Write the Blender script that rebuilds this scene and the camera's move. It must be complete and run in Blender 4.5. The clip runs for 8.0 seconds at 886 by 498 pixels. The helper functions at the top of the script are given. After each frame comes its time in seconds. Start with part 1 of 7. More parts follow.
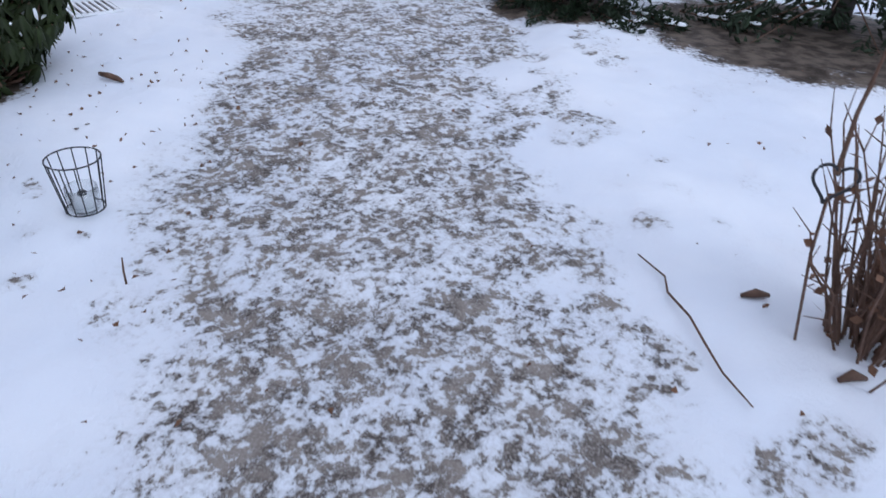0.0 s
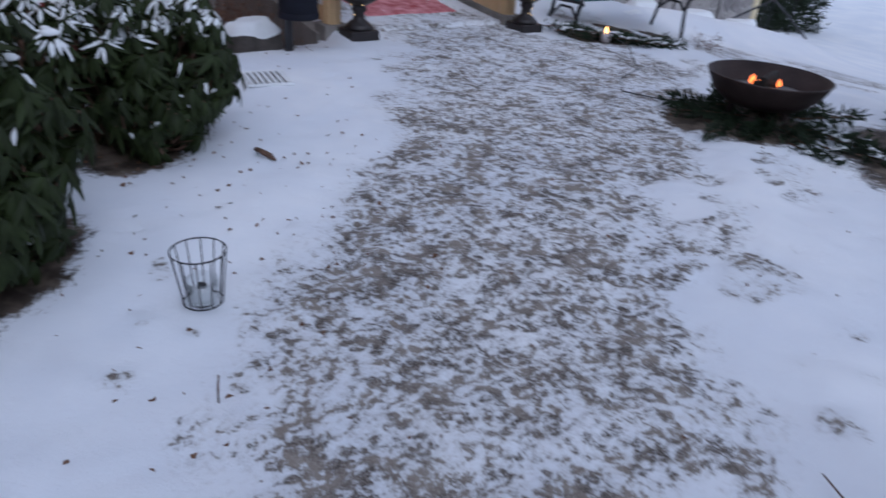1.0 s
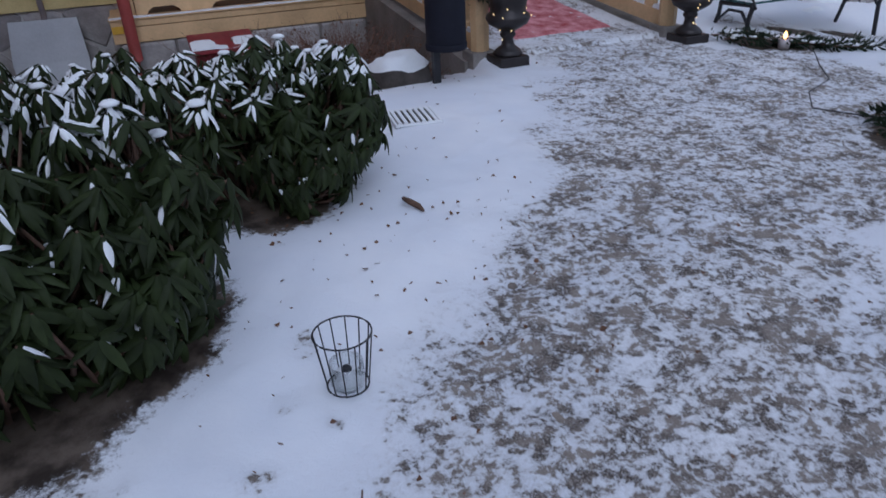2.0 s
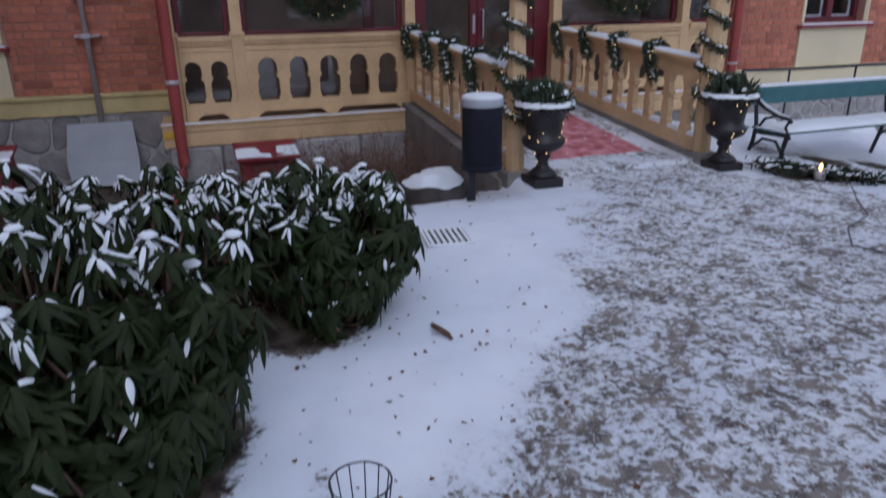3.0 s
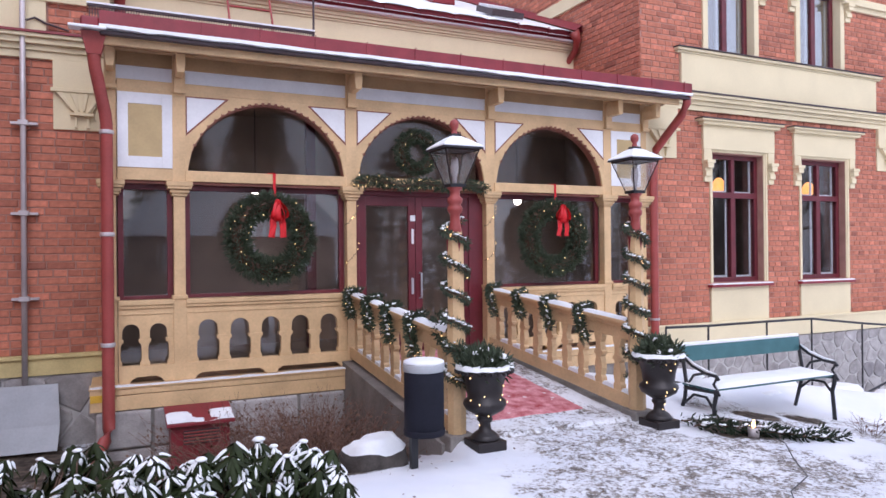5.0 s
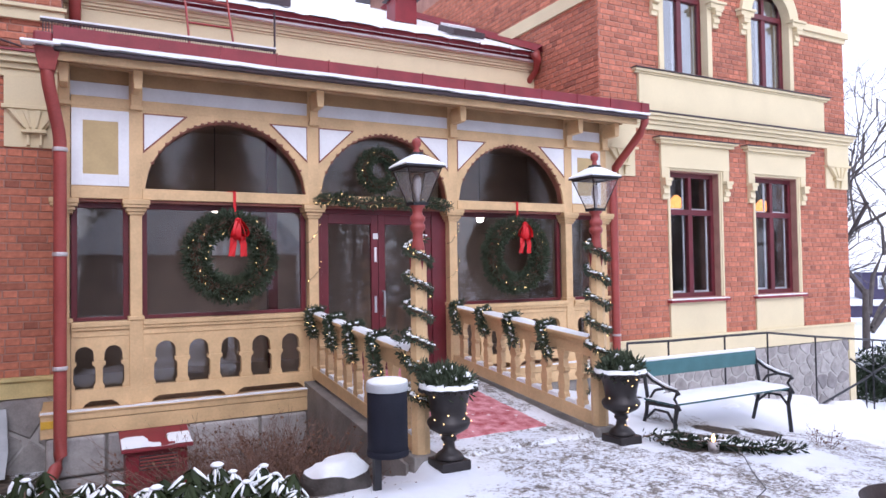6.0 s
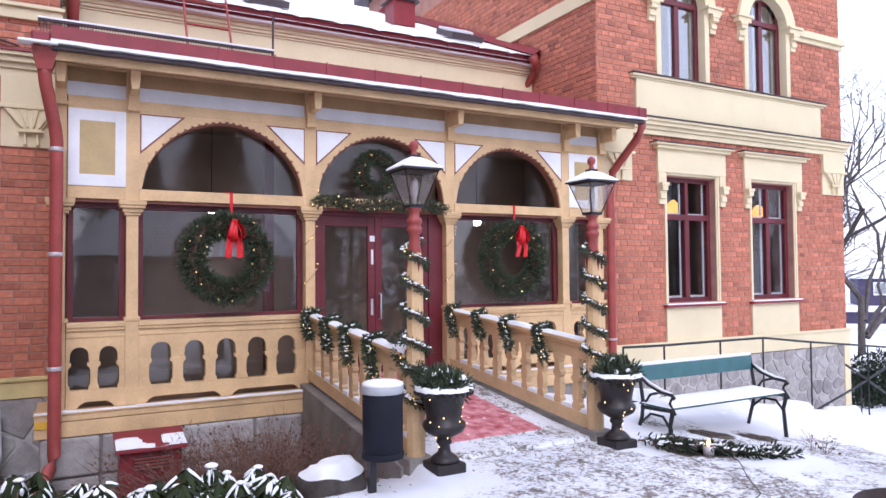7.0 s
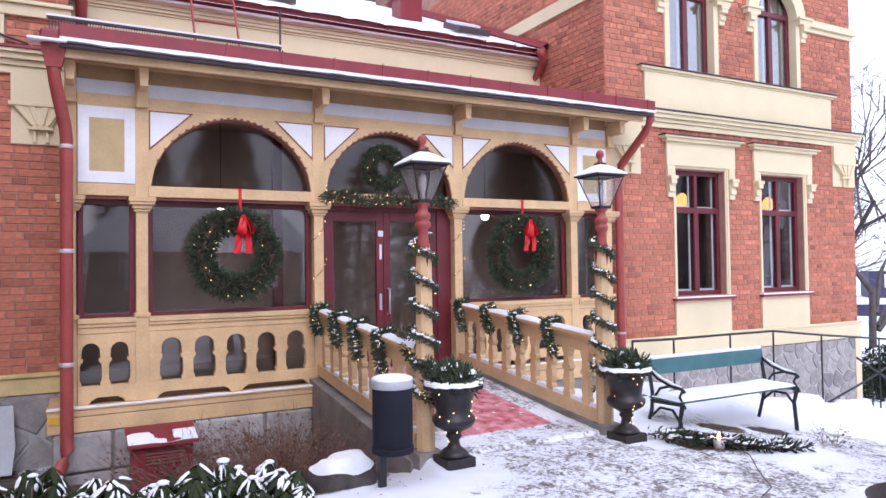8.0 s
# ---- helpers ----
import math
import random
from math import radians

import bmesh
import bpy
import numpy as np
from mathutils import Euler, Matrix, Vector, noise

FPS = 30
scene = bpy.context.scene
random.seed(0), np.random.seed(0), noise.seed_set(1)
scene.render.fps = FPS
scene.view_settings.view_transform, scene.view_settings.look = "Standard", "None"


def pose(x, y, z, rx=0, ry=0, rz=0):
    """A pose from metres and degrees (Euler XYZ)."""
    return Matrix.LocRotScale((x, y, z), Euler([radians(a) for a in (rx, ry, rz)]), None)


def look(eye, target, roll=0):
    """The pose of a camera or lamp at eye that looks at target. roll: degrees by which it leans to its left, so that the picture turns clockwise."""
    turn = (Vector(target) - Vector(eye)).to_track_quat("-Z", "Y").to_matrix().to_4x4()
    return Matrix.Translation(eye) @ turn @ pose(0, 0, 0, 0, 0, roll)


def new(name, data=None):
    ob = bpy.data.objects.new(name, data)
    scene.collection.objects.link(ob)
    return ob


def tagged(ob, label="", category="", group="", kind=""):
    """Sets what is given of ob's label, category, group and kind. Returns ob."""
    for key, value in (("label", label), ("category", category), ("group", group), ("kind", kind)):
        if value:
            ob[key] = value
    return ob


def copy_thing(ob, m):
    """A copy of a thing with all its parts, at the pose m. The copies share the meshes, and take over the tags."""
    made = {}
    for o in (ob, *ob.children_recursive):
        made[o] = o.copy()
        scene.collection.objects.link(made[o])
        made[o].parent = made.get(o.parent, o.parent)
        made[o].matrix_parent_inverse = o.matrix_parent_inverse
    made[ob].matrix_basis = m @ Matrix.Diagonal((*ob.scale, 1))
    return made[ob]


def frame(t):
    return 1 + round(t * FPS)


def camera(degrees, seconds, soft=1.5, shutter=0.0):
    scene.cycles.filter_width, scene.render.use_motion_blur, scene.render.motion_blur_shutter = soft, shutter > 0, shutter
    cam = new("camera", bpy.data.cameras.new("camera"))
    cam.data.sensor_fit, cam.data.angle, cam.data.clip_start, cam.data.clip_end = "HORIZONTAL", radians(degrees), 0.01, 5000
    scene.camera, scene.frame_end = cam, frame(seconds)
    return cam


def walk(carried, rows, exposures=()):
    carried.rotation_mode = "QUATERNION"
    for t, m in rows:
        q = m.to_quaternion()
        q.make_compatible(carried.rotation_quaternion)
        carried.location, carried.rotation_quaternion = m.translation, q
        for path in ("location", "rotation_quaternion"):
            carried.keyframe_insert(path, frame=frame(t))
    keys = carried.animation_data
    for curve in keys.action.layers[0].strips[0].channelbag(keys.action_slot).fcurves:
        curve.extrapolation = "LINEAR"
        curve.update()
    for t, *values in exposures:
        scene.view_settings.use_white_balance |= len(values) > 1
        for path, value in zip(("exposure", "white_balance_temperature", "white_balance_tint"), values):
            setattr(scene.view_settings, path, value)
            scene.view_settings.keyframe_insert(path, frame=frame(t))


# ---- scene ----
cam = camera(65.3, 8.0, shutter=0.3)
# seconds, eye, target, roll
PATH = [
    (0.0, (-0.294, -8.397, 1.202), (0.971, -7.310, 0.098), 2.8),
    (0.5, (-0.153, -8.281, 1.211), (1.074, -7.081, 0.184), 2.9),
    (1.0, (-0.046, -8.129, 1.254), (0.979, -6.708, 0.289), 4.6),
    (1.5, (0.028, -7.928, 1.269), (0.690, -6.319, 0.282), -1.1),
    (1.7, (0.075, -7.870, 1.274), (0.740, -6.262, 0.288), -3.0),
    (2.8, (0.094, -7.755, 1.357), (0.710, -6.009, 0.603), -0.4),
    (3.0, (0.113, -7.738, 1.385), (0.745, -5.967, 0.704), -0.8),
    (3.5, (0.090, -7.736, 1.471), (0.842, -5.887, 1.344), -0.6),
    (4.0, (0.076, -7.747, 1.517), (0.854, -5.905, 1.504), -0.2),
    (5.5, (0.079, -7.735, 1.530), (0.980, -5.949, 1.556), -0.9),
    (6.0, (0.085, -7.733, 1.536), (1.027, -5.970, 1.590), -0.9),
    (6.5, (0.098, -7.727, 1.522), (1.055, -5.973, 1.596), -0.5),
    (7.0, (0.087, -7.735, 1.529), (1.037, -5.976, 1.593), -0.5),
    (7.5, (0.084, -7.733, 1.535), (1.022, -5.967, 1.586), -0.6),
    (8.0, (0.082, -7.731, 1.532), (1.012, -5.961, 1.580), -0.8),
]
LIGHT = [(0.0, 0.22, 5450, 12), (0.5, -0.08, 5420, 12), (1.0, -0.32, 5340, 14), (1.7, -0.36, 5300, 14), (3.0, -0.36, 5380, 16), (3.5, -0.38, 5580, 22),
         (4.2, 0.25, 5850, 24), (5.3, 0.78, 5800, 20), (8.0, 0.96, 5780, 21)]
walk(cam, [(t, look(eye, target, roll)) for t, eye, target, roll in PATH], LIGHT)

# ---- world, sun, light ----
world = bpy.data.worlds.new("overcast")
scene.world = world
world.use_nodes = True
wn, wl = world.node_tree.nodes, world.node_tree.links
sky = wn.new("ShaderNodeTexSky")
sky.sky_type, sky.sun_disc = "NISHITA", False
sky.sun_elevation, sky.sun_rotation = radians(24), radians(200)
cloud = wn.new("ShaderNodeMix")
cloud.data_type = "RGBA"
cloud.inputs["Factor"].default_value = 0.86
wl.new(sky.outputs["Color"], cloud.inputs["A"])
cloud.inputs["B"].default_value = (7.6, 7.8, 8.4, 1)
wl.new(cloud.outputs["Result"], wn["Background"].inputs["Color"])
wn["Background"].inputs["Strength"].default_value = 0.115

sun_data = bpy.data.lights.new("sun", "SUN")
sun_data.energy, sun_data.angle, sun_data.color = 0.7, radians(30), (1.0, 0.97, 0.93)
sun = new("sun", sun_data)
sun.matrix_world = look((2, -12, 10), (4, 0, 0))


# ---- materials ----
def mat(name, color, rough=0.6, metal=0.0, var=0.25, scale=6.0, fine=70.0, bump=0.15, spec=0.4, tint=None, rand=None):
    """Base colour varied at two scales, with fine relief; rand: 'object' or 'island' varies piece by piece."""
    m = bpy.data.materials.new(name)
    m.use_nodes = True
    n, l = m.node_tree.nodes, m.node_tree.links
    b = n["Principled BSDF"]
    b.inputs["Roughness"].default_value, b.inputs["Metallic"].default_value = rough, metal
    b.inputs["Specular IOR Level"].default_value = spec
    co = n.new("ShaderNodeTexCoord")
    big, small = n.new("ShaderNodeTexNoise"), n.new("ShaderNodeTexNoise")
    big.inputs["Scale"].default_value, big.inputs["Detail"].default_value = scale, 5
    small.inputs["Scale"].default_value, small.inputs["Detail"].default_value = fine, 3
    add = n.new("ShaderNodeMath")
    add.operation = "MULTIPLY_ADD"
    add.inputs[1].default_value = 0.4
    for t in (big, small):
        l.new(co.outputs["Object"], t.inputs["Vector"])
    l.new(small.outputs["Fac"], add.inputs[0])
    l.new(big.outputs["Fac"], add.inputs[2])
    ramp = n.new("ShaderNodeValToRGB")
    dark = tint or tuple(c * (1 - var) for c in color)
    light = tuple(min(0.9, c * (1 + var * 0.6)) for c in color)
    ramp.color_ramp.elements[0].position, ramp.color_ramp.elements[0].color = 0.45, (*dark, 1)
    ramp.color_ramp.elements[1].position, ramp.color_ramp.elements[1].color = 0.95, (*light, 1)
    l.new(add.outputs[0], ramp.inputs["Fac"])
    out = ramp.outputs["Color"]
    if rand:
        source = n.new("ShaderNodeObjectInfo" if rand == "object" else "ShaderNodeNewGeometry")
        spread = n.new("ShaderNodeValToRGB")
        e = spread.color_ramp.elements
        e[0].color, e[1].color = (0.62, 0.6, 0.62, 1), (1.25, 1.22, 1.2, 1)
        e.new(0.12).color = (0.85, 0.82, 0.8, 1)
        e.new(0.8).color = (1.06, 1.04, 1.0, 1)
        l.new(source.outputs["Random" if rand == "object" else "Random Per Island"], spread.inputs["Fac"])
        mul = n.new("ShaderNodeMix")
        mul.data_type, mul.blend_type = "RGBA", "MULTIPLY"
        mul.inputs["Factor"].default_value = 1
        l.new(out, mul.inputs["A"])
        l.new(spread.outputs["Color"], mul.inputs["B"])
        out = mul.outputs["Result"]
    l.new(out, b.inputs["Base Color"])
    if bump:
        bm = n.new("ShaderNodeBump")
        bm.inputs["Strength"].default_value, bm.inputs["Distance"].default_value = bump, 0.01
        l.new(add.outputs[0], bm.inputs["Height"])
        l.new(bm.outputs["Normal"], b.inputs["Normal"])
    return m


def glow(name, color, power):
    m = bpy.data.materials.new(name)
    m.use_nodes = True
    b = m.node_tree.nodes["Principled BSDF"]
    b.inputs["Base Color"].default_value = (*color, 1)
    b.inputs["Emission Color"].default_value = (*color, 1)
    b.inputs["Emission Strength"].default_value = power
    return m


def glass_mat(name, tint=(0.9, 0.93, 0.95), shine_least=0.04, ripple=0.0, milky=0.0):
    """Thin pane: clear straight through, mirror-like by the angle."""
    m = bpy.data.materials.new(name)
    m.use_nodes = True
    n, l = m.node_tree.nodes, m.node_tree.links
    n.remove(n["Principled BSDF"])
    lw, power, fres, clear, shine, mix = (n.new("ShaderNode" + k) for k in ("LayerWeight", "Math", "MapRange", "BsdfTransparent", "BsdfGlossy", "MixShader"))
    lw.inputs["Blend"].default_value = 0.5
    power.operation = "POWER"
    power.inputs[1].default_value = 5
    fres.inputs["To Min"].default_value = shine_least
    clear.inputs["Color"].default_value = (*tint, 1)
    shine.inputs["Roughness"].default_value = 0.02
    l.new(lw.outputs["Facing"], power.inputs[0])
    l.new(power.outputs[0], fres.inputs["Value"])
    l.new(fres.outputs["Result"], mix.inputs[0])
    l.new(clear.outputs[0], mix.inputs[1])
    l.new(shine.outputs[0], mix.inputs[2])
    if ripple:
        wob, bm = n.new("ShaderNodeTexNoise"), n.new("ShaderNodeBump")
        wob.inputs["Scale"].default_value = 1.6
        bm.inputs["Strength"].default_value, bm.inputs["Distance"].default_value = ripple, 0.02
        l.new(wob.outputs["Fac"], bm.inputs["Height"])
        l.new(bm.outputs["Normal"], shine.inputs["Normal"])
    out = mix.outputs[0]
    if milky:
        film, over = n.new("ShaderNodeBsdfTranslucent"), n.new("ShaderNodeMixShader")
        film.inputs["Color"].default_value = (0.85, 0.85, 0.83, 1)
        over.inputs[0].default_value = milky
        l.new(out, over.inputs[1])
        l.new(film.outputs[0], over.inputs[2])
        out = over.outputs[0]
    l.new(out, n["Material Output"].inputs["Surface"])
    return m


def ground_mat():
    """Snow, trodden through to brown stone and grit where the attribute 'wear' is high, bare earth where 'soil' is."""
    m = bpy.data.materials.new("trodden_snow")
    m.use_nodes = True
    n, l = m.node_tree.nodes, m.node_tree.links
    b = n["Principled BSDF"]
    co = n.new("ShaderNodeTexCoord")

    def noise_tex(scale, detail, rough=0.55, distort=0.0):
        t = n.new("ShaderNodeTexNoise")
        t.inputs["Scale"].default_value, t.inputs["Detail"].default_value = scale, detail
        t.inputs["Roughness"].default_value, t.inputs["Distortion"].default_value = rough, distort
        l.new(co.outputs["Object"], t.inputs["Vector"])
        return t.outputs["Fac"]

    def math_node(op, a, c, d=None):
        k = n.new("ShaderNodeMath")
        k.operation = op
        for i, v in enumerate((a, c, d)):
            if v is None:
                continue
            if isinstance(v, (int, float)):
                k.inputs[i].default_value = v
            else:
                l.new(v, k.inputs[i])
        return k.outputs[0]

    def attr(name):
        a = n.new("ShaderNodeAttribute")
        a.attribute_name = name
        return a.outputs["Fac"]

    def mix(f, a, c):
        k = n.new("ShaderNodeMix")
        k.data_type = "RGBA"
        for sock, v in ((k.inputs["Factor"], f), (k.inputs["A"], a), (k.inputs["B"], c)):
            if isinstance(v, tuple):
                sock.default_value = (*v, 1)
            else:
                l.new(v, sock)
        return k.outputs["Result"]

    def step(v, lo, hi):
        k = n.new("ShaderNodeMapRange")
        k.interpolation_type = "SMOOTHSTEP"
        l.new(v, k.inputs["Value"])
        k.inputs["From Min"].default_value, k.inputs["From Max"].default_value = lo, hi
        return k.outputs["Result"]

    flecks = noise_tex(34, 7, 0.7, 0.2)
    clots = noise_tex(13, 4, 0.6, 0.3)
    lumps = noise_tex(4.2, 3)
    grit = noise_tex(140, 2)
    tone = noise_tex(9, 4)
    wear, soil = attr("wear"), attr("soil")
    # more stone shows where wear is high; a few prints in the open snow
    level = math_node("MULTIPLY_ADD", lumps, 0.3, math_node("MULTIPLY_ADD", clots, 0.3, math_node("MULTIPLY", flecks, 0.7)))
    level = math_node("MULTIPLY_ADD", wear, 0.27, level)
    trod = step(level, 0.895, 0.965)
    snow = mix(step(noise_tex(1.3, 4), 0.3, 0.8), (0.74, 0.77, 0.83), (0.86, 0.87, 0.89))
    slush = mix(step(tone, 0.35, 0.7), (0.42, 0.41, 0.41), (0.62, 0.61, 0.6))
    stone = mix(step(tone, 0.38, 0.62), (0.085, 0.07, 0.062), (0.27, 0.232, 0.20))
    stone = mix(step(grit, 0.42, 0.7), stone, (0.33, 0.3, 0.27))
    # the trodden strip is greyer even where snow remains
    packed = mix(math_node("MULTIPLY", math_node("MULTIPLY", wear, 0.5), step(level, 0.8, 0.92)), snow, slush)
    top = mix(trod, packed, stone)
    bare = step(math_node("MULTIPLY_ADD", soil, 0.8, math_node("MULTIPLY", flecks, 0.6)), 0.52, 0.68)
    earth = mix(step(tone, 0.35, 0.65), (0.035, 0.026, 0.02), (0.14, 0.11, 0.085))
    top = mix(bare, top, earth)
    l.new(top, b.inputs["Base Color"])
    b.inputs["Roughness"].default_value = 0.75
    b.inputs["Specular IOR Level"].default_value = 0.25
    bump = n.new("ShaderNodeBump")
    bump.inputs["Strength"].default_value, bump.inputs["Distance"].default_value = 0.6, 0.02
    h = math_node("MULTIPLY_ADD", grit, 0.08, math_node("MULTIPLY_ADD", trod, -0.45, math_node("MULTIPLY", flecks, math_node("MULTIPLY_ADD", wear, 0.6, 0.4))))
    l.new(h, bump.inputs["Height"])
    l.new(bump.outputs["Normal"], b.inputs["Normal"])
    return m


SNOW = mat("snow", (0.84, 0.86, 0.89), 0.7, var=0.08, scale=5, fine=60, bump=0.4, spec=0.3)
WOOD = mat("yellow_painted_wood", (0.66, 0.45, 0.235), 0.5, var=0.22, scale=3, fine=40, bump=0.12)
# the same yellow wood, with the shade under the eaves put into its colour
WOOD_SHADED = mat("tan_painted_soffit", (0.36, 0.22, 0.105), 0.6, var=0.25, scale=3, fine=40, bump=0.1)
TAN = mat("tan_painted_panel", (0.50, 0.37, 0.18), 0.6, var=0.15, scale=4, fine=40, bump=0.1)
PLASTER = mat("pale_yellow_plaster", (0.72, 0.62, 0.40), 0.8, var=0.09, scale=1.4, fine=50, bump=0.25)
PLASTER_DIRTY = mat("yellow_plinth_plaster", (0.64, 0.52, 0.24), 0.8, var=0.25, scale=3, fine=50, bump=0.25)
WHITE = mat("white_painted_panel", (0.78, 0.78, 0.79), 0.6, var=0.1, scale=3, fine=40, bump=0.1)
GREYWHITE = mat("grey_white_panel", (0.66, 0.66, 0.67), 0.6, var=0.12, scale=3, fine=40, bump=0.1)
TRIM = mat("red_brown_trim", (0.25, 0.09, 0.06), 0.6, var=0.3)
REDMETAL = mat("dark_red_sheet_metal", (0.23, 0.022, 0.03), 0.48, var=0.25, scale=4, fine=50, bump=0.08, spec=0.5)
PIPE = mat("faded_red_pipe", (0.33, 0.065, 0.055), 0.45, var=0.25, scale=4, fine=50, bump=0.08)
DOORRED = mat("maroon_painted_door", (0.13, 0.018, 0.025), 0.4, var=0.25, scale=4, fine=60, bump=0.06, spec=0.5)
BRICK = mat("red_brick", (0.50, 0.185, 0.115), 0.85, var=0.3, scale=14, fine=120, bump=0.4, rand="object")
BRICK_REST = mat("red_brick_rest", (0.50, 0.185, 0.115), 0.85, var=0.3, scale=14, fine=120, bump=0.4, rand="island")
MORTAR = mat("brown_mortar", (0.40, 0.215, 0.165), 0.9, var=0.25, scale=5, fine=120, bump=0.4)
STONE = mat("grey_fieldstone", (0.36, 0.345, 0.34), 0.85, var=0.32, scale=7, fine=60, bump=0.6, rand="object")
PALE_MORTAR = mat("pale_grey_mortar", (0.46, 0.44, 0.42), 0.9, var=0.2, scale=5, fine=90, bump=0.4)
CONCRETE = mat("grey_stone_footing", (0.25, 0.23, 0.21), 0.85, var=0.4, scale=3, fine=40, bump=0.6)
COBBLE = mat("worn_sett", (0.23, 0.20, 0.175), 0.7, var=0.5, scale=16, fine=90, bump=0.5, rand="object")
COBBLE_REST = mat("worn_sett_rest", (0.23, 0.20, 0.175), 0.7, var=0.5, scale=16, fine=90, bump=0.5, rand="island")
IRON = mat("black_cast_iron", (0.03, 0.03, 0.034), 0.45, metal=0.2, var=0.3, bump=0.2, fine=60)
URN = mat("dark_cast_urn", (0.035, 0.03, 0.03), 0.4, metal=0.3, var=0.3, bump=0.25, fine=80)
RUST = mat("rusted_steel", (0.045, 0.03, 0.027), 0.6, metal=0.5, var=0.5, bump=0.3, fine=80)
BINBLUE = mat("blue_black_sheet", (0.014, 0.015, 0.024), 0.7, var=0.3, scale=5, fine=80, bump=0.1, spec=0.2)
STEEL = mat("pale_grey_sheet", (0.42, 0.44, 0.46), 0.5, metal=0.2, var=0.15, scale=3, fine=50, bump=0.06)
ZINC = mat("pale_pipe", (0.55, 0.5, 0.5), 0.45, metal=0.3, var=0.15, bump=0.05)
GREENPAINT = mat("blue_green_paint", (0.06, 0.16, 0.17), 0.5, var=0.2, bump=0.1)
CARPET = mat("red_carpet", (0.60, 0.30, 0.32), 0.95, var=0.5, scale=9, fine=110, bump=0.5, tint=(0.30, 0.022, 0.03))
LEAF = mat("dark_green_leaf", (0.024, 0.036, 0.011), 0.55, var=0.45, scale=9, fine=60, bump=0.1, spec=0.18, rand="object")
LEAF_REST = mat("dark_green_leaf_rest", (0.022, 0.033, 0.010), 0.55, var=0.45, scale=9, fine=60, bump=0.1, spec=0.18, rand="island")
NEEDLE = mat("fir_needles", (0.068, 0.092, 0.055), 0.6, var=0.4, scale=9, fine=60, bump=0.0, rand="island")
NEEDLE_DARK = mat("spruce_needles", (0.020, 0.036, 0.016), 0.65, var=0.4, scale=9, fine=60, bump=0.0, rand="island")
TWIG = mat("brown_bark", (0.13, 0.075, 0.05), 0.8, var=0.4, scale=20, fine=120, bump=0.4)
DRYTWIG = mat("pale_dry_twig", (0.20, 0.115, 0.085), 0.85, var=0.4, scale=20, fine=120, bump=0.3)
DEADLEAF = mat("withered_leaf", (0.16, 0.085, 0.05), 0.8, var=0.4, scale=20, fine=120, bump=0.2, rand="island")
BARK = mat("grey_bark", (0.12, 0.105, 0.1), 0.85, var=0.4, scale=10, fine=60, bump=0.4)
RIBBON = mat("red_ribbon", (0.62, 0.012, 0.016), 0.5, var=0.2, scale=12, fine=120, bump=0.1)
INSIDE = mat("dim_brown_room", (0.30, 0.22, 0.17), 0.8, var=0.3, scale=2)
CURTAIN = mat("pale_curtain", (0.62, 0.6, 0.56), 0.9, var=0.15, scale=6)
PAPER = mat("pale_notice", (0.7, 0.7, 0.7), 0.7, var=0.1)
ROOFDARK = mat("dark_roof_sheet", (0.07, 0.05, 0.055), 0.5, var=0.3)
HOUSEBLUE = mat("dark_violet_boards", (0.06, 0.05, 0.10), 0.7, var=0.2)
DARKROCK = mat("dark_garden_rock", (0.075, 0.065, 0.058), 0.85, var=0.5, scale=9, fine=60, bump=0.6)
ASH = mat("grey_ash", (0.16, 0.15, 0.145), 0.95, var=0.5, scale=20)
CHAR = mat("charred_log", (0.03, 0.025, 0.022), 0.9, var=0.5, scale=30)
GLASS = glass_mat("window_glass", (0.9, 0.91, 0.92), 0.07, 0.08)
GLASS_DIM = glass_mat("fanlight_glass", (0.92, 0.92, 0.92), 0.035, 0.08)
GLASS_SKY = glass_mat("upper_window_glass", (0.86, 0.9, 0.93), 0.3, 0.08)
GLASS_LOW = glass_mat("lower_window_glass", (0.9, 0.91, 0.92), 0.06, 0.08)
GLASS_CLEAR = glass_mat("lantern_glass", (0.93, 0.94, 0.94), 0.05, milky=0.2)
GLASS_JAR = glass_mat("jar_glass", (0.96, 0.97, 0.97), 0.03)
BULB = glow("warm_bulb", (1.0, 0.62, 0.22), 3.2)
FLAME = glow("flame", (1.0, 0.22, 0.04), 3.5)
LAMPGLOW = glow("lit_shade", (1.0, 0.38, 0.09), 1.3)
GLOBE = glow("lit_globe", (1.0, 0.86, 0.66), 8.0)
GROUND = ground_mat()


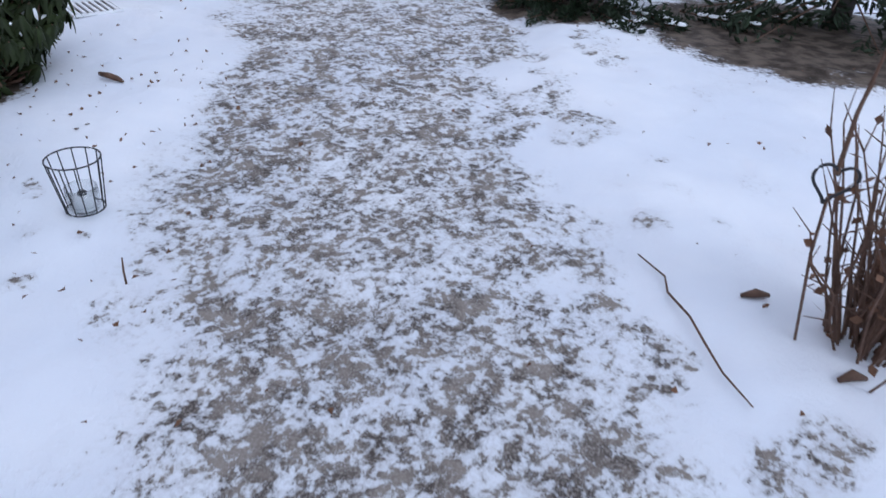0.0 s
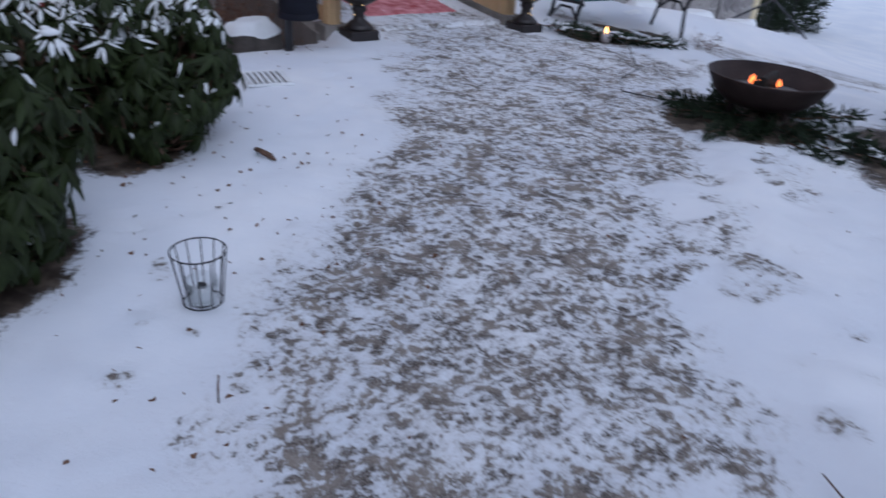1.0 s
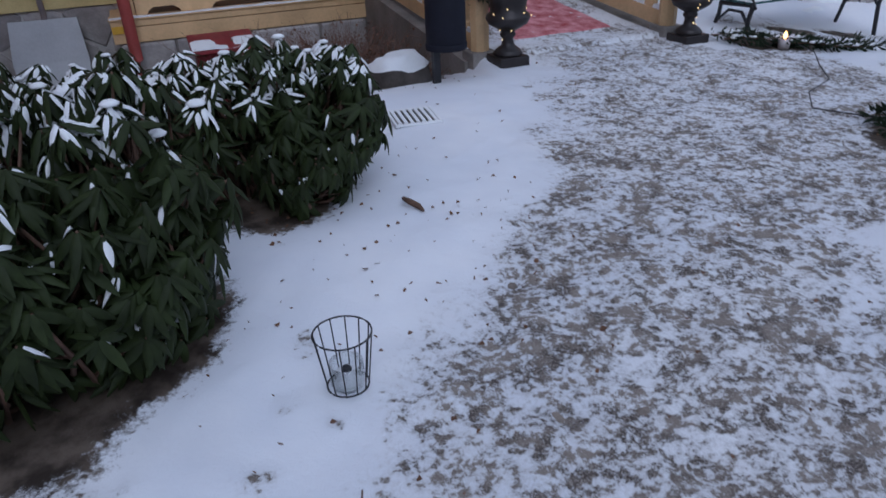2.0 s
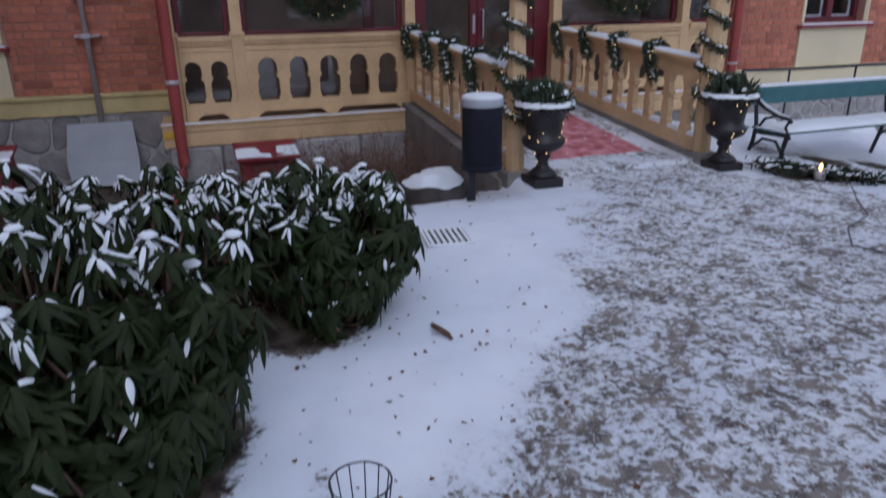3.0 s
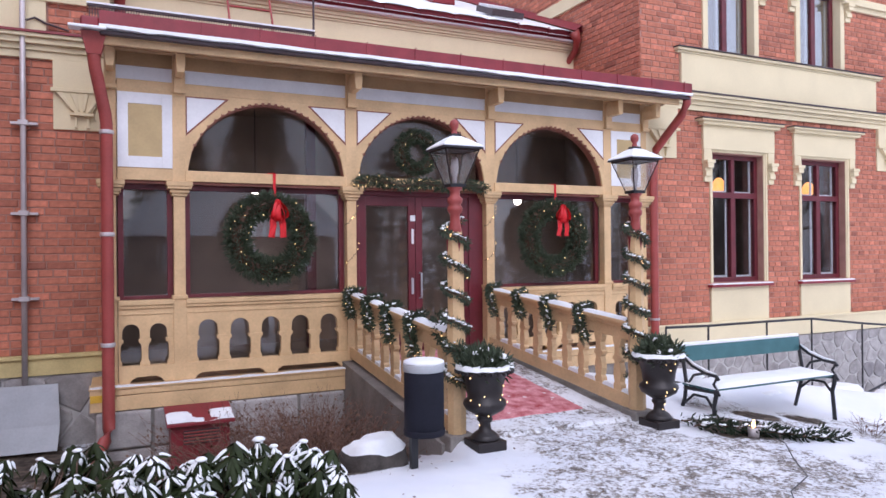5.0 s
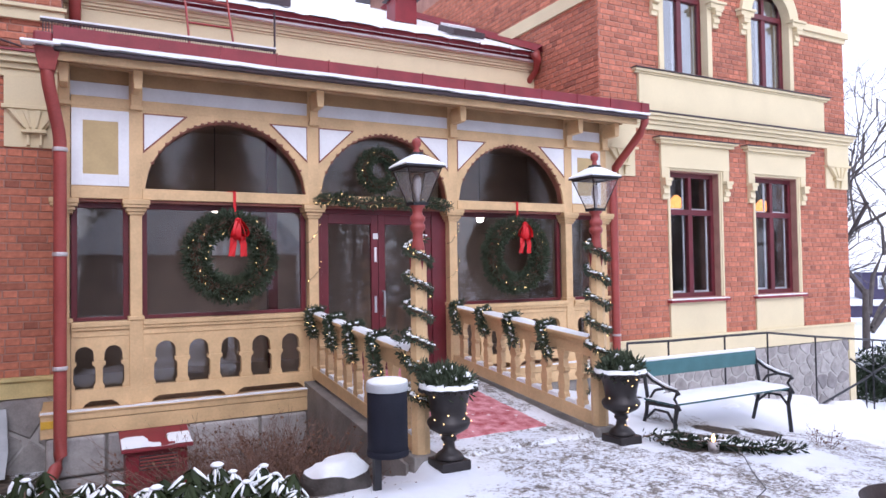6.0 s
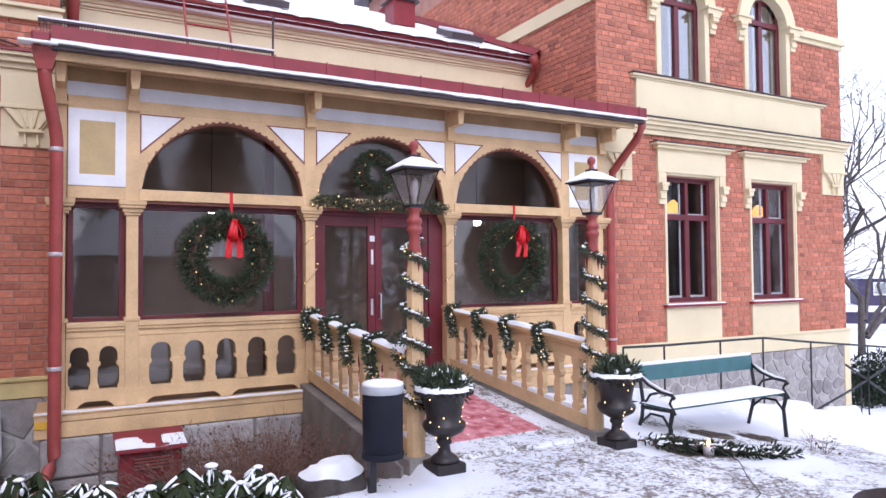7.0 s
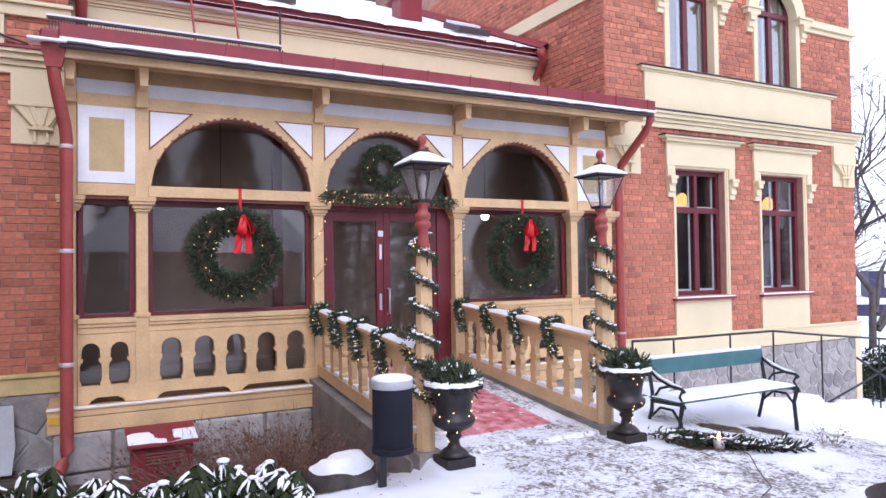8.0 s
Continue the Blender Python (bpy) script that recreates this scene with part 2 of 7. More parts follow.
# ---- builders ----
class Shape:
    """Gathers vertices and faces of one mesh."""

    def __init__(self):
        self.v, self.f = [], []

    def add(self, verts, faces):
        k = len(self.v)
        self.v += [tuple(p) for p in verts]
        self.f += [tuple(i + k for i in face) for face in faces]
        return self

    def box(self, x0, x1, y0, y1, z0, z1):
        return self.add([(x, y, z) for z in (z0, z1) for y in (y0, y1) for x in (x0, x1)],
                        [(0, 2, 3, 1), (4, 5, 7, 6), (0, 1, 5, 4), (1, 3, 7, 5), (3, 2, 6, 7), (2, 0, 4, 6)])

    def prism(self, outline, y0, y1):
        """Outline of (x, z), counter-clockwise seen from -y, drawn out from y0 to y1."""
        k = len(outline)
        faces = [tuple(range(k)), tuple(range(2 * k - 1, k - 1, -1))]
        faces += [(i, i + k, (i + 1) % k + k, (i + 1) % k) for i in range(k)]
        return self.add([(x, y0, z) for x, z in outline] + [(x, y1, z) for x, z in outline], faces)

    def strip(self, xs, low, high, y0, y1):
        """A board whose lower and upper edges follow low and high along xs."""
        k = len(xs)
        verts = [(x, y, z) for y in (y0, y1) for x, z in list(zip(xs, low)) + list(zip(xs, high))]
        faces = []
        for i in range(k - 1):
            a, b, c, d = i, i + 1, k + i + 1, k + i
            o = 2 * k
            faces += [(a, b, c, d), (a + o, d + o, c + o, b + o), (a, a + o, b + o, b), (d, c, c + o, d + o)]
        faces += [(0, k, 3 * k, 2 * k), (k - 1, 3 * k - 1, 4 * k - 1, 2 * k - 1)]
        return self.add(verts, faces)

    def tube(self, points, radii, sides=6, close=True):
        pts = [Vector(p) for p in points]
        if isinstance(radii, (int, float)):
            radii = [radii] * len(pts)
        verts, faces = [], []
        for i, p in enumerate(pts):
            way = (pts[min(i + 1, len(pts) - 1)] - pts[max(i - 1, 0)])
            way = way.normalized() if way.length > 1e-9 else Vector((0, 0, 1))
            side = way.cross(Vector((0, 0, 1)) if abs(way.z) < 0.9 else Vector((1, 0, 0))).normalized()
            up = side.cross(way)
            for j in range(sides):
                a = 2 * math.pi * j / sides
                verts.append(p + (side * math.cos(a) + up * math.sin(a)) * radii[i])
        for i in range(len(pts) - 1):
            for j in range(sides):
                a, b = i * sides + j, i * sides + (j + 1) % sides
                faces.append((a, b, b + sides, a + sides))
        if close:
            faces += [tuple(range(sides - 1, -1, -1)), tuple(range(len(verts) - sides, len(verts)))]
        return self.add(verts, faces)

    def lathe(self, profile, sides=24, centre=(0, 0, 0), square=False):
        """Turned form: profile of (radius, z)."""
        cx, cy, cz = centre
        verts, faces = [], []
        turn = math.pi / 4 if square else 0
        sides = 4 if square else sides
        for r, z in profile:
            r = r * math.sqrt(2) if square else r
            verts += [(cx + r * math.cos(turn + 2 * math.pi * j / sides), cy + r * math.sin(turn + 2 * math.pi * j / sides), cz + z) for j in range(sides)]
        for i in range(len(profile) - 1):
            for j in range(sides):
                a, b = i * sides + j, i * sides + (j + 1) % sides
                faces.append((a, b, b + sides, a + sides))
        faces += [tuple(range(sides - 1, -1, -1)), tuple(range(len(verts) - sides, len(verts)))]
        return self.add(verts, faces)

    def turned(self, m, start=0):
        self.v[start:] = [tuple(m @ Vector(p)) for p in self.v[start:]]
        return self

    def mesh(self, name, material, smooth=False):
        me = bpy.data.meshes.new(name)
        me.from_pydata(self.v, [], self.f)
        me.materials.append(material)
        if smooth:
            me.shade_smooth()
        me.update()
        return me


def part(name, shape, material, parent=None, label="", smooth=False, bevel=0.0):
    ob = new(name, shape.mesh(name, material, smooth))
    if parent:
        ob.parent = parent
    if label:
        tagged(ob, label)
    if bevel:
        b = ob.modifiers.new("edge", "BEVEL")
        b.width, b.segments, b.limit_method = bevel, 2, "ANGLE"
    return ob


def thing(name, label, category, at=(0, 0, 0), group="", turn=0.0):
    ob = new(name)
    ob.empty_display_size = 0.1
    ob.matrix_basis = pose(*at, 0, 0, turn)
    return tagged(ob, label, category, group)


def structure(name, shape, material, label="", category="", smooth=False, bevel=0.0):
    return tagged(part(name, shape, material, None, label, smooth, bevel), category=category, kind="structure")


def arc(n, a0, a1, r, cx=0.0, cz=0.0):
    return [(cx + r * math.cos(a0 + (a1 - a0) * i / n), cz + r * math.sin(a0 + (a1 - a0) * i / n)) for i in range(n + 1)]


def lattice(seed, n=64):
    return np.random.RandomState(seed).rand(n, n)


def value_noise(x, y, size, seed):
    t = lattice(seed)
    u, v = np.asarray(x) / size, np.asarray(y) / size
    i, j = np.floor(u).astype(int), np.floor(v).astype(int)
    a, b = u - i, v - j
    a, b = a * a * (3 - 2 * a), b * b * (3 - 2 * b)
    g = lambda p, q: t[p % 64, q % 64]
    return (g(i, j) * (1 - a) + g(i + 1, j) * a) * (1 - b) + (g(i, j + 1) * (1 - a) + g(i + 1, j + 1) * a) * b


def smooth01(v, lo, hi):
    s = np.clip((np.asarray(v, float) - lo) / (hi - lo), 0, 1)
    return s * s * (3 - 2 * s)


# ---- ground ----
PATH_EDGE = [(-1.6, -9.6), (-0.16, -7.24), (-0.02, -7.09), (0.24, -6.78), (0.47, -6.65), (0.97, -6.02), (1.55, -5.4), (2.1, -4.7), (2.75, -3.55),
             (3.0, -2.9), (3.0, -2.2), (4.15, -2.2), (4.25, -3.1), (4.9, -3.9), (5.0, -4.6), (4.2, -5.2), (3.4, -5.7), (2.72, -6.14), (1.72, -7.06), (1.24, -7.53), (1.06, -7.80), (0.84, -8.02), (0.73, -8.16), (0.1, -9.6)]


def inside_distance(x, y):
    """Distance to the path's edge, positive on the path."""
    x, y = np.asarray(x, float), np.asarray(y, float)
    best, odd = np.full(x.shape, 1e9), np.zeros(x.shape, bool)
    for (ax, ay), (bx, by) in zip(PATH_EDGE, PATH_EDGE[1:] + PATH_EDGE[:1]):
        dx, dy = bx - ax, by - ay
        s = np.clip(((x - ax) * dx + (y - ay) * dy) / (dx * dx + dy * dy), 0, 1)
        best = np.minimum(best, np.hypot(x - ax - s * dx, y - ay - s * dy))
        if dy:
            odd ^= ((ay > y) != (by > y)) & (x < ax + (y - ay) * dx / dy)
    return np.where(odd, best, -best)


def land(x, y):
    """Large form of the ground."""
    x, y = np.asarray(x, float), np.asarray(y, float)
    z = -0.15 * np.log1p(np.exp((np.minimum(x, 16) - 4.9) * 2.2)) / 2.2
    z = z - 0.55 * smooth01(y, -3.7, -0.9) * smooth01(-x, -2.52, -2.36)
    return z


def spots(x, y, places, spread):
    out = np.zeros_like(x)
    for cx, cy, r in places:
        out = np.maximum(out, 1 - smooth01(np.hypot(x - cx, y - cy) / r, 1 - spread, 1 + spread))
    return out


SOIL = [  # x, y, radius
        (4.55, -7.2, 0.95), (5.2, -7.6, 1.2), (-0.28, -5.65, 0.42), (-0.75, -5.9, 0.55), (0.45, -4.75, 0.38),
        (-1.2, 0.1, 1.1), (0.2, -0.6, 1.0), (1.1, -1.1, 1.1), (1.8, -1.5, 0.9), (1.6, -2.6, 0.4), (3.85, -5.75, 0.42), (5.0, -3.35, 0.35), (2.2, -1.0, 0.8), (2.2, -0.3, 0.7), (5.7, -2.92, 0.22), (6.25, -3.0, 0.2)]


def build_ground():
    coarse = [-400, -200, -100, -50, -30, -18, -12, -9, -7, -5.5, -4.5, -3.7, -3.1, -2.7]
    xs = np.array(coarse + list(np.arange(-2.4, 5.4, 0.026)) + list(np.arange(5.4, 8.0, 0.06)) + [8.2, 8.6, 9, 10, 11, 12, 13, 14.5, 17, 20, 26, 40, 70, 120, 220, 420])
    ys = np.array([-400, -200, -100, -50, -30, -20, -15, -12, -10.5] + list(np.arange(-9.6, -2.0, 0.026)) + [-1.9, -1.7, -1.4, -1.1, -0.7, 0, 1, 3, 6, 12, 25, 50, 100, 200, 420])
    gx, gy = np.meshgrid(xs, ys)
    near = np.exp(-np.maximum(0, np.hypot(gx - 1.5, gy + 5.5) - 5) ** 2 / 4)
    edge = inside_distance(gx, gy) + 0.35 * (value_noise(gx, gy, 0.5, 1) - 0.5) + 0.2 * (value_noise(gx, gy, 0.17, 2) - 0.5)
    wear = smooth01(edge, -0.34, 0.14) * near
    print_zone = smooth01(edge, -1.9, -0.1) * smooth01(value_noise(gx, gy, 0.19, 7), 0.5, 0.75) * smooth01(gx - 0.95 * (gy + 7.2), 0.9, 1.3)
    stray = smooth01(0.65 * value_noise(gx, gy, 0.11, 17) + 0.35 * value_noise(gx, gy, 0.32, 27), 0.62, 0.8) * smooth01(edge, -1.5, -0.15)
    bench_floor = spots(gx, gy, [(5.3, -3.1, 0.55), (6.1, -3.25, 0.65), (6.9, -3.6, 0.7), (5.6, -2.7, 0.5), (6.6, -4.3, 0.9), (7.8, -4.3, 0.9)], 0.7) * (0.6 + 0.6 * smooth01(value_noise(gx, gy, 0.3, 37), 0.25, 0.7))
    wear = np.maximum.reduce([wear, 0.92 * print_zone * near, 0.95 * stray * near, np.minimum(0.98, 1.25 * bench_floor)])
    wear = wear * (1 - 0.06 * smooth01(gy, -5.6, -3.8))
    soil = spots(gx, gy, SOIL, 0.6) * (0.42 + 0.5 * value_noise(gx, gy, 0.25, 9) + 0.5 * value_noise(gx, gy, 0.09, 19))
    bumpy = (value_noise(gx, gy, 0.11, 3) - 0.5) * 0.014 + (value_noise(gx, gy, 0.06, 4) - 0.5) * 0.012
    soft = (value_noise(gx, gy, 0.7, 5) - 0.5) * 0.05 + (value_noise(gx, gy, 0.24, 6) - 0.5) * 0.024
    lift = 0.03 * smooth01(-edge, 0.0, 0.5)
    z = land(gx, gy) + near * (wear * bumpy + (1 - wear) * (soft * 0.6 + bumpy * 0.45) + lift - 0.012)
    # drifts of snow below the bench and along the stone footing
    for cx, cy, r, h in ((5.6, -1.9, 0.5, 0.16), (6.5, -1.8, 0.6, 0.2), (7.6, -2.0, 0.8, 0.22), (8.8, -2.2, 0.9, 0.2), (10.0, -2.4, 1.0, 0.2)):
        z = z + h * np.exp(-((gx - cx) ** 2 + ((gy - cy) * 1.4) ** 2) / r ** 2)
    k = len(xs)
    s = Shape()
    s.v = np.stack([gx.ravel(), gy.ravel(), z.ravel()], 1).tolist()
    s.f = [(j * k + i, j * k + i + 1, j * k + k + i + 1, j * k + k + i) for j in range(len(ys) - 1) for i in range(k - 1)]
    ob = structure("ground", s, GROUND, "snow-covered ground with a trodden cobbled path", "ground", True)
    for name, values in (("wear", wear), ("soil", soil)):
        a = ob.data.attributes.new(name, "FLOAT", "POINT")
        a.data.foreach_set("value", values.ravel().astype(np.float32))
    return ob


ground = build_ground()


def height(x, y):
    return float(land(x, y))


# ---- brick walls ----
COURSE, JOINT, LONG = 0.083, 0.011, 0.268


def brick_mesh(length):
    s = Shape()
    h, c = COURSE - JOINT, 0.006
    s.add([(0, 0, 0), (length, 0, 0), (length, 0, h), (0, 0, h), (0, -0.004, c), (0, -0.004, h - c), (length, -0.004, c), (length, -0.004, h - c),
           (c, -0.009, c), (length - c, -0.009, c), (length - c, -0.009, h - c), (c, -0.009, h - c)],
          [(8, 9, 10, 11), (0, 1, 9, 8), (3, 11, 10, 2), (0, 8, 11, 3), (1, 2, 10, 9)])
    return s


BRICKS = {"long": brick_mesh(LONG).mesh("brick", BRICK), "short": brick_mesh(LONG / 2 - JOINT / 2).mesh("brick", BRICK)}


def lay_bricks(wall, place, u0, u1, z0, z1, holes, pick):
    """Cross-bond courses on a wall face; place carries (u, 0, z) to the world. pick says which bricks are single objects (at most 300)."""
    rng, rest, count = random.Random(wall.name), Shape(), 0
    for row in range(int((z1 - z0) / COURSE)):
        z = z0 + row * COURSE
        step = LONG + JOINT if row % 2 else (LONG + JOINT) / 2
        u = u0 - (rng.random() * 0.1 + (0.07 if row % 4 == 1 else 0.2 if row % 4 == 3 else 0.0))
        while u < u1:
            spans = [(max(u, u0), min(u + step - JOINT, u1))]
            for a, b, c, d in holes:
                if c - 0.02 < z + COURSE / 2 < d + 0.02:
                    spans = [q for p in spans for q in ((p[0], min(p[1], a)), (max(p[0], b), p[1])) if q[1] - q[0] > 0.025]
            for a, b in spans:
                full = abs(b - a - (step - JOINT)) < 1e-6
                out = rng.uniform(-0.003, 0.003)
                if full and count < 300 and pick(u, z):
                    ob = new("brick", BRICKS["long" if row % 2 else "short"])
                    ob.parent, ob.matrix_basis = wall, place @ Matrix.Translation((a, out, z))
                    count += 1
                elif b - a > 0.025:
                    k = len(rest.v)
                    rest.v += brick_mesh(b - a).v
                    rest.f += [tuple(i + k for i in f) for f in ((8, 9, 10, 11), (0, 1, 9, 8), (3, 11, 10, 2), (0, 8, 11, 3), (1, 2, 10, 9))]
                    rest.turned(place @ Matrix.Translation((a, out, z)), k)
            u += step
    if rest.v:
        tagged(part("bricks", rest, BRICK_REST, wall), kind="stuff")


def pierced_wall(s, u0, u1, z0, z1, y0, y1, holes):
    """A thick wall along x with square openings through it."""
    us = sorted({u0, u1, *(v for h in holes for v in h[:2] if u0 < v < u1)})
    for a, b in zip(us, us[1:]):
        cuts = sorted(h[2:] for h in holes if h[0] <= (a + b) / 2 <= h[1])
        z = z0
        for c, d in cuts:
            if c > z:
                s.box(a, b, y0, y1, z, c)
            z = d
        if z < z1:
            s.box(a, b, y0, y1, z, z1)
    return s

# ---- the house: walls ----
X_LEFT, X_TOWER, X_END = -0.03, 6.97, 12.95
Y_LEFT, Y_MAIN, Y_TOWER = 0.8, 2.0, 0.15
TOWER_TOP = 8.6

WINDOWS = [(8.36, 9.46, 1.0, 3.0), (10.36, 11.46, 1.0, 3.0), (8.26, 9.26, 4.56, 6.3), (10.32, 11.34, 4.56, 6.3)]

s = Shape()
pierced_wall(s, X_TOWER, X_END, -2.2, TOWER_TOP, Y_TOWER, Y_TOWER + 0.4, WINDOWS)
wall_tower = structure("wall_tower", s, MORTAR, "red brick front wall with yellow plaster dressings", "wall")
s = Shape().box(X_TOWER, X_TOWER + 0.4, Y_TOWER + 0.4, 9.0, -2.2, TOWER_TOP)
wall_tower_side = structure("wall_tower_side", s, MORTAR, "red brick side wall above a snowy roof", "wall")
s = Shape().box(X_END - 0.4, X_END, Y_TOWER + 0.4, 9.0, -2.2, TOWER_TOP).box(X_TOWER + 0.4, X_END - 0.4, 8.6, 9.0, -2.2, TOWER_TOP)
s.box(X_TOWER + 0.4, X_END - 0.4, 4.2, 4.4, -2.2, TOWER_TOP)
wall_back = structure("wall_back", s, INSIDE, "plain inner and rear walls", "wall")
s = Shape().box(X_TOWER + 0.4, X_END - 0.4, Y_TOWER + 0.4, 4.2, 3.5, 3.8).box(X_TOWER + 0.4, X_END - 0.4, Y_TOWER + 0.4, 4.2, 0.0, 0.2)
structure("floor_tower", s, INSIDE, "dim brown inner floors", "floor")
s = Shape().box(X_TOWER - 0.3, X_END + 0.3, Y_TOWER - 0.3, 9.3, TOWER_TOP, TOWER_TOP + 0.3)
structure("roof_tower", s, ROOFDARK, "dark roof edge", "roof")

LEFT_WINDOW = (-2.8, -1.7, 1.0, 3.0)
s = Shape()
pierced_wall(s, -7.0, X_LEFT, -1.2, TOWER_TOP, Y_LEFT, Y_LEFT + 0.4, [LEFT_WINDOW])
wall_left = structure("wall_left", s, MORTAR, "red brick wall of the side wing", "wall")
s = Shape().box(X_LEFT - 0.4, X_LEFT, Y_LEFT + 0.4, 9.0, -1.2, TOWER_TOP).box(-7.0, -6.6, Y_LEFT + 0.4, 9, -1.2, TOWER_TOP).box(-6.6, X_LEFT - 0.4, 3.4, 3.6, -1.2, TOWER_TOP)
structure("wall_left_side", s, INSIDE, "plain side walls of the wing", "wall")
s = Shape().box(-7.2, X_LEFT + 0.1, Y_LEFT - 0.2, 9.0, TOWER_TOP, TOWER_TOP + 0.3)
structure("roof_left", s, ROOFDARK, "dark roof edge", "roof")

# added out of view: blocks sky light from the left wall and shrubs
structure("wall_wing", Shape().box(-3.4, -3.0, -6.5, Y_LEFT - 0.2, -0.8, 7.0), MORTAR, "plain unseen wall added to shade the left side", "wall")

s = Shape()
pierced_wall(s, X_LEFT, X_TOWER, -0.6, 4.95, Y_MAIN, Y_MAIN + 0.4, [])
wall_main = structure("wall_main", s, MORTAR, "red brick wall behind the porch roof", "wall")

# cornice, gutter and snowy roof of the main house
s = Shape()
for y, z0, z1 in ((1.86, 4.46, 4.50), (1.80, 4.50, 4.53), (1.77, 4.53, 4.80), (1.755, 4.80, 4.83), (1.73, 4.83, 4.87), (1.71, 4.87, 4.92), (1.69, 4.92, 4.97)):
    s.box(X_LEFT, X_TOWER - 0.003, y, Y_MAIN, z0, z1)
structure("trim_cornice_main", s, PLASTER, "pale yellow moulded wooden cornice", "cornice", bevel=0.008)
main_gutter = thing("roof_gutter", "dark red sheet metal gutter edged with snow", "gutter")
s = Shape().box(X_LEFT, X_TOWER - 0.02, 1.62, 1.65, 4.97, 5.11).box(X_LEFT, X_TOWER - 0.02, 1.65, 1.75, 4.97, 4.985)
part("trough", s, REDMETAL, main_gutter, bevel=0.004)
for i in range(12):
    part("seam", Shape().box(0.2 + i * 0.56, 0.22 + i * 0.56, 1.608, 1.62, 4.97, 5.12), REDMETAL, main_gutter)
s = Shape()
xs = np.linspace(X_LEFT, X_TOWER - 0.05, 120)
s.strip(xs, [4.935 + 0.012 * value_noise(x, 0, 0.2, 4) for x in xs], [4.97] * 120, 1.61, 1.68)
part("snow_edge", s, SNOW, main_gutter, "white snow along the lower edge")
s = Shape().tube([(6.78, 1.5, 5.06), (6.86, 1.52, 4.95), (6.88, 1.6, 4.8), (6.86, 1.86, 4.6), (6.84, 1.92, 4.3)], [0.09, 0.07, 0.05, 0.05, 0.05], 10)
part("downpipe", s, PIPE, main_gutter, smooth=True)
s = Shape().tube([(0.1, 1.62, 5.4), (0.1, 1.62, 5.0), (0.1, 1.7, 4.3)], [0.1, 0.075, 0.06], 10)
part("downpipe", s, PIPE, main_gutter, smooth=True)

s = Shape()
nx, ny = 60, 40
for j in range(ny + 1):
    for i in range(nx + 1):
        x, y = X_LEFT + (X_TOWER - 0.01 - X_LEFT) * i / nx, 1.53 + 6.5 * j / ny
        s.v.append((x, y, 5.07 + 0.45 * (y - 1.53) + 0.03 * float(value_noise(x, y, 0.6, 3)) - 0.02 * (i % 5 == 0)))
s.f = [(j * (nx + 1) + i, j * (nx + 1) + i + 1, (j + 1) * (nx + 1) + i + 1, (j + 1) * (nx + 1) + i) for j in range(ny) for i in range(nx)]
s.add([(X_LEFT, 1.53, 4.99), (X_TOWER - 0.01, 1.53, 4.99), (X_TOWER - 0.01, 8.03, 7.9), (X_LEFT, 8.03, 7.9)], [(3, 2, 1, 0)])
roof_main = structure("roof_main", s, SNOW, "sheet roof under a cover of snow", "roof", True)
s = Shape()
s.add([(X_TOWER - 0.02, 1.5, 5.08), (X_TOWER - 0.02, 1.5, 5.2), (X_TOWER - 0.02, 8, 8.16), (X_TOWER - 0.02, 8, 8.0),
       (X_TOWER - 0.16, 1.5, 5.09), (X_TOWER - 0.16, 8, 8.03)], [(0, 1, 2, 3), (4, 0, 3, 5), (1, 4, 5, 2)])
structure("trim_roof_flashing", s, REDMETAL, "dark red flashing where roof meets wall", "flashing")


def skylight(x, y):
    z = 5.07 + 0.45 * (y - 1.53)
    t = thing("roof_window", "dark roof window on the snowy roof", "skylight", (x, y, z + 0.03), "roof windows")
    m = pose(0, 0, 0, 24.2)
    part("frame", Shape().box(-0.3, 0.3, 0, 0.08, 0, 0.1).box(-0.3, 0.3, 0.52, 0.6, 0, 0.1).box(-0.3, -0.24, 0.08, 0.52, 0, 0.1).box(0.24, 0.3, 0.08, 0.52, 0, 0.1).turned(m), ROOFDARK, t)
    part("pane", Shape().box(-0.24, 0.24, 0.08, 0.52, 0.04, 0.06).turned(m), GLASS, t)
    part("snow_cap", Shape().box(-0.26, 0.26, 0.3, 0.62, 0.1, 0.14).turned(m), SNOW, t)


skylight(2.65, 2.35)
skylight(5.95, 2.2)

chimney_hood = thing("roof_vent", "dark red metal roof hatch in the snow", "roof vent", (5.5, 3.9, 6.12))
part("body", Shape().box(-0.22, 0.22, -0.2, 0.2, -0.05, 0.42), REDMETAL, chimney_hood, bevel=0.01)
part("cap", Shape().prism([(-0.3, 0.42), (0.3, 0.42), (0, 0.6)], -0.26, 0.26), ROOFDARK, chimney_hood)

# ladder on the porch roof and snow guard
ladder = thing("roof_ladder", "thin red iron ladder leaning on the eaves", "ladder")
for x in (1.31, 1.83):
    part("rail", Shape().tube([(x, 0.75, 3.98), (x, 1.45, 5.25), (x, 2.6, 5.75)], 0.014, 6), PIPE, ladder)
for k in range(4):
    f = (k + 0.6) / 3.4
    part("rung", Shape().tube([(1.31, 0.75 + 0.7 * f, 3.98 + 1.27 * f), (1.83, 0.75 + 0.7 * f, 3.98 + 1.27 * f)], 0.012, 6), PIPE, ladder)
guard = thing("snow_guard", "long iron snow guard grating on the porch roof", "snow guard")
s = Shape().box(-0.2, 2.08, -0.12, -0.08, 3.98, 4.0).box(-0.2, 2.08, -0.12, -0.09, 3.86, 3.875)
part("frame", s, ROOFDARK, guard)
part("post", Shape().tube([(2.07, -0.1, 3.8), (2.07, -0.1, 4.42)], 0.012), ROOFDARK, guard)
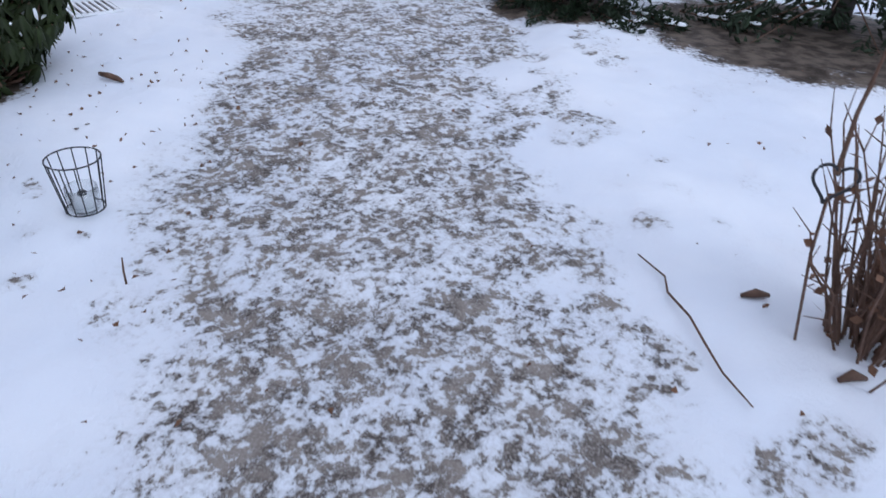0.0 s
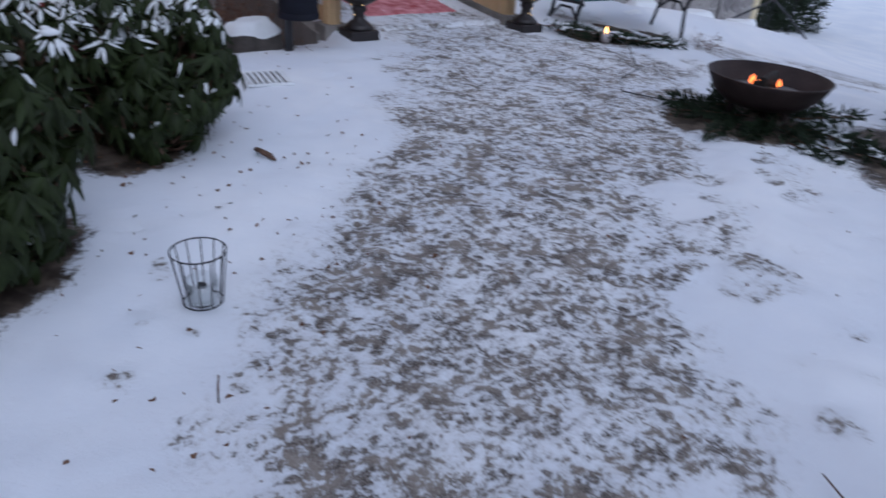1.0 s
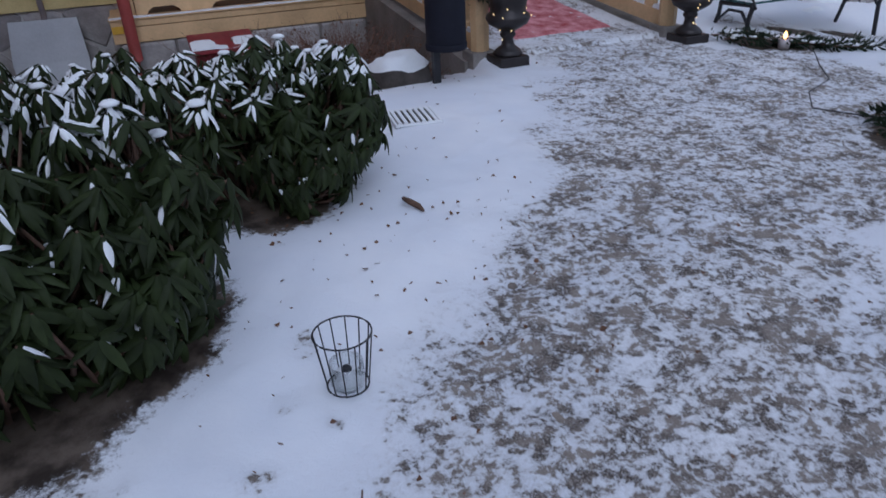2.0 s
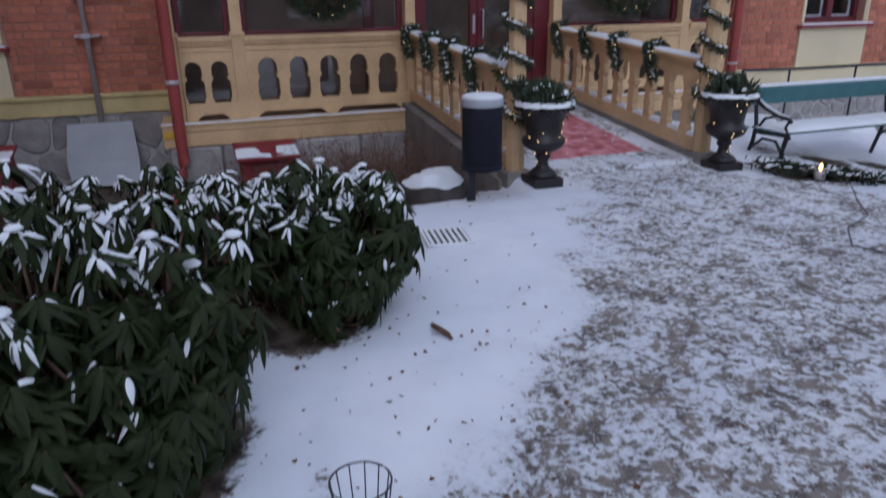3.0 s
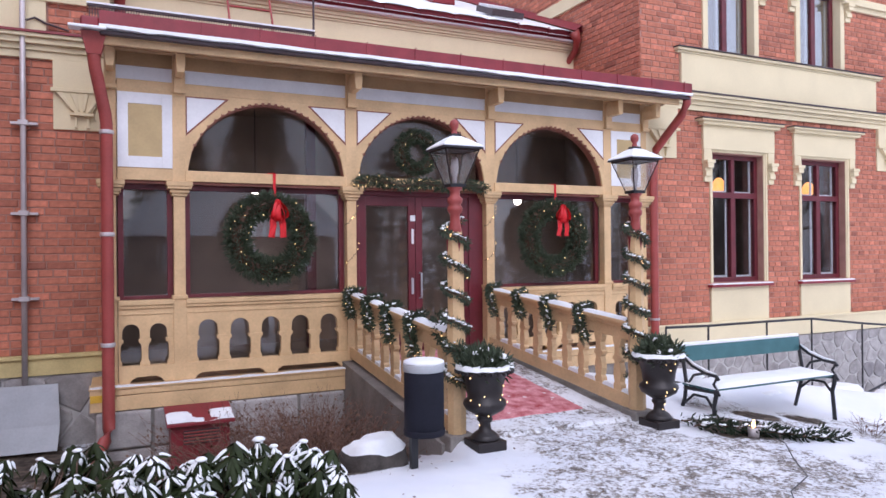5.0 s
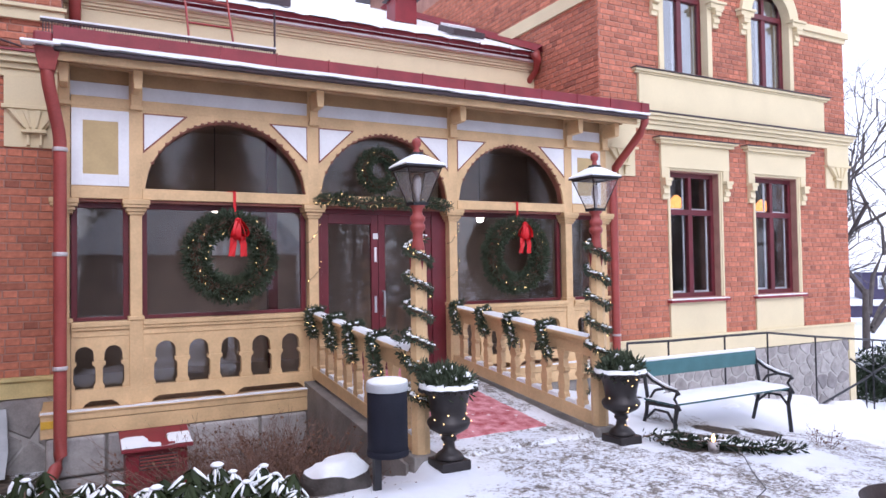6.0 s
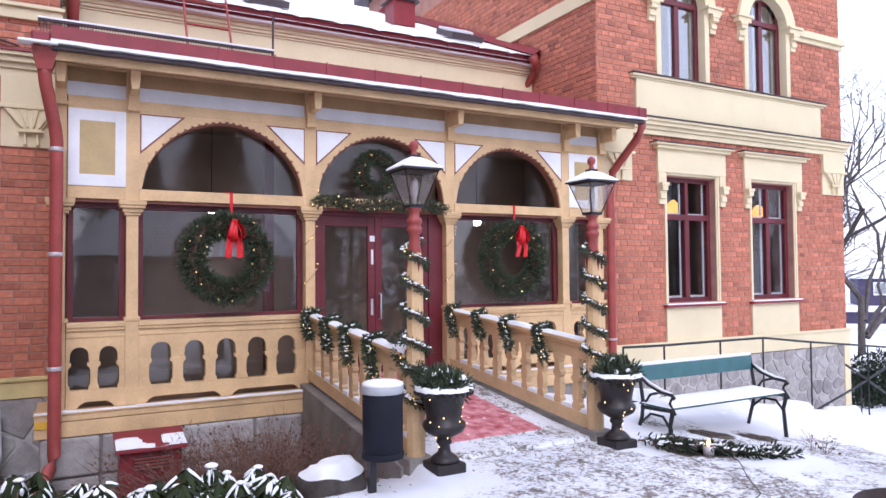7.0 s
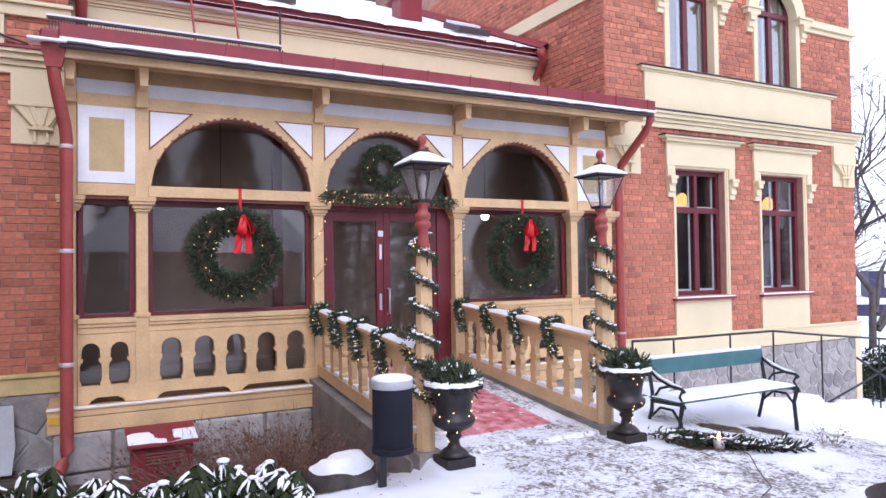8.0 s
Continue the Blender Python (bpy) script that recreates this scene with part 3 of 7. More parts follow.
s = Shape()
for k in range(90):
    s.box(-0.18 + k * 0.025, -0.17 + k * 0.025, -0.112, -0.1, 3.87, 3.99)
part("grating", s, ROOFDARK, guard)
part("snow", Shape().box(-0.2, 2.08, -0.13, -0.07, 4.0, 4.018), SNOW, guard)


# ---- windows of the brick walls ----
def curtain(x0, x1, z0, z1, y):
    xs = np.linspace(x0, x1, 24)
    s = Shape()
    s.v = [(x, y + 0.025 * math.sin(i * 1.6), z) for z in (z0, z1) for i, x in enumerate(xs)]
    s.f = [(i, i + 1, 25 + i, 24 + i) for i in range(23)]
    return s


def wall_window(name, x0, x1, z0, z1, y, arched=False):
    """Dark red casement in a reveal: two lights below a cross bar, two above."""
    w = structure(name, Shape().box(x0, x1, y + 0.11, y + 0.17, z0, z0 + 0.07), DOORRED, "dark red casement window with white inner frames", "window")
    xm, zt = (x0 + x1) / 2, z0 + (z1 - z0) * (0.66 if not arched else 0.72)
    s = Shape().box(x0, x0 + 0.07, y + 0.11, y + 0.17, z0 + 0.07, z1).box(x1 - 0.07, x1, y + 0.11, y + 0.17, z0 + 0.07, z1).box(x0 + 0.07, x1 - 0.07, y + 0.11, y + 0.17, z1 - 0.07, z1)
    part("window_frame", s, DOORRED, w, bevel=0.006)
    part("crossbar", Shape().box(x0 + 0.07, x1 - 0.07, y + 0.09, y + 0.17, zt, zt + 0.09), DOORRED, w, bevel=0.006)
    part("mullion", Shape().box(xm - 0.05, xm + 0.05, y + 0.1, y + 0.168, z0 + 0.07, zt).box(xm - 0.035, xm + 0.035, y + 0.1, y + 0.168, zt + 0.09, z1 - 0.07), DOORRED, w, bevel=0.006)
    for a, b in ((x0 + 0.07, xm - 0.05), (xm + 0.05, x1 - 0.07)):
        for c, d in ((z0 + 0.07, zt), (zt + 0.09, z1 - 0.07)):
            p = part("pane", Shape().box(a, b, y + 0.135, y + 0.141, c, d), GLASS_SKY if arched else GLASS_LOW, w)
            p.visible_shadow = False
            s = Shape().box(a, a + 0.03, y + 0.19, y + 0.21, c, d).box(b - 0.03, b, y + 0.19, y + 0.21, c, d).box(a + 0.03, b - 0.03, y + 0.19, y + 0.21, c, c + 0.03)
            part("inner_frame", s, WHITE, w, "white inner frame")
    if arched:
        part("curtain", curtain(x0 + 0.02, x0 + 0.16, z0, z1, y + 0.34), CURTAIN, w, "pale hanging curtain")
        part("curtain", curtain(x1 - 0.16, x1 + 0.02, z0, z1, y + 0.34), CURTAIN, w, "pale hanging curtain")
    return w


for i, (x0, x1, z0, z1) in enumerate(WINDOWS):
    wall_window("window_%d" % (i + 1), x0, x1, z0, z1, Y_TOWER, i > 1)
wall_window("window_5", *LEFT_WINDOW, Y_LEFT)


def console(s, x0, x1, y, z0, z1):
    """Small scrolled bracket in steps."""
    h = z1 - z0
    for a, b, d in ((0.0, 0.25, 0.05), (0.25, 0.5, 0.08), (0.5, 0.62, 0.06), (0.62, 1.0, 0.12)):
        s.box(x0 + 0.02, x1 - 0.02, y - d, y, z0 + a * h, z0 + b * h)
    s.box(x0, x1, y - 0.13, y, z1 - 0.05, z1)


def dress_window(x0, x1, y):
    """Plaster hood, ears, moulded surround, sill and apron of a lower window."""
    s = Shape()
    s.box(x0 - 0.22, x1 + 0.22, y - 0.05, y, 3.05, 3.42)
    s.box(x0 - 0.28, x1 + 0.28, y - 0.11, y, 3.42, 3.47).box(x0 - 0.34, x1 + 0.34, y - 0.15, y, 3.47, 3.50)
    for a in (x0 - 0.21, x1 + 0.07):
        s.box(a, a + 0.14, y - 0.05, y, 2.85, 3.05)
        console(s, a - 0.01, a + 0.15, y, 2.55, 2.88)
    structure("trim_hood_flashing", Shape().box(x0 - 0.35, x1 + 0.35, y - 0.165, y, 3.502, 3.516), ROOFDARK, "thin dark metal cap on the hood", "flashing")
    hood = structure("trim_hood", s, PLASTER, "pale yellow plaster window hood with consoles", "window hood", bevel=0.006)
    s = Shape()
    for k, (o, d) in enumerate(((0.07, 0.03), (0.045, 0.015))):
        s.box(x0 - o, x0 - o + 0.04, y - d, y + 0.1, 1.0, 3.0 + o).box(x1 + o - 0.04, x1 + o, y - d, y + 0.1, 1.0, 3.0 + o).box(x0 - o + 0.04, x1 + o - 0.04, y - d, y + 0.1, 2.97 + o, 3.0 + o)
    structure("trim_surround", s, PLASTER, "pale moulded plaster window surround", "surround", bevel=0.004)
    s = Shape().box(x0 - 0.12, x1 + 0.12, y - 0.1, y + 0.11, 0.93, 0.97)
    sill = structure("trim_sill", s, REDMETAL, "dark red metal window sill with snow", "sill", bevel=0.006)
    part("snow", Shape().box(x0 - 0.1, x1 + 0.1, y - 0.095, y + 0.05, 0.97, 0.988), SNOW, sill)
    structure("trim_apron", Shape().box(x0 - 0.07, x1 + 0.07, y - 0.035, y, 0.38, 0.93), PLASTER, "pale yellow plaster panel below the window", "panel", bevel=0.004)


for x0, x1, z0, z1 in WINDOWS[:2]:
    dress_window(x0, x1, Y_TOWER)
dress_window(LEFT_WINDOW[0], LEFT_WINDOW[1], Y_LEFT)


def capital(x0, x1, y, z0=2.88, z1=3.62):
    """Pilaster capital: plain block over fluted, tapering neck."""
    s = Shape().box(x0, x1, y - 0.06, y, 3.32, z1).box(x0 - 0.02, x1 + 0.02, y - 0.09, y, 3.28, 3.32)
    s.box(x0, x1, y - 0.03, y, z0, 3.28)
    w = x1 - x0
    s.prism([(x0 + 0.38 * w, 3.06), (x0 + 0.7 * w, 3.06), (x0 + 0.95 * w, 3.28), (x0 + 0.05 * w, 3.28), ], y - 0.07, y - 0.03)
    for k in (0.12, 0.36, 0.6, 0.84):
        s.prism([(x0 + (0.3 + 0.4 * k) * w, 3.08), (x0 + (0.34 + 0.4 * k) * w, 3.08), (x0 + (k + 0.05) * w, 3.27), (x0 + (k - 0.05) * w, 3.27)], y - 0.095, y - 0.07)
    s.box(x0 + 0.3 * w, x0 + 0.74 * w, y - 0.1, y - 0.03, 3.03, 3.06)
    for k in (0.38, 0.6):
        s.prism([(x0 + k * w, z0 + 0.02), (x0 + (k + 0.07) * w, z0 + 0.02), (x0 + (k + 0.05) * w, 3.03), (x0 + (k + 0.02) * w, 3.03)], y - 0.07, y - 0.03)
    return structure("trim_capital", s, PLASTER, "pale yellow carved plaster capital", "capital", bevel=0.004)


capital(12.3, X_END, Y_TOWER)
capital(X_TOWER + 0.05, 7.62, Y_TOWER)
capital(-0.56, X_LEFT, Y_LEFT)


def moulded_band(name, x0, x1, y, rows, material, label):
    s = Shape()
    for d, z0, z1 in rows:
        s.box(x0 - d * 0.5, x1 + d * 0.5, y - d, y, z0, z1)
    return structure(name, s, material, label, "moulding", bevel=0.006)


CORNICE_ROWS = ((0.05, 3.62, 3.70), (0.08, 3.70, 3.76), (0.13, 3.76, 3.82), (0.17, 3.82, 3.86))
moulded_band("trim_cornice_tower", X_TOWER + 0.02, X_END, Y_TOWER, CORNICE_ROWS, PLASTER, "pale yellow moulded string course")
structure("trim_flashing_tower", Shape().box(X_TOWER, X_END + 0.12, Y_TOWER - 0.19, Y_TOWER, 3.86, 3.88), ROOFDARK, "dark red metal flashing", "flashing")
moulded_band("trim_cornice_left", -6.9, X_LEFT - 0.05, Y_LEFT, CORNICE_ROWS, PLASTER, "pale yellow moulded string course")
structure("trim_flashing_left", Shape().box(-6.9, X_LEFT, Y_LEFT - 0.19, Y_LEFT, 3.86, 3.885), REDMETAL, "dark red metal flashing", "flashing")
structure("trim_panel_tower", Shape().box(7.72, 12.27, Y_TOWER - 0.045, Y_TOWER, 3.89, 4.47), PLASTER, "broad pale yellow plaster panel", "panel", bevel=0.005)
moulded_band("trim_sillband_tower", 7.66, 12.33, Y_TOWER, ((0.06, 4.47, 4.50), (0.1, 4.50, 4.54)), PLASTER, "thin moulded sill band")
structure("trim_sillband_flashing", Shape().box(7.6, 12.39, Y_TOWER - 0.125, Y_TOWER, 4.542, 4.556), ROOFDARK, "thin dark metal cap on the sill band", "flashing")
structure("trim_panel_left", Shape().box(-6.9, -0.62, Y_LEFT - 0.045, Y_LEFT, 3.89, 4.36), PLASTER, "broad pale yellow plaster panel", "panel", bevel=0.005)
moulded_band("trim_sillband_left", -6.9, X_LEFT, Y_LEFT, ((0.06, 4.24, 4.36), (0.1, 4.36, 4.40)), PLASTER, "thin moulded sill band")


def arched_hood(x0, x1, y):
    """Round-arched plaster surround with imposts for an upper window."""
    xm, r, zc = (x0 + x1) / 2, (x1 - x0) / 2, 5.78
    s = Shape()
    ring = [(r + 0.24, a) for a in np.linspace(0, math.pi, 25)]
    inner = [(xm + r * math.cos(a), zc + r * math.sin(a)) for _, a in ring]
    outer = [(xm + q * math.cos(a), zc + q * math.sin(a)) for q, a in ring]
    for i in range(24):
        s.prism([inner[i], outer[i], outer[i + 1], inner[i + 1]], y - 0.07, y + 0.1)
    for a in (x0 - 0.094, x1 - 0.006):
        s.box(a, a + 0.1, y - 0.04, y + 0.1, 4.54, 5.78)
    ob = structure("trim_arch", s, PLASTER, "pale yellow plaster arch over the upper window", "arch")
    s = Shape()
    for side in (-1, 1):
        a, b = (x0 - 0.32, x0) if side < 0 else (x1, x1 + 0.32)
        s.box(a, b, y - 0.12, y, 5.72, 5.8).box(a - 0.03, b + 0.03, y - 0.15, y, 5.8, 5.84)
        console(s, *((a + 0.05, a + 0.22) if side < 0 else (b - 0.22, b - 0.05)), y, 5.42, 5.72)
    structure("trim_impost", s, PLASTER, "pale yellow plaster impost with consoles", "impost", bevel=0.005)
    # corners of the square opening closed behind the arch
    s = Shape()
    k = [(xm + r * math.cos(a), zc + r * math.sin(a)) for a in np.linspace(0, math.pi / 2, 9)]
    s.prism([(x1, zc)] + [(x1, 6.3)] + [(xm, 6.3)] + k[::-1][:-1], y + 0.02, y + 0.1)
    k = [(2 * xm - a, b) for a, b in k]
    s.prism([(xm, 6.3), (x0, 6.3), (x0, zc)] + k[1:], y + 0.02, y + 0.1)
    structure("trim_arch_filling", s, PLASTER, "plaster behind the arch", "arch")


for x0, x1, z0, z1 in WINDOWS[2:]:
    arched_hood(x0, x1, Y_TOWER)
moulded_band("trim_upper_band", 11.62, X_END, Y_TOWER, ((0.05, 5.64, 5.72), (0.1, 5.72, 5.84)), PLASTER, "pale yellow string course")
s = Shape().box(X_TOWER - 0.05, X_TOWER + 0.02, Y_TOWER - 0.05, 8.0, 5.56, 5.78)
structure("trim_band_side", s, PLASTER, "pale yellow band along the side wall", "moulding", bevel=0.006)

# plinths
moulded_band("trim_plinth_tower", X_TOWER, X_END, Y_TOWER, ((0.06, 0.10, 0.36), (0.08, 0.36, 0.40)), PLASTER, "pale yellow plaster plinth band")
structure("trim_quoin_tower", Shape().box(X_END - 0.14, X_END + 0.03, Y_TOWER - 0.05, Y_TOWER, -2.2, 0.10), PLASTER, "pale yellow plaster corner strip", "corner")
moulded_band("trim_plinth_left", -6.9, X_LEFT, Y_LEFT, ((0.06, 0.24, 0.42), (0.09, 0.42, 0.46)), PLASTER_DIRTY, "weathered yellow plaster plinth band")


def clip_cell(cell, px, pz, nx, nz):
    """The part of a polygon on the far side of a line from (nx, nz)."""
    out = []
    for (ax, az), (bx, bz) in zip(cell, cell[1:] + cell[:1]):
        da, db = (ax - px) * nx + (az - pz) * nz, (bx - px) * nx + (bz - pz) * nz
        if da <= 0:
            out.append((ax, az))
        if (da < 0) != (db < 0) and da != db:
            k = da / (da - db)
            out.append((ax + (bx - ax) * k, az + (bz - az) * k))
    return out


def stone_footing(name, x0, x1, y, z0, z1, size, seed, label):
    """Rubble masonry: uneven flat-faced stones, each its own piece, in a bed of pale mortar."""
    rng = random.Random(seed)
    base = structure(name, Shape().box(x0, x1, y - 0.02, y + 0.02, z0, z1), PALE_MORTAR, label, "footing")
    seeds = []
    rows, cols = max(1, round((z1 - z0) / (size * 0.8))), max(1, round((x1 - x0) / (size * 1.25)))
    for j in range(rows):
        for i in range(cols):
            seeds.append((x0 + (i + 0.5 + 0.5 * (j % 2) - 0.25 + rng.uniform(-0.36, 0.36)) * (x1 - x0) / cols, z0 + (j + 0.5 + rng.uniform(-0.36, 0.36)) * (z1 - z0) / rows))
    for cx, cz in seeds:
        cell = [(x0, z0), (x1, z0), (x1, z1), (x0, z1)]
        for ox, oz in seeds:
            d = math.hypot(ox - cx, oz - cz)
            if 0 < d < size * 4:
                cell = clip_cell(cell, (ox + cx) / 2 - (ox - cx) / d * 0.011, (oz + cz) / 2 - (oz - cz) / d * 0.011, ox - cx, oz - cz)
            if len(cell) < 3:
                break
        n = len(cell)
        if n < 3:
            continue
        # corners knocked off, then a low rounded face
        ring = [p for k in range(n) for p in ((cell[k][0] * 0.82 + cell[k - 1][0] * 0.18, cell[k][1] * 0.82 + cell[k - 1][1] * 0.18),
                                              (cell[k][0] * 0.82 + cell[(k + 1) % n][0] * 0.18, cell[k][1] * 0.82 + cell[(k + 1) % n][1] * 0.18))]
        n, out = len(ring), rng.uniform(0.012, 0.03)
        s = Shape()
        s.add([(px, y - 0.02, pz) for px, pz in ring] + [(cx + (px - cx) * 0.93, y - 0.02 - out * 0.8, cz + (pz - cz) * 0.93) for px, pz in ring]
              + [(cx + (px - cx) * 0.6, y - 0.02 - out * rng.uniform(0.9, 1.2), cz + (pz - cz) * 0.6) for px, pz in ring],
              [(r * n + k, r * n + (k + 1) % n, r * n + n + (k + 1) % n, r * n + n + k) for r in range(2) for k in range(n)] + [tuple(range(2 * n, 3 * n))])
        part("stone", s, STONE, base)


stone_footing("footing_tower", X_TOWER, X_END - 0.14, Y_TOWER, -1.9, 0.09, 0.24, 4, "grey fieldstone footing wall")
stone_footing("footing_left", -3.4, X_LEFT, Y_LEFT, -0.7, 0.24, 0.34, 5, "grey stone footing of the wing")

# ---- the porch ----
FLOOR = 0.28
POSTS = [0.0, 0.65, 2.53, 4.375, 6.235, 6.885]
porch = thing("porch", "glazed wooden entrance porch painted yellow with white panels", "porch")


def post_shape(w=0.13):
    """One squared post with a slightly slimmer shaft at window height."""
    h = w / 2
    return Shape().lathe([(h, 0.20), (h, 1.05), (h - 0.008, 1.055), (h - 0.008, 2.2), (h, 2.205), (h, 3.62)], centre=(0, 0.065, 0), square=True)


def capital_shape(w=0.13):
    s = Shape()
    for z0, z1, g in ((2.13, 2.16, 0.012), (2.16, 2.2, 0.03), (2.2, 2.23, 0.055), (2.23, 2.28, 0.065)):
        s.box(-w / 2 - g, w / 2 + g, -g, 0.13, z0, z1)
    return s


for x in POSTS:
    p = part("post", post_shape(0.13 if 0.3 < x < 6.5 else 0.11), WOOD, porch, bevel=0.006)
    p.location = (x, 0, 0)
    part("capital", capital_shape(), WOOD, p, bevel=0.005)
    part("collar", Shape().box(-0.077, 0.077, -0.012, 0.13, 1.05, 1.09), WOOD, p, bevel=0.005)
    b = Shape().prism([(-0.045, 3.22), (0.045, 3.22), (0.05, 3.3), (0.05, 3.52), (-0.05, 3.52), (-0.05, 3.3)], -0.05, 0.0)
    b.prism([(-0.035, 3.36), (0.035, 3.36), (0.045, 3.46), (0.045, 3.55), (-0.045, 3.55), (-0.045, 3.46)], -0.3, -0.05)
    b.box(-0.06, 0.06, -0.07, 0.0, 3.2, 3.24)
    q = part("bracket", b, WOOD, porch, "sawn bracket below the eaves", bevel=0.006)
    q.location = (x, 0, 0)


def arch_z(u, half, spring=2.40, rise=0.77):
    """Slightly pointed arch; u runs from -half to half."""
    t = min(1, abs(u) / half)
    return spring + rise * ((1 - t ** 2.15) ** 0.56 * 0.94 + 0.06 * (1 - t))


BAYS = list(zip(POSTS, POSTS[1:]))
for k, (a, b) in enumerate(BAYS):
    a, b = a + 0.06, b - 0.06
    small = k in (0, 4)
    # sill with mouldings
    s = Shape().box(a, b, -0.03, 0.13, 1.0, 1.05).box(a, b, -0.015, 0.13, 0.965, 1.0).box(a, b, 0.005, 0.12, 0.90, 0.965)
    if k != 2:
        part("sill_rail", s, WOOD, porch, bevel=0.006)
    # transom
    s = Shape().box(a, b, -0.01, 0.12, 2.285, 2.40)
    part("transom", s, WOOD, porch, bevel=0.006)
    part("transom_trim", Shape().box(a, b, 0.02, 0.1, 2.255, 2.285), TRIM, porch, "brown moulding below the transom")
    # frieze: rail, grey-white panel, top rail
    part("frieze_rail", Shape().box(a, b, 0.0, 0.11, 3.21, 3.315), WOOD, porch, bevel=0.005)
    # top plate in the darker wood: eaves shade painted in
    part("top_plate", Shape().box(a, b, 0.0, 0.11, 3.455, 3.62), WOOD_SHADED, porch, "yellow board below the soffit, darkened for eaves shade", bevel=0.005)
    part("frieze_panel", Shape().box(a - 0.01, b + 0.01, 0.012, 0.1, 3.315, 3.455), GREYWHITE, porch, "long grey-white frieze panel")
    if small:
        part("panel_frame", Shape().box(a, b, 0.005, 0.11, 2.40, 3.21), WOOD, porch)
        s = Shape()
        c0, c1 = a + 0.004, b - 0.004
        s.box(c0, c0 + 0.1, -0.006, 0.005, 2.415, 3.185).box(c1 - 0.1, c1, -0.006, 0.005, 2.415, 3.185).box(c0 + 0.1, c1 - 0.1, -0.006, 0.005, 2.415, 2.53).box(c0 + 0.1, c1 - 0.1, -0.006, 0.005, 3.07, 3.185)
        part("panel_border", s, WHITE, porch, "white painted panel border", bevel=0.002)
        part("panel_field", Shape().box(c0 + 0.1, c1 - 0.1, -0.001, 0.005, 2.53, 3.07), TAN, porch, "tan panel field")
    else:
        xm, half = (a + b) / 2, (b - a) / 2 - 0.025
        us = np.linspace(-half, half, 49)
        xs = [a] + [xm + u for u in us] + [b]
        lows = [2.40] + [arch_z(u, half) for u in us] + [2.40]
        part("arch_board", Shape().strip(xs, lows, [3.21] * len(xs), 0.0, 0.1), WOOD, porch, "board sawn to a pointed arch")
        s = Shape()
        s.strip([xm + u for u in us], [arch_z(u, half) - 0.022 for u in us], [arch_z(u, half) + 0.002 for u in us], 0.03, 0.12)
        for u in us[2:-2:2]:
            z = arch_z(u, half)
            s.box(xm + u - 0.016, xm + u + 0.016, -0.006, 0.03, z - 0.016, z + 0.012)
        part("arch_trim", s, TRIM, porch, "toothed brown trim along the arch")
        # white spandrel triangles with brown edge
        for side in (-1, 1):
            o = xm + side * (half + 0.005)
            tri = [(o, 2.80), (o, 3.17), (o - side * 0.39, 3.17)]
            big = [(o + side * 0.012, 2.765), (o + side * 0.012, 3.185), (o - side * 0.43, 3.185)]
            if side < 0:
                tri, big = tri[::-1], big[::-1]
            part("spandrel_edge", Shape().prism(big, -0.004, 0.0), TRIM, porch)
            part("spandrel", Shape().prism(tri, -0.010, -0.004), WHITE, porch, "white triangular panel")
    if k == 2:
        continue
    # balustrade with small horseshoe openings
    centres = [0.177, 0.438] if k == 0 else [6.885 - 0.438, 6.885 - 0.177] if k == 4 else [a + 0.22 + i * ((b - a - 0.44) / 4) for i in range(5)]
    r = 0.082 if small else 0.098
    ends = [a] + [v for c in centres for v in (c - r, c + r)] + [b]
    for i in range(0, len(ends), 2):
        w0, w1 = ends[i], ends[i + 1]
        m, h = (w0 + w1) / 2, (w1 - w0) / 2
        left = lambda d: w0 + (d if i > 0 else 0)
        right = lambda d: w1 - (d if i < len(ends) - 2 else 0)
        s = Shape()
        g = 0.016
        s.prism([(left(0), 0.38), (right(0), 0.38), (right(0), 0.41), (right(g), 0.44), (right(g), 0.58), (right(0.004), 0.61), (right(-0.012), 0.618),
                 (right(-0.012), 0.65), (left(-0.012), 0.65), (left(-0.012), 0.618), (left(0.004), 0.61), (left(g), 0.58), (left(g), 0.44), (left(0), 0.41)], 0.012, 0.085)
        part("baluster", s, WOOD, porch, bevel=0.003)
    xs, lows = [a], [0.65]
    for c in centres:
        ring = arc(12, math.pi, 0.0, r, c, 0.725)
        xs += [c - r - 0.004] + [p[0] for p in ring if abs(p[0] - c) <= r + 0.01] + [c + r + 0.004]
        lows += [0.65] + [p[1] for p in ring if abs(p[0] - c) <= r + 0.01] + [0.65]
    xs, lows = xs + [b], lows + [0.65]
    order = np.maximum.accumulate(np.array(xs) + np.arange(len(xs)) * 1e-6)
    part("arcade_board", Shape().strip(list(order), lows, [0.90] * len(xs), 0.015, 0.08), WOOD, porch, "board with a row of small round arches")
    # bottom rail with long scooped openings below
    cuts = [(a + 0.1, b - 0.1)] if small else [(a + 0.08, (a + b) / 2 - 0.06), ((a + b) / 2 + 0.06, b - 0.08)]
    xs, lows = [a], [0.20]
    for c0, c1 in cuts:
        xs += [c0, c0 + 0.02, c0 + 0.07, c1 - 0.07, c1 - 0.02, c1]
        lows += [0.20, 0.235, 0.265, 0.265, 0.235, 0.20]
    part("bottom_rail", Shape().strip(xs + [b], lows + [0.20], [0.38] * (len(xs) + 1), 0.0, 0.1), WOOD, porch, bevel=0.003)

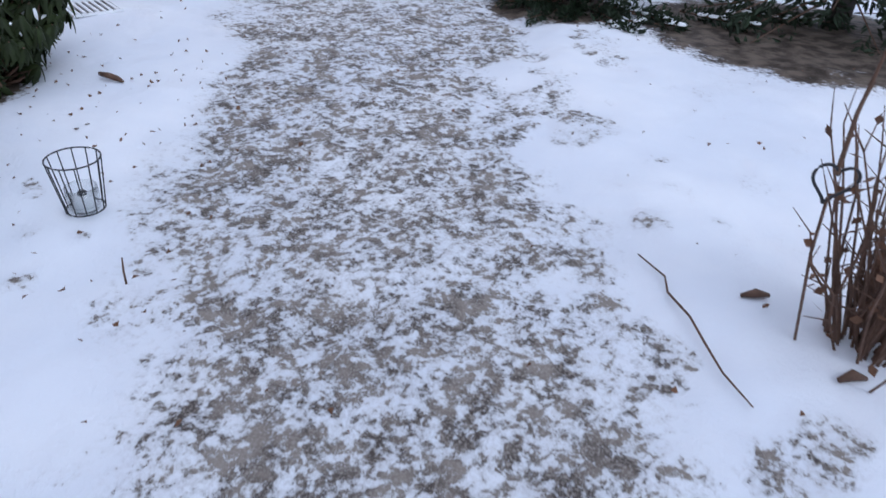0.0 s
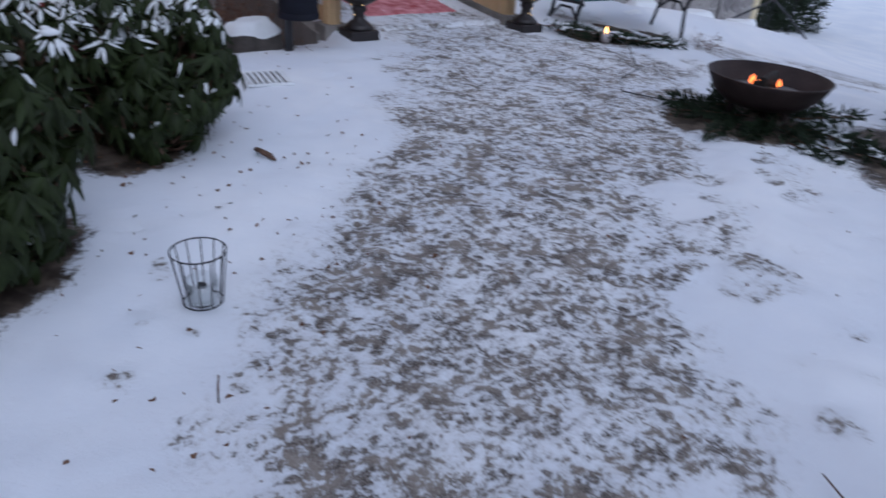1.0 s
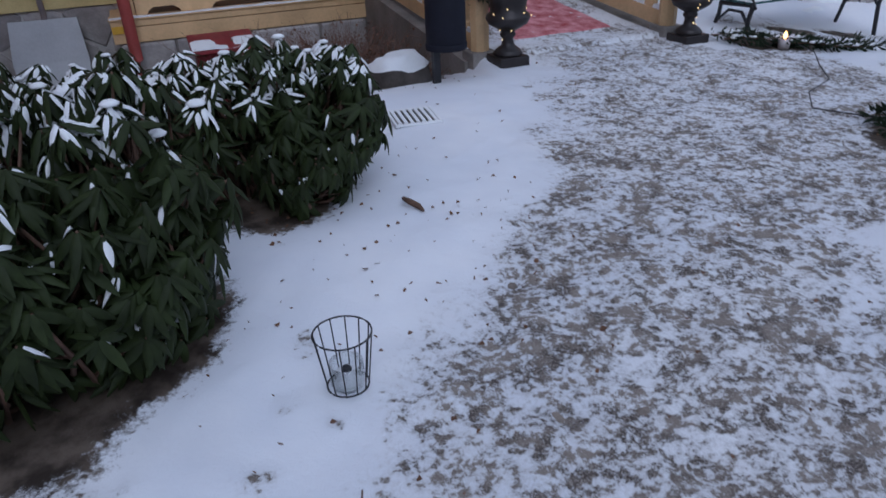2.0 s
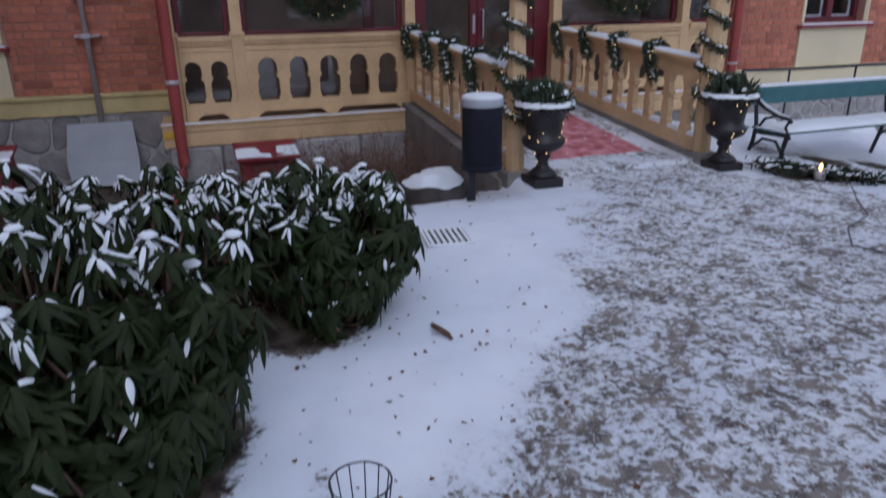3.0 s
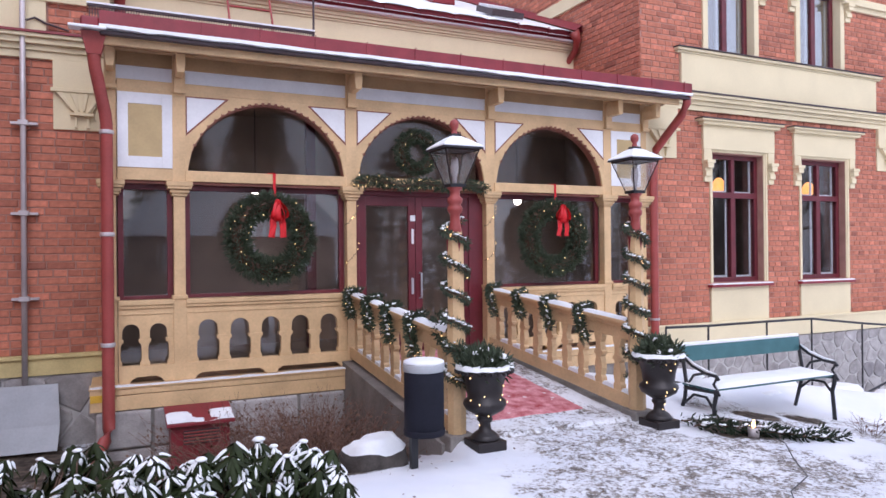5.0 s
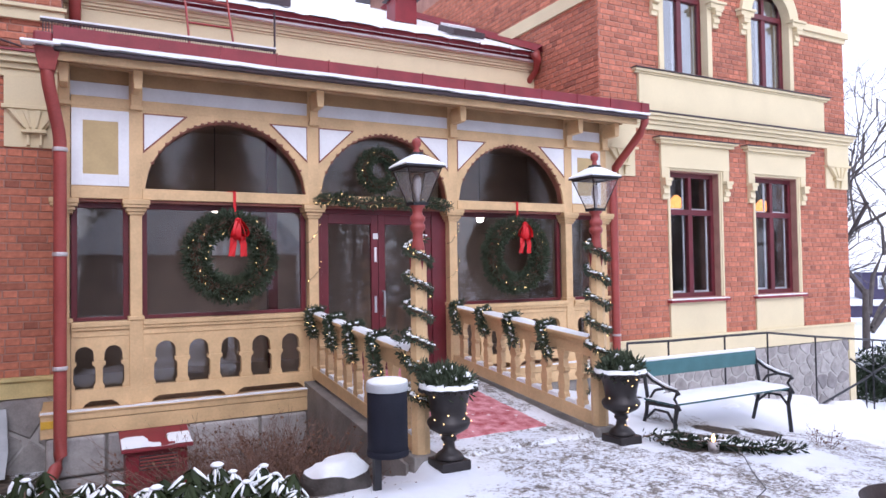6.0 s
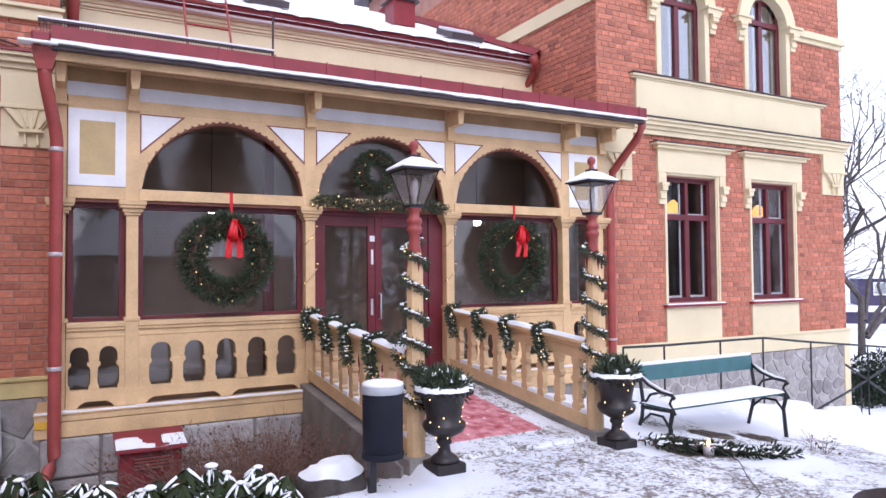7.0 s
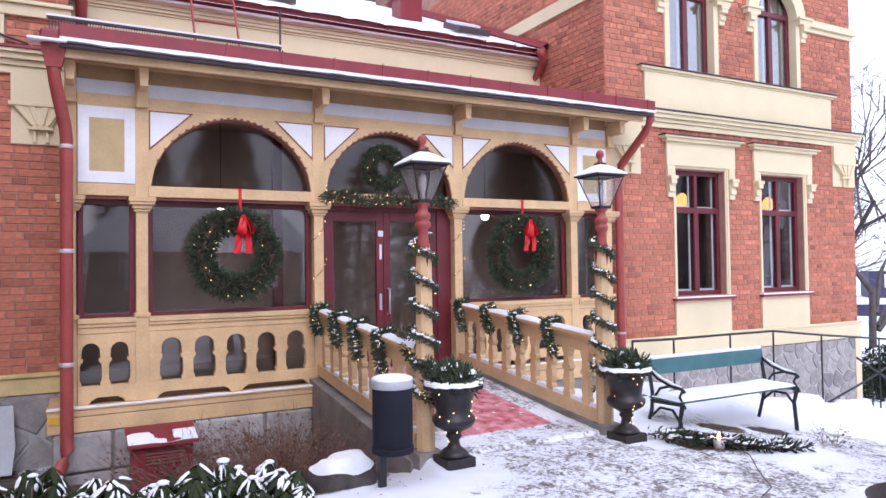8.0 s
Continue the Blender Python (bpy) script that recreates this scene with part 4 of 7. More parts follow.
# base boards and footing
for x0, x1, n in ((-0.2, 2.45, 0), (4.46, 6.96, 1)):
    base = part("base_board", Shape().box(x0, x1, -0.11, 0.12, 0.115, 0.18).box(x0, x1, -0.105, 0.1, -0.04, 0.108), WOOD, porch, "two weathered yellow base boards", bevel=0.006)
    part("ledge", Shape().box(x0 - 0.01, x1, -0.125, 0.13, 0.18, 0.197), WOOD, base, bevel=0.005)
    xs = np.linspace(x0, x1, 60)
    part("snow", Shape().strip(xs, [0.1965] * 60, [0.2 + 0.012 * float(value_noise(x, 0.3, 0.15, 8)) for x in xs], -0.124, -0.03), SNOW, base)
part("return_board", Shape().box(-0.2, -0.06, 0.12, 0.78, -0.04, 0.18), WOOD, porch)
part("yellow_plate", Shape().box(-0.195, -0.09, -0.117, -0.11, 0.06, 0.13), mat("bright_yellow_plate", (0.7, 0.42, 0.04), 0.5), porch, "small bright yellow plate")
structure("footing_porch", Shape().box(-0.16, 2.4, -0.06, 1.9, -1.0, -0.04).box(4.5, X_TOWER - 0.02, -0.06, 1.9, -1.0, -0.04), CONCRETE, "grey stone footing below the porch", "footing")
rng = random.Random(8)
foot = structure("footing_blocks", Shape().box(-0.15, 2.4, -0.075, -0.06, -0.9, -0.045), CONCRETE, "large grey footing stones", "footing")
x = -0.16
while x < 2.3:
    w = min(rng.uniform(0.45, 0.8), 2.4 - x)
    for z0, z1 in ((-0.42, -0.05), (-0.9, -0.44)):
        part("stone", Shape().box(x + 0.012, x + w - 0.012, -0.115 - rng.uniform(0, 0.02), -0.07, z0, z1), STONE, foot, bevel=0.025)
    x += w

# glazing behind the posts, with dark red frames
for k, (a, b) in enumerate(BAYS):
    a, b = a + 0.06, b - 0.06
    if k == 2:
        continue
    s = Shape().box(a, a + 0.055, 0.14, 0.2, 1.05, 2.26).box(b - 0.055, b, 0.14, 0.2, 1.05, 2.26).box(a + 0.055, b - 0.055, 0.14, 0.2, 1.05, 1.09).box(a + 0.055, b - 0.055, 0.14, 0.2, 2.2, 2.26)
    g = part("glazing_frame", s, DOORRED, porch, "dark red window frame", bevel=0.004)
    p = part("pane", Shape().box(a + 0.055, b - 0.055, 0.165, 0.172, 1.09, 2.2), GLASS, g)
    p.visible_shadow = False
    p = part("lower_pane", Shape().box(a, b, 0.165, 0.172, 0.22, 1.0), GLASS, g)
    p.visible_shadow = False
for k in (1, 2, 3):
    a, b = BAYS[k]
    p = part("lunette_pane", Shape().box(a + 0.05, b - 0.05, 0.165, 0.172, 2.3, 3.3), GLASS_DIM, porch)
    p.visible_shadow = False

# inside of the porch
structure("floor_porch", Shape().box(0, X_TOWER - 0.02, 0.14, Y_MAIN, FLOOR - 0.12, FLOOR), INSIDE, "dim brown porch floor", "floor")
structure("ceiling_porch", Shape().box(-0.05, X_TOWER - 0.02, 0.14, Y_MAIN, 3.4, 3.45), INSIDE, "dim brown porch ceiling", "ceiling")
structure("wall_porch_inner", Shape().box(0.0, X_TOWER - 0.02, Y_MAIN - 0.04, Y_MAIN, FLOOR, 3.4).box(-0.05, 0.0, 0.14, Y_MAIN, -0.04, 3.6).box(X_TOWER - 0.06, X_TOWER - 0.02, 0.6, Y_MAIN, FLOOR, 3.4), INSIDE, "dim brown inner wall", "wall")
structure("trim_notice_board", Shape().box(1.55, 2.1, Y_MAIN - 0.06, Y_MAIN - 0.042, 1.75, 2.2), PAPER, "pale notice on the inner wall", "notice")
structure("trim_post_inner", Shape().box(2.3, 2.42, 1.2, 1.3, FLOOR, 3.4).box(4.9, 5.0, 1.3, 1.4, FLOOR, 3.4), DOORRED, "dark inner posts", "post")

# entrance doors
door = tagged(thing("door_1", "closed maroon double door with tall glass panes", "door"), kind="structure")
part("door_frame", Shape().box(2.6, 2.66, 0.12, 0.22, FLOOR, 2.28).box(4.12, 4.32, 0.12, 0.22, FLOOR, 2.28).box(2.66, 4.12, 0.12, 0.22, 2.2, 2.28), DOORRED, door, bevel=0.006)
for x0, x1 in ((2.66, 3.385), (3.39, 4.12)):
    s = Shape().box(x0, x0 + 0.09, 0.14, 0.19, FLOOR + 0.02, 2.2).box(x1 - 0.09, x1, 0.14, 0.19, FLOOR + 0.02, 2.2).box(x0 + 0.09, x1 - 0.09, 0.14, 0.19, FLOOR + 0.02, 0.55).box(x0 + 0.09, x1 - 0.09, 0.14, 0.19, 2.08, 2.2)
    leaf = part("door_leaf", s, DOORRED, door, bevel=0.005)
    p = part("pane", Shape().box(x0 + 0.09, x1 - 0.09, 0.162, 0.168, 0.55, 2.08), GLASS, leaf)
    p.visible_shadow = False
part("door_handle", Shape().tube([(3.44, 0.14, 1.26), (3.44, 0.08, 1.26), (3.44, 0.08, 0.95), (3.44, 0.14, 0.95)], 0.012, 8), STEEL, door, "steel pull handle", smooth=True)
part("lock_plate", Shape().box(3.33, 3.36, 0.132, 0.14, 1.0, 1.2), STEEL, door, "steel lock plate")
part("sticker", Shape().box(3.32, 3.385, 0.134, 0.14, 1.9, 1.97), PAPER, door, "small white notice")
part("sticker", Shape().box(3.335, 3.365, 0.134, 0.14, 1.62, 1.8), PAPER, door, "narrow pale notice")

# porch roof, fascia and gutter
s = Shape()
s.add([(-0.1, -0.45, 3.72), (7.2, -0.45, 3.72), (7.2, 0.15, 3.86), (-0.1, 0.15, 3.86), (-0.1, -0.45, 3.66), (7.2, -0.45, 3.66), (7.2, 0.15, 3.8), (-0.1, 0.15, 3.8)],
      [(0, 1, 2, 3), (7, 6, 5, 4), (0, 4, 5, 1), (1, 5, 6, 2), (3, 2, 6, 7), (0, 3, 7, 4)])
s.add([(-0.02, 0.15, 3.86), (X_TOWER - 0.01, 0.15, 3.86), (X_TOWER - 0.01, Y_MAIN, 4.3), (-0.02, Y_MAIN, 4.3), (-0.02, 0.15, 3.8), (X_TOWER - 0.01, 0.15, 3.8), (X_TOWER - 0.01, Y_MAIN, 4.24), (-0.02, Y_MAIN, 4.24)],
      [(0, 1, 2, 3), (7, 6, 5, 4), (0, 4, 5, 1), (1, 5, 6, 2), (3, 2, 6, 7), (0, 3, 7, 4)])
part("roof", s, REDMETAL, porch, "dark red sheet metal porch roof")
# soffit and purlin too wear the eaves shade as colour
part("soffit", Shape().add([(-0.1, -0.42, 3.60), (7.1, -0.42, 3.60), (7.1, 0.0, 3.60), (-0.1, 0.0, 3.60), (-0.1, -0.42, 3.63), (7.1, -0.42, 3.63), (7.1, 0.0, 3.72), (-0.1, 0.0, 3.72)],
                           [(3, 2, 1, 0), (4, 5, 6, 7), (0, 1, 5, 4), (1, 2, 6, 5), (2, 3, 7, 6), (3, 0, 4, 7)]), WOOD_SHADED, porch, "boarded soffit, coloured dark for eaves shade")
part("fascia", Shape().box(-0.1, 7.12, -0.46, -0.42, 3.52, 3.62).box(-0.1, 7.12, -0.48, -0.46, 3.6, 3.64), WOOD, porch, "yellow eaves board", bevel=0.005)
part("purlin", Shape().box(-0.08, 7.0, -0.3, -0.2, 3.54, 3.6), WOOD_SHADED, porch, bevel=0.005)
gutter = thing("porch_gutter", "dark red sheet metal eaves gutter lined with snow", "gutter")
part("trough", Shape().box(-0.08, 7.24, -0.58, -0.565, 3.66, 3.80).box(-0.08, 7.24, -0.565, -0.46, 3.655, 3.665), REDMETAL, gutter, bevel=0.003)
for i in range(13):
    part("seam", Shape().box(0.25 + i * 0.57, 0.265 + i * 0.57, -0.588, -0.58, 3.655, 3.812), REDMETAL, gutter)
xs = np.linspace(-0.08, 7.24, 160)
part("snow", Shape().strip(xs, [3.626 + 0.014 * float(value_noise(x, 0, 0.16, 4)) for x in xs], [3.658 + 0.014 * float(value_noise(x, 3, 0.5, 4)) for x in xs], -0.594, -0.47), SNOW, gutter, "white snow along the lower edge")
# dark strip modelled in place of the shadow line beneath the snow edge
part("under_gutter", Shape().box(-0.08, 7.24, -0.56, -0.485, 3.585, 3.628), ROOFDARK, gutter, "dark strip for the shadow line below the gutter", bevel=0.02)
part("gutter_end", Shape().box(-0.24, -0.08, -0.57, -0.42, 3.62, 3.74), REDMETAL, gutter, bevel=0.02)
part("end_snow", Shape().box(-0.34, -0.02, -0.6, -0.45, 3.62, 3.648), SNOW, gutter, bevel=0.01)
part("hopper", Shape().lathe([(0.06, 0), (0.095, 0.14), (0.11, 0.2)], centre=(-0.13, -0.4, 3.42), square=True), PIPE, gutter)


def downpipe(points, label):
    t = thing("downpipe", label, "downpipe", group="porch downpipes")
    part("pipe", Shape().tube(points, 0.058, 14), PIPE, t, smooth=True)
    return t


p = downpipe([(-0.13, -0.4, 3.5), (-0.13, -0.4, 3.38), (-0.12, -0.36, 3.3), (-0.04, -0.24, 2.9), (-0.03, -0.22, 2.8), (-0.03, -0.22, 0.0), (-0.03, -0.22, -0.18), (-0.06, -0.26, -0.28), (-0.14, -0.42, -0.42), (-0.17, -0.48, -0.5), (-0.2, -0.56, -0.62)],
             "faded red downpipe with a kicked foot beside the porch")
for z in (0.62, 1.7, 2.7):
    part("clamp", Shape().lathe([(0.064, 0), (0.068, 0.01), (0.068, 0.03), (0.064, 0.04)], 16, (-0.03, -0.22, z)), ZINC, p, "pale clamp")
downpipe([(7.22, -0.5, 3.68), (7.24, -0.48, 3.55), (7.22, -0.4, 3.4), (7.1, 0.0, 2.95), (7.08, 0.02, 2.85), (7.08, 0.02, 0.3), (7.08, -0.02, -0.3)], "faded red downpipe between porch and brick wall")
part("clamp", Shape().lathe([(0.066, 0), (0.07, 0.03)], 16, (7.08, 0.02, 0.5)), ZINC, p)

# ---- ramp with railings ----
structure("ramp", Shape().add([(2.4, 0.14, -0.6), (4.5, 0.14, -0.6), (4.5, -2.72, -0.6), (2.4, -2.72, -0.6), (2.4, 0.14, FLOOR), (4.5, 0.14, FLOOR), (4.5, -2.72, -0.02), (2.4, -2.72, -0.02)],
                              [(0, 1, 2, 3), (4, 7, 6, 5), (0, 4, 5, 1), (1, 5, 6, 2), (2, 6, 7, 3), (3, 7, 4, 0)]), CONCRETE, "concrete entrance ramp", "ramp")


def ramp_z(y):
    return FLOOR + (0.30) * (min(y, 0.14) - 0.14) / 2.86


def on_ramp(xa, xb, ya, yb, lift, thick, wavy, nx=30, ny=50):
    s = Shape()
    for j in range(ny + 1):
        for i in range(nx + 1):
            x, y = xa + (xb - xa) * i / nx, ya + (yb - ya) * j / ny
            e = min(i, nx - i, j * 0.6, 99) / 3
            z = max(0.004, ramp_z(y))
            if j == 0 or i in (0, nx):
                z -= 0.05
            s.v.append((x + wavy * (float(value_noise(x, y, 0.2, 11)) - 0.5), y + wavy * (float(value_noise(x, y, 0.2, 12)) - 0.5), z + lift + thick * min(1, e) * (0.4 + float(value_noise(x, y, 0.12, 13)))))
    k = nx + 1
    s.f = [(j * k + i, j * k + i + 1, (j + 1) * k + i + 1, (j + 1) * k + i) for j in range(ny) for i in range(nx)]
    return s


carpet = tagged(new("red_carpet", on_ramp(3.02, 4.06, -2.42, 0.1, 0.020, 0.004, 0.01).mesh("red_carpet", CARPET)), "red entrance carpet dusted with snow on the ramp", "carpet")
cover = tagged(new("ramp_snow", on_ramp(2.58, 4.34, -2.78, 0.1, 0.003, 0.008, 0.04, 60, 90).mesh("ramp_snow", GROUND, True)), "trodden snow over the ramp beside the carpet", "snow", kind="structure")
tread = cover.data.attributes.new("wear", "FLOAT", "POINT")
tread.data.foreach_set("value", np.array([0.55 + 0.5 * float(value_noise(v.co.x, v.co.y, 0.25, 15)) for v in cover.data.vertices], np.float32))
dust = Shape()
rng = random.Random(3)
for _ in range(40):
    x, y, r = rng.uniform(3.06, 4.02), rng.uniform(-2.35, 0.0), rng.uniform(0.006, 0.018)
    n = 7
    k = len(dust.v)
    dust.v += [(x + r * rng.uniform(0.6, 1.2) * math.cos(a), y + 1.5 * r * rng.uniform(0.6, 1.2) * math.sin(a), ramp_z(y) + 0.0265) for a in np.linspace(0, 5.4, n)]
    dust.f.append(tuple(range(k, k + n)))
tagged(part("carpet_snow", dust, SNOW, carpet, "thin patches of trodden snow"), kind="stuff")


def railing(x):
    """Sloping balustrade of sawn flat balusters from the porch post to the lamp post."""
    t = thing("ramp_railing", "yellow sloping ramp railing with sawn balusters and snow on top", "railing", group="ramp railings")
    y0, y1, top0, top1, bot0, bot1 = -0.02, -2.66, 1.06, 0.88, 0.30, 0.05

    def rail(lo, hi, w, name, material, label=""):
        a0, a1 = lo
        b0, b1 = hi
        s = Shape().add([(x - w, y0, a0), (x + w, y0, a0), (x + w, y1, a1), (x - w, y1, a1), (x - w, y0, b0), (x + w, y0, b0), (x + w, y1, b1), (x - w, y1, b1)],
                        [(0, 1, 2, 3), (4, 7, 6, 5), (0, 4, 5, 1), (1, 5, 6, 2), (2, 6, 7, 3), (3, 7, 4, 0)])
        return part(name, s, material, t, label, bevel=0.006)

    rail((top0 - 0.05, top1 - 0.05), (top0 - 0.015, top1 - 0.015), 0.075, "handrail", WOOD)
    rail((top0 - 0.09, top1 - 0.09), (top0 - 0.05, top1 - 0.05), 0.05, "top_moulding", WOOD)
    rail((top0 - 0.2, top1 - 0.2), (top0 - 0.09, top1 - 0.09), 0.03, "top_rail", WOOD)
    rail((bot0, bot1), (bot0 + 0.13, bot1 + 0.13), 0.04, "bottom_rail", WOOD)
    n = 60
    s = Shape()
    for i in range(n + 1):
        f = i / n
        y, z = y0 + (y1 - y0) * f, top0 - 0.016 + (top1 - top0) * f
        h = 0.012 + 0.03 * float(value_noise(y, x, 0.22, 21))
        s.v += [(x - 0.07, y, z), (x - 0.05, y, z + h), (x + 0.04, y, z + h * 0.9), (x + 0.072, y, z)]
    s.f = [(4 * i + j, 4 * i + 4 + j, 4 * i + 5 + j, 4 * i + 1 + j) for i in range(n) for j in range(3)]
    part("snow", s, SNOW, t, "snow lying on the rail", True)
    count = 9
    for i in range(count):
        f = (i + 0.7) / (count + 0.3)
        y = y0 + (y1 - y0) * f
        zb, zt = bot0 + 0.13 + (bot1 - bot0) * f - 0.01, top0 - 0.2 + (top1 - top0) * f + 0.01
        h = zt - zb
        prof = [(0.055, 0), (0.055, 0.12), (0.04, 0.16), (0.055, 0.3), (0.05, 0.42), (0.034, 0.52), (0.05, 0.56), (0.066, 0.57), (0.066, 0.63), (0.045, 0.65), (0.036, 0.8), (0.06, 0.93), (0.06, 1.0)]
        outline = [(w, zb + v * h) for w, v in prof] + [(-w, zb + v * h) for w, v in prof[::-1]]
        s = Shape().prism(outline, -0.032, 0.032)
        s.turned(Matrix.Translation((x, y, 0)) @ pose(0, 0, 0, 0, 0, 90))
        part("baluster", s, WOOD, t, bevel=0.003)
    for i in range(count):
        s = Shape()
        f = (i + 1.2) / (count + 0.3)
        y = y0 + (y1 - y0) * f
        z = bot0 + 0.13 + (bot1 - bot0) * f
        s.prism([(-0.1, z - 0.015), (0.1, z - 0.015), (0.06, z + 0.04), (-0.07, z + 0.03)], -0.035, 0.035)
        s.turned(Matrix.Translation((x, y, 0)) @ pose(0, 0, 0, 0, 0, 90))
        part("snow_lump", s, SNOW, t, "small heap of snow between balusters")
    return t


railing(2.53)
railing(4.375)


# ---- fir greenery: garlands, wreaths, sprays ----
def sprig_cloud(rng, centres, spread, count, size, lean=None):
    """Many small needle sprays round a list of centres."""
    s = Shape()
    for _ in range(count):
        c = Vector(rng.choice(centres))
        d = Vector((rng.gauss(0, 1), rng.gauss(0, 1), rng.gauss(0, 1))).normalized()
        p = c + d * spread * rng.random() ** 0.5
        if lean:
            d = (d + Vector(lean)).normalized()
        side = d.cross(Vector((rng.gauss(0, 1), rng.gauss(0, 1), rng.gauss(0, 1)))).normalized()
        up = d.cross(side)
        l = size * rng.uniform(0.6, 1.3)
        k = len(s.v)
        s.v += [tuple(p), tuple(p + d * l * 0.5 + side * l * 0.13), tuple(p + d * l + up * l * 0.1), tuple(p + d * l * 0.5 - side * l * 0.13),
                tuple(p + d * l * 0.3 + up * l * 0.2)]
        s.f += [(k, k + 1, k + 2), (k, k + 2, k + 3), (k, k + 4, k + 2)]
    return s


BULB_MESH = Shape().lathe([(0.002, -0.0045), (0.0042, 0), (0.002, 0.0045)], 6).mesh("bulb", BULB)


def bulbs(parent, rng, centres, spread, count):
    for _ in range(count):
        ob = new("bulb", BULB_MESH)
        ob.parent = parent
        a = rng.uniform(0, 6.28)
        c = rng.choice(centres)
        ob.location = (c[0] + spread * math.cos(a), c[1] - spread * abs(math.sin(a)) * 0.9 - 0.012, c[2] + spread * 0.9 * math.sin(a))


def circle(cx, cy, cz, r, n=48):
    return [(cx + r * math.cos(a), cy, cz + r * math.sin(a)) for a in np.linspace(0, 2 * math.pi, n, endpoint=False)]


def wreath(cx, cz, r, tube, seed, bow=True, y=-0.04, count=9000):
    rng = random.Random(seed)
    t = thing("wreath", "large green fir wreath with a red bow and lights" if bow else "small green fir wreath in the fanlight", "wreath", group="wreaths")
    ring = circle(cx, y, cz, r)
    part("ring", Shape().tube(ring + ring[:1], tube * 0.55, 8), TWIG, t, smooth=True)
    tagged(part("greenery", sprig_cloud(rng, ring, tube, count, 0.058), NEEDLE, t), kind="stuff")
    bulbs(t, rng, ring, tube * 0.85, 34 if bow else 10)
    if bow:
        xb, yb = cx + 0.05, y - tube - 0.02
        s = Shape().box(xb - 0.016, xb + 0.016, -0.022, -0.016, cz + r - 0.05, 2.41).box(xb - 0.07, xb + 0.016, -0.022, 0.05, 2.4, 2.406)
        part("ribbon_band", s, RIBBON, t, "red ribbon over the transom")
        top = cz + r - 0.06
        bow = part("bow", Shape().lathe([(0.02, -0.02), (0.034, 0.0), (0.03, 0.025), (0.01, 0.035)], 10, (xb, yb, top + 0.08)), RIBBON, t, "full red bow", True)
        for k, (lean, yaw, l) in enumerate(((-24, 20, 0.21), (-9, -25, 0.24), (8, 35, 0.23), (22, -15, 0.2), (-2, 70, 0.22), (14, 80, 0.2))):
            q = Shape()
            for j in range(15):
                a = 2 * math.pi * j / 14
                x_, z_ = 0.042 * math.sin(a) * (1 - 0.5 * math.cos(a)), -l * 0.5 * (1 - math.cos(a))
                q.v += [(x_, w_ + 0.004 * math.sin(3 * a + k), z_) for w_ in (-0.028, 0.0, 0.028)]
            q.f = [(3 * j + i, 3 * j + 3 + i, 3 * j + 4 + i, 3 * j + 1 + i) for j in range(14) for i in range(2)]
            q.turned(Matrix.Translation((xb, yb - 0.012, top + 0.1)) @ pose(0, 0, 0, 0, lean, 0) @ pose(0, 0, 0, 0, 0, yaw))
            part("loop", q, RIBBON, bow, smooth=True)
        for dx, tilt in ((-0.045, 6), (0.04, -4)):
            xs = np.linspace(-0.035, 0.035, 6)
            q = Shape()
            q.v = [(x, 0.012 * math.sin(i * 1.4 + j), -0.03 * j) for j in range(9) for i, x in enumerate(xs)]
            q.f = [(j * 6 + i, j * 6 + i + 1, j * 6 + i + 7, j * 6 + i + 6) for j in range(8) for i in range(5)]
            q.turned(pose(xb + dx, yb - 0.01, top - 0.06, 0, tilt, 0))
            part("ribbon_tail", q, RIBBON, t, smooth=True)
    return t


wreath(1.585, 1.69, 0.36, 0.135, 1)
wreath(5.30, 1.69, 0.38, 0.13, 2)
wreath(3.40, 2.74, 0.2, 0.075, 3, False, 0.10, 2600)


def garland(points, radius, density, seed, label, snowy=False, lights=20, size=0.06):
    rng = random.Random(seed)
    t = thing("garland", label, "garland", group="garlands")
    pts = [Vector(p) for p in points]
    fine = [tuple(a.lerp(b, i / 8)) for a, b in zip(pts, pts[1:]) for i in range(8)]
    part("stem", Shape().tube(fine, radius * 0.35, 6), TWIG, t)
    tagged(part("greenery", sprig_cloud(rng, fine, radius, int(density * 1.8 * len(fine)), size * 0.8), NEEDLE, t), kind="stuff")
    bulbs(t, rng, fine, radius * 1.0, lights)
    if snowy:
        s = Shape()
        for _ in range(int(len(fine) * 0.8)):
            c = rng.choice(fine)
            r = rng.uniform(0.010, 0.022)
            s.lathe([(r, 0), (r * 0.9, r * 0.4), (r * 0.4, r * 0.7)], 6, (c[0] + rng.uniform(-1, 1) * radius * 0.6, c[1] + rng.uniform(-1, 0.6) * radius * 0.6, c[2] + radius * 0.7))
        tagged(part("snow", s, SNOW, t), kind="stuff")
    return t


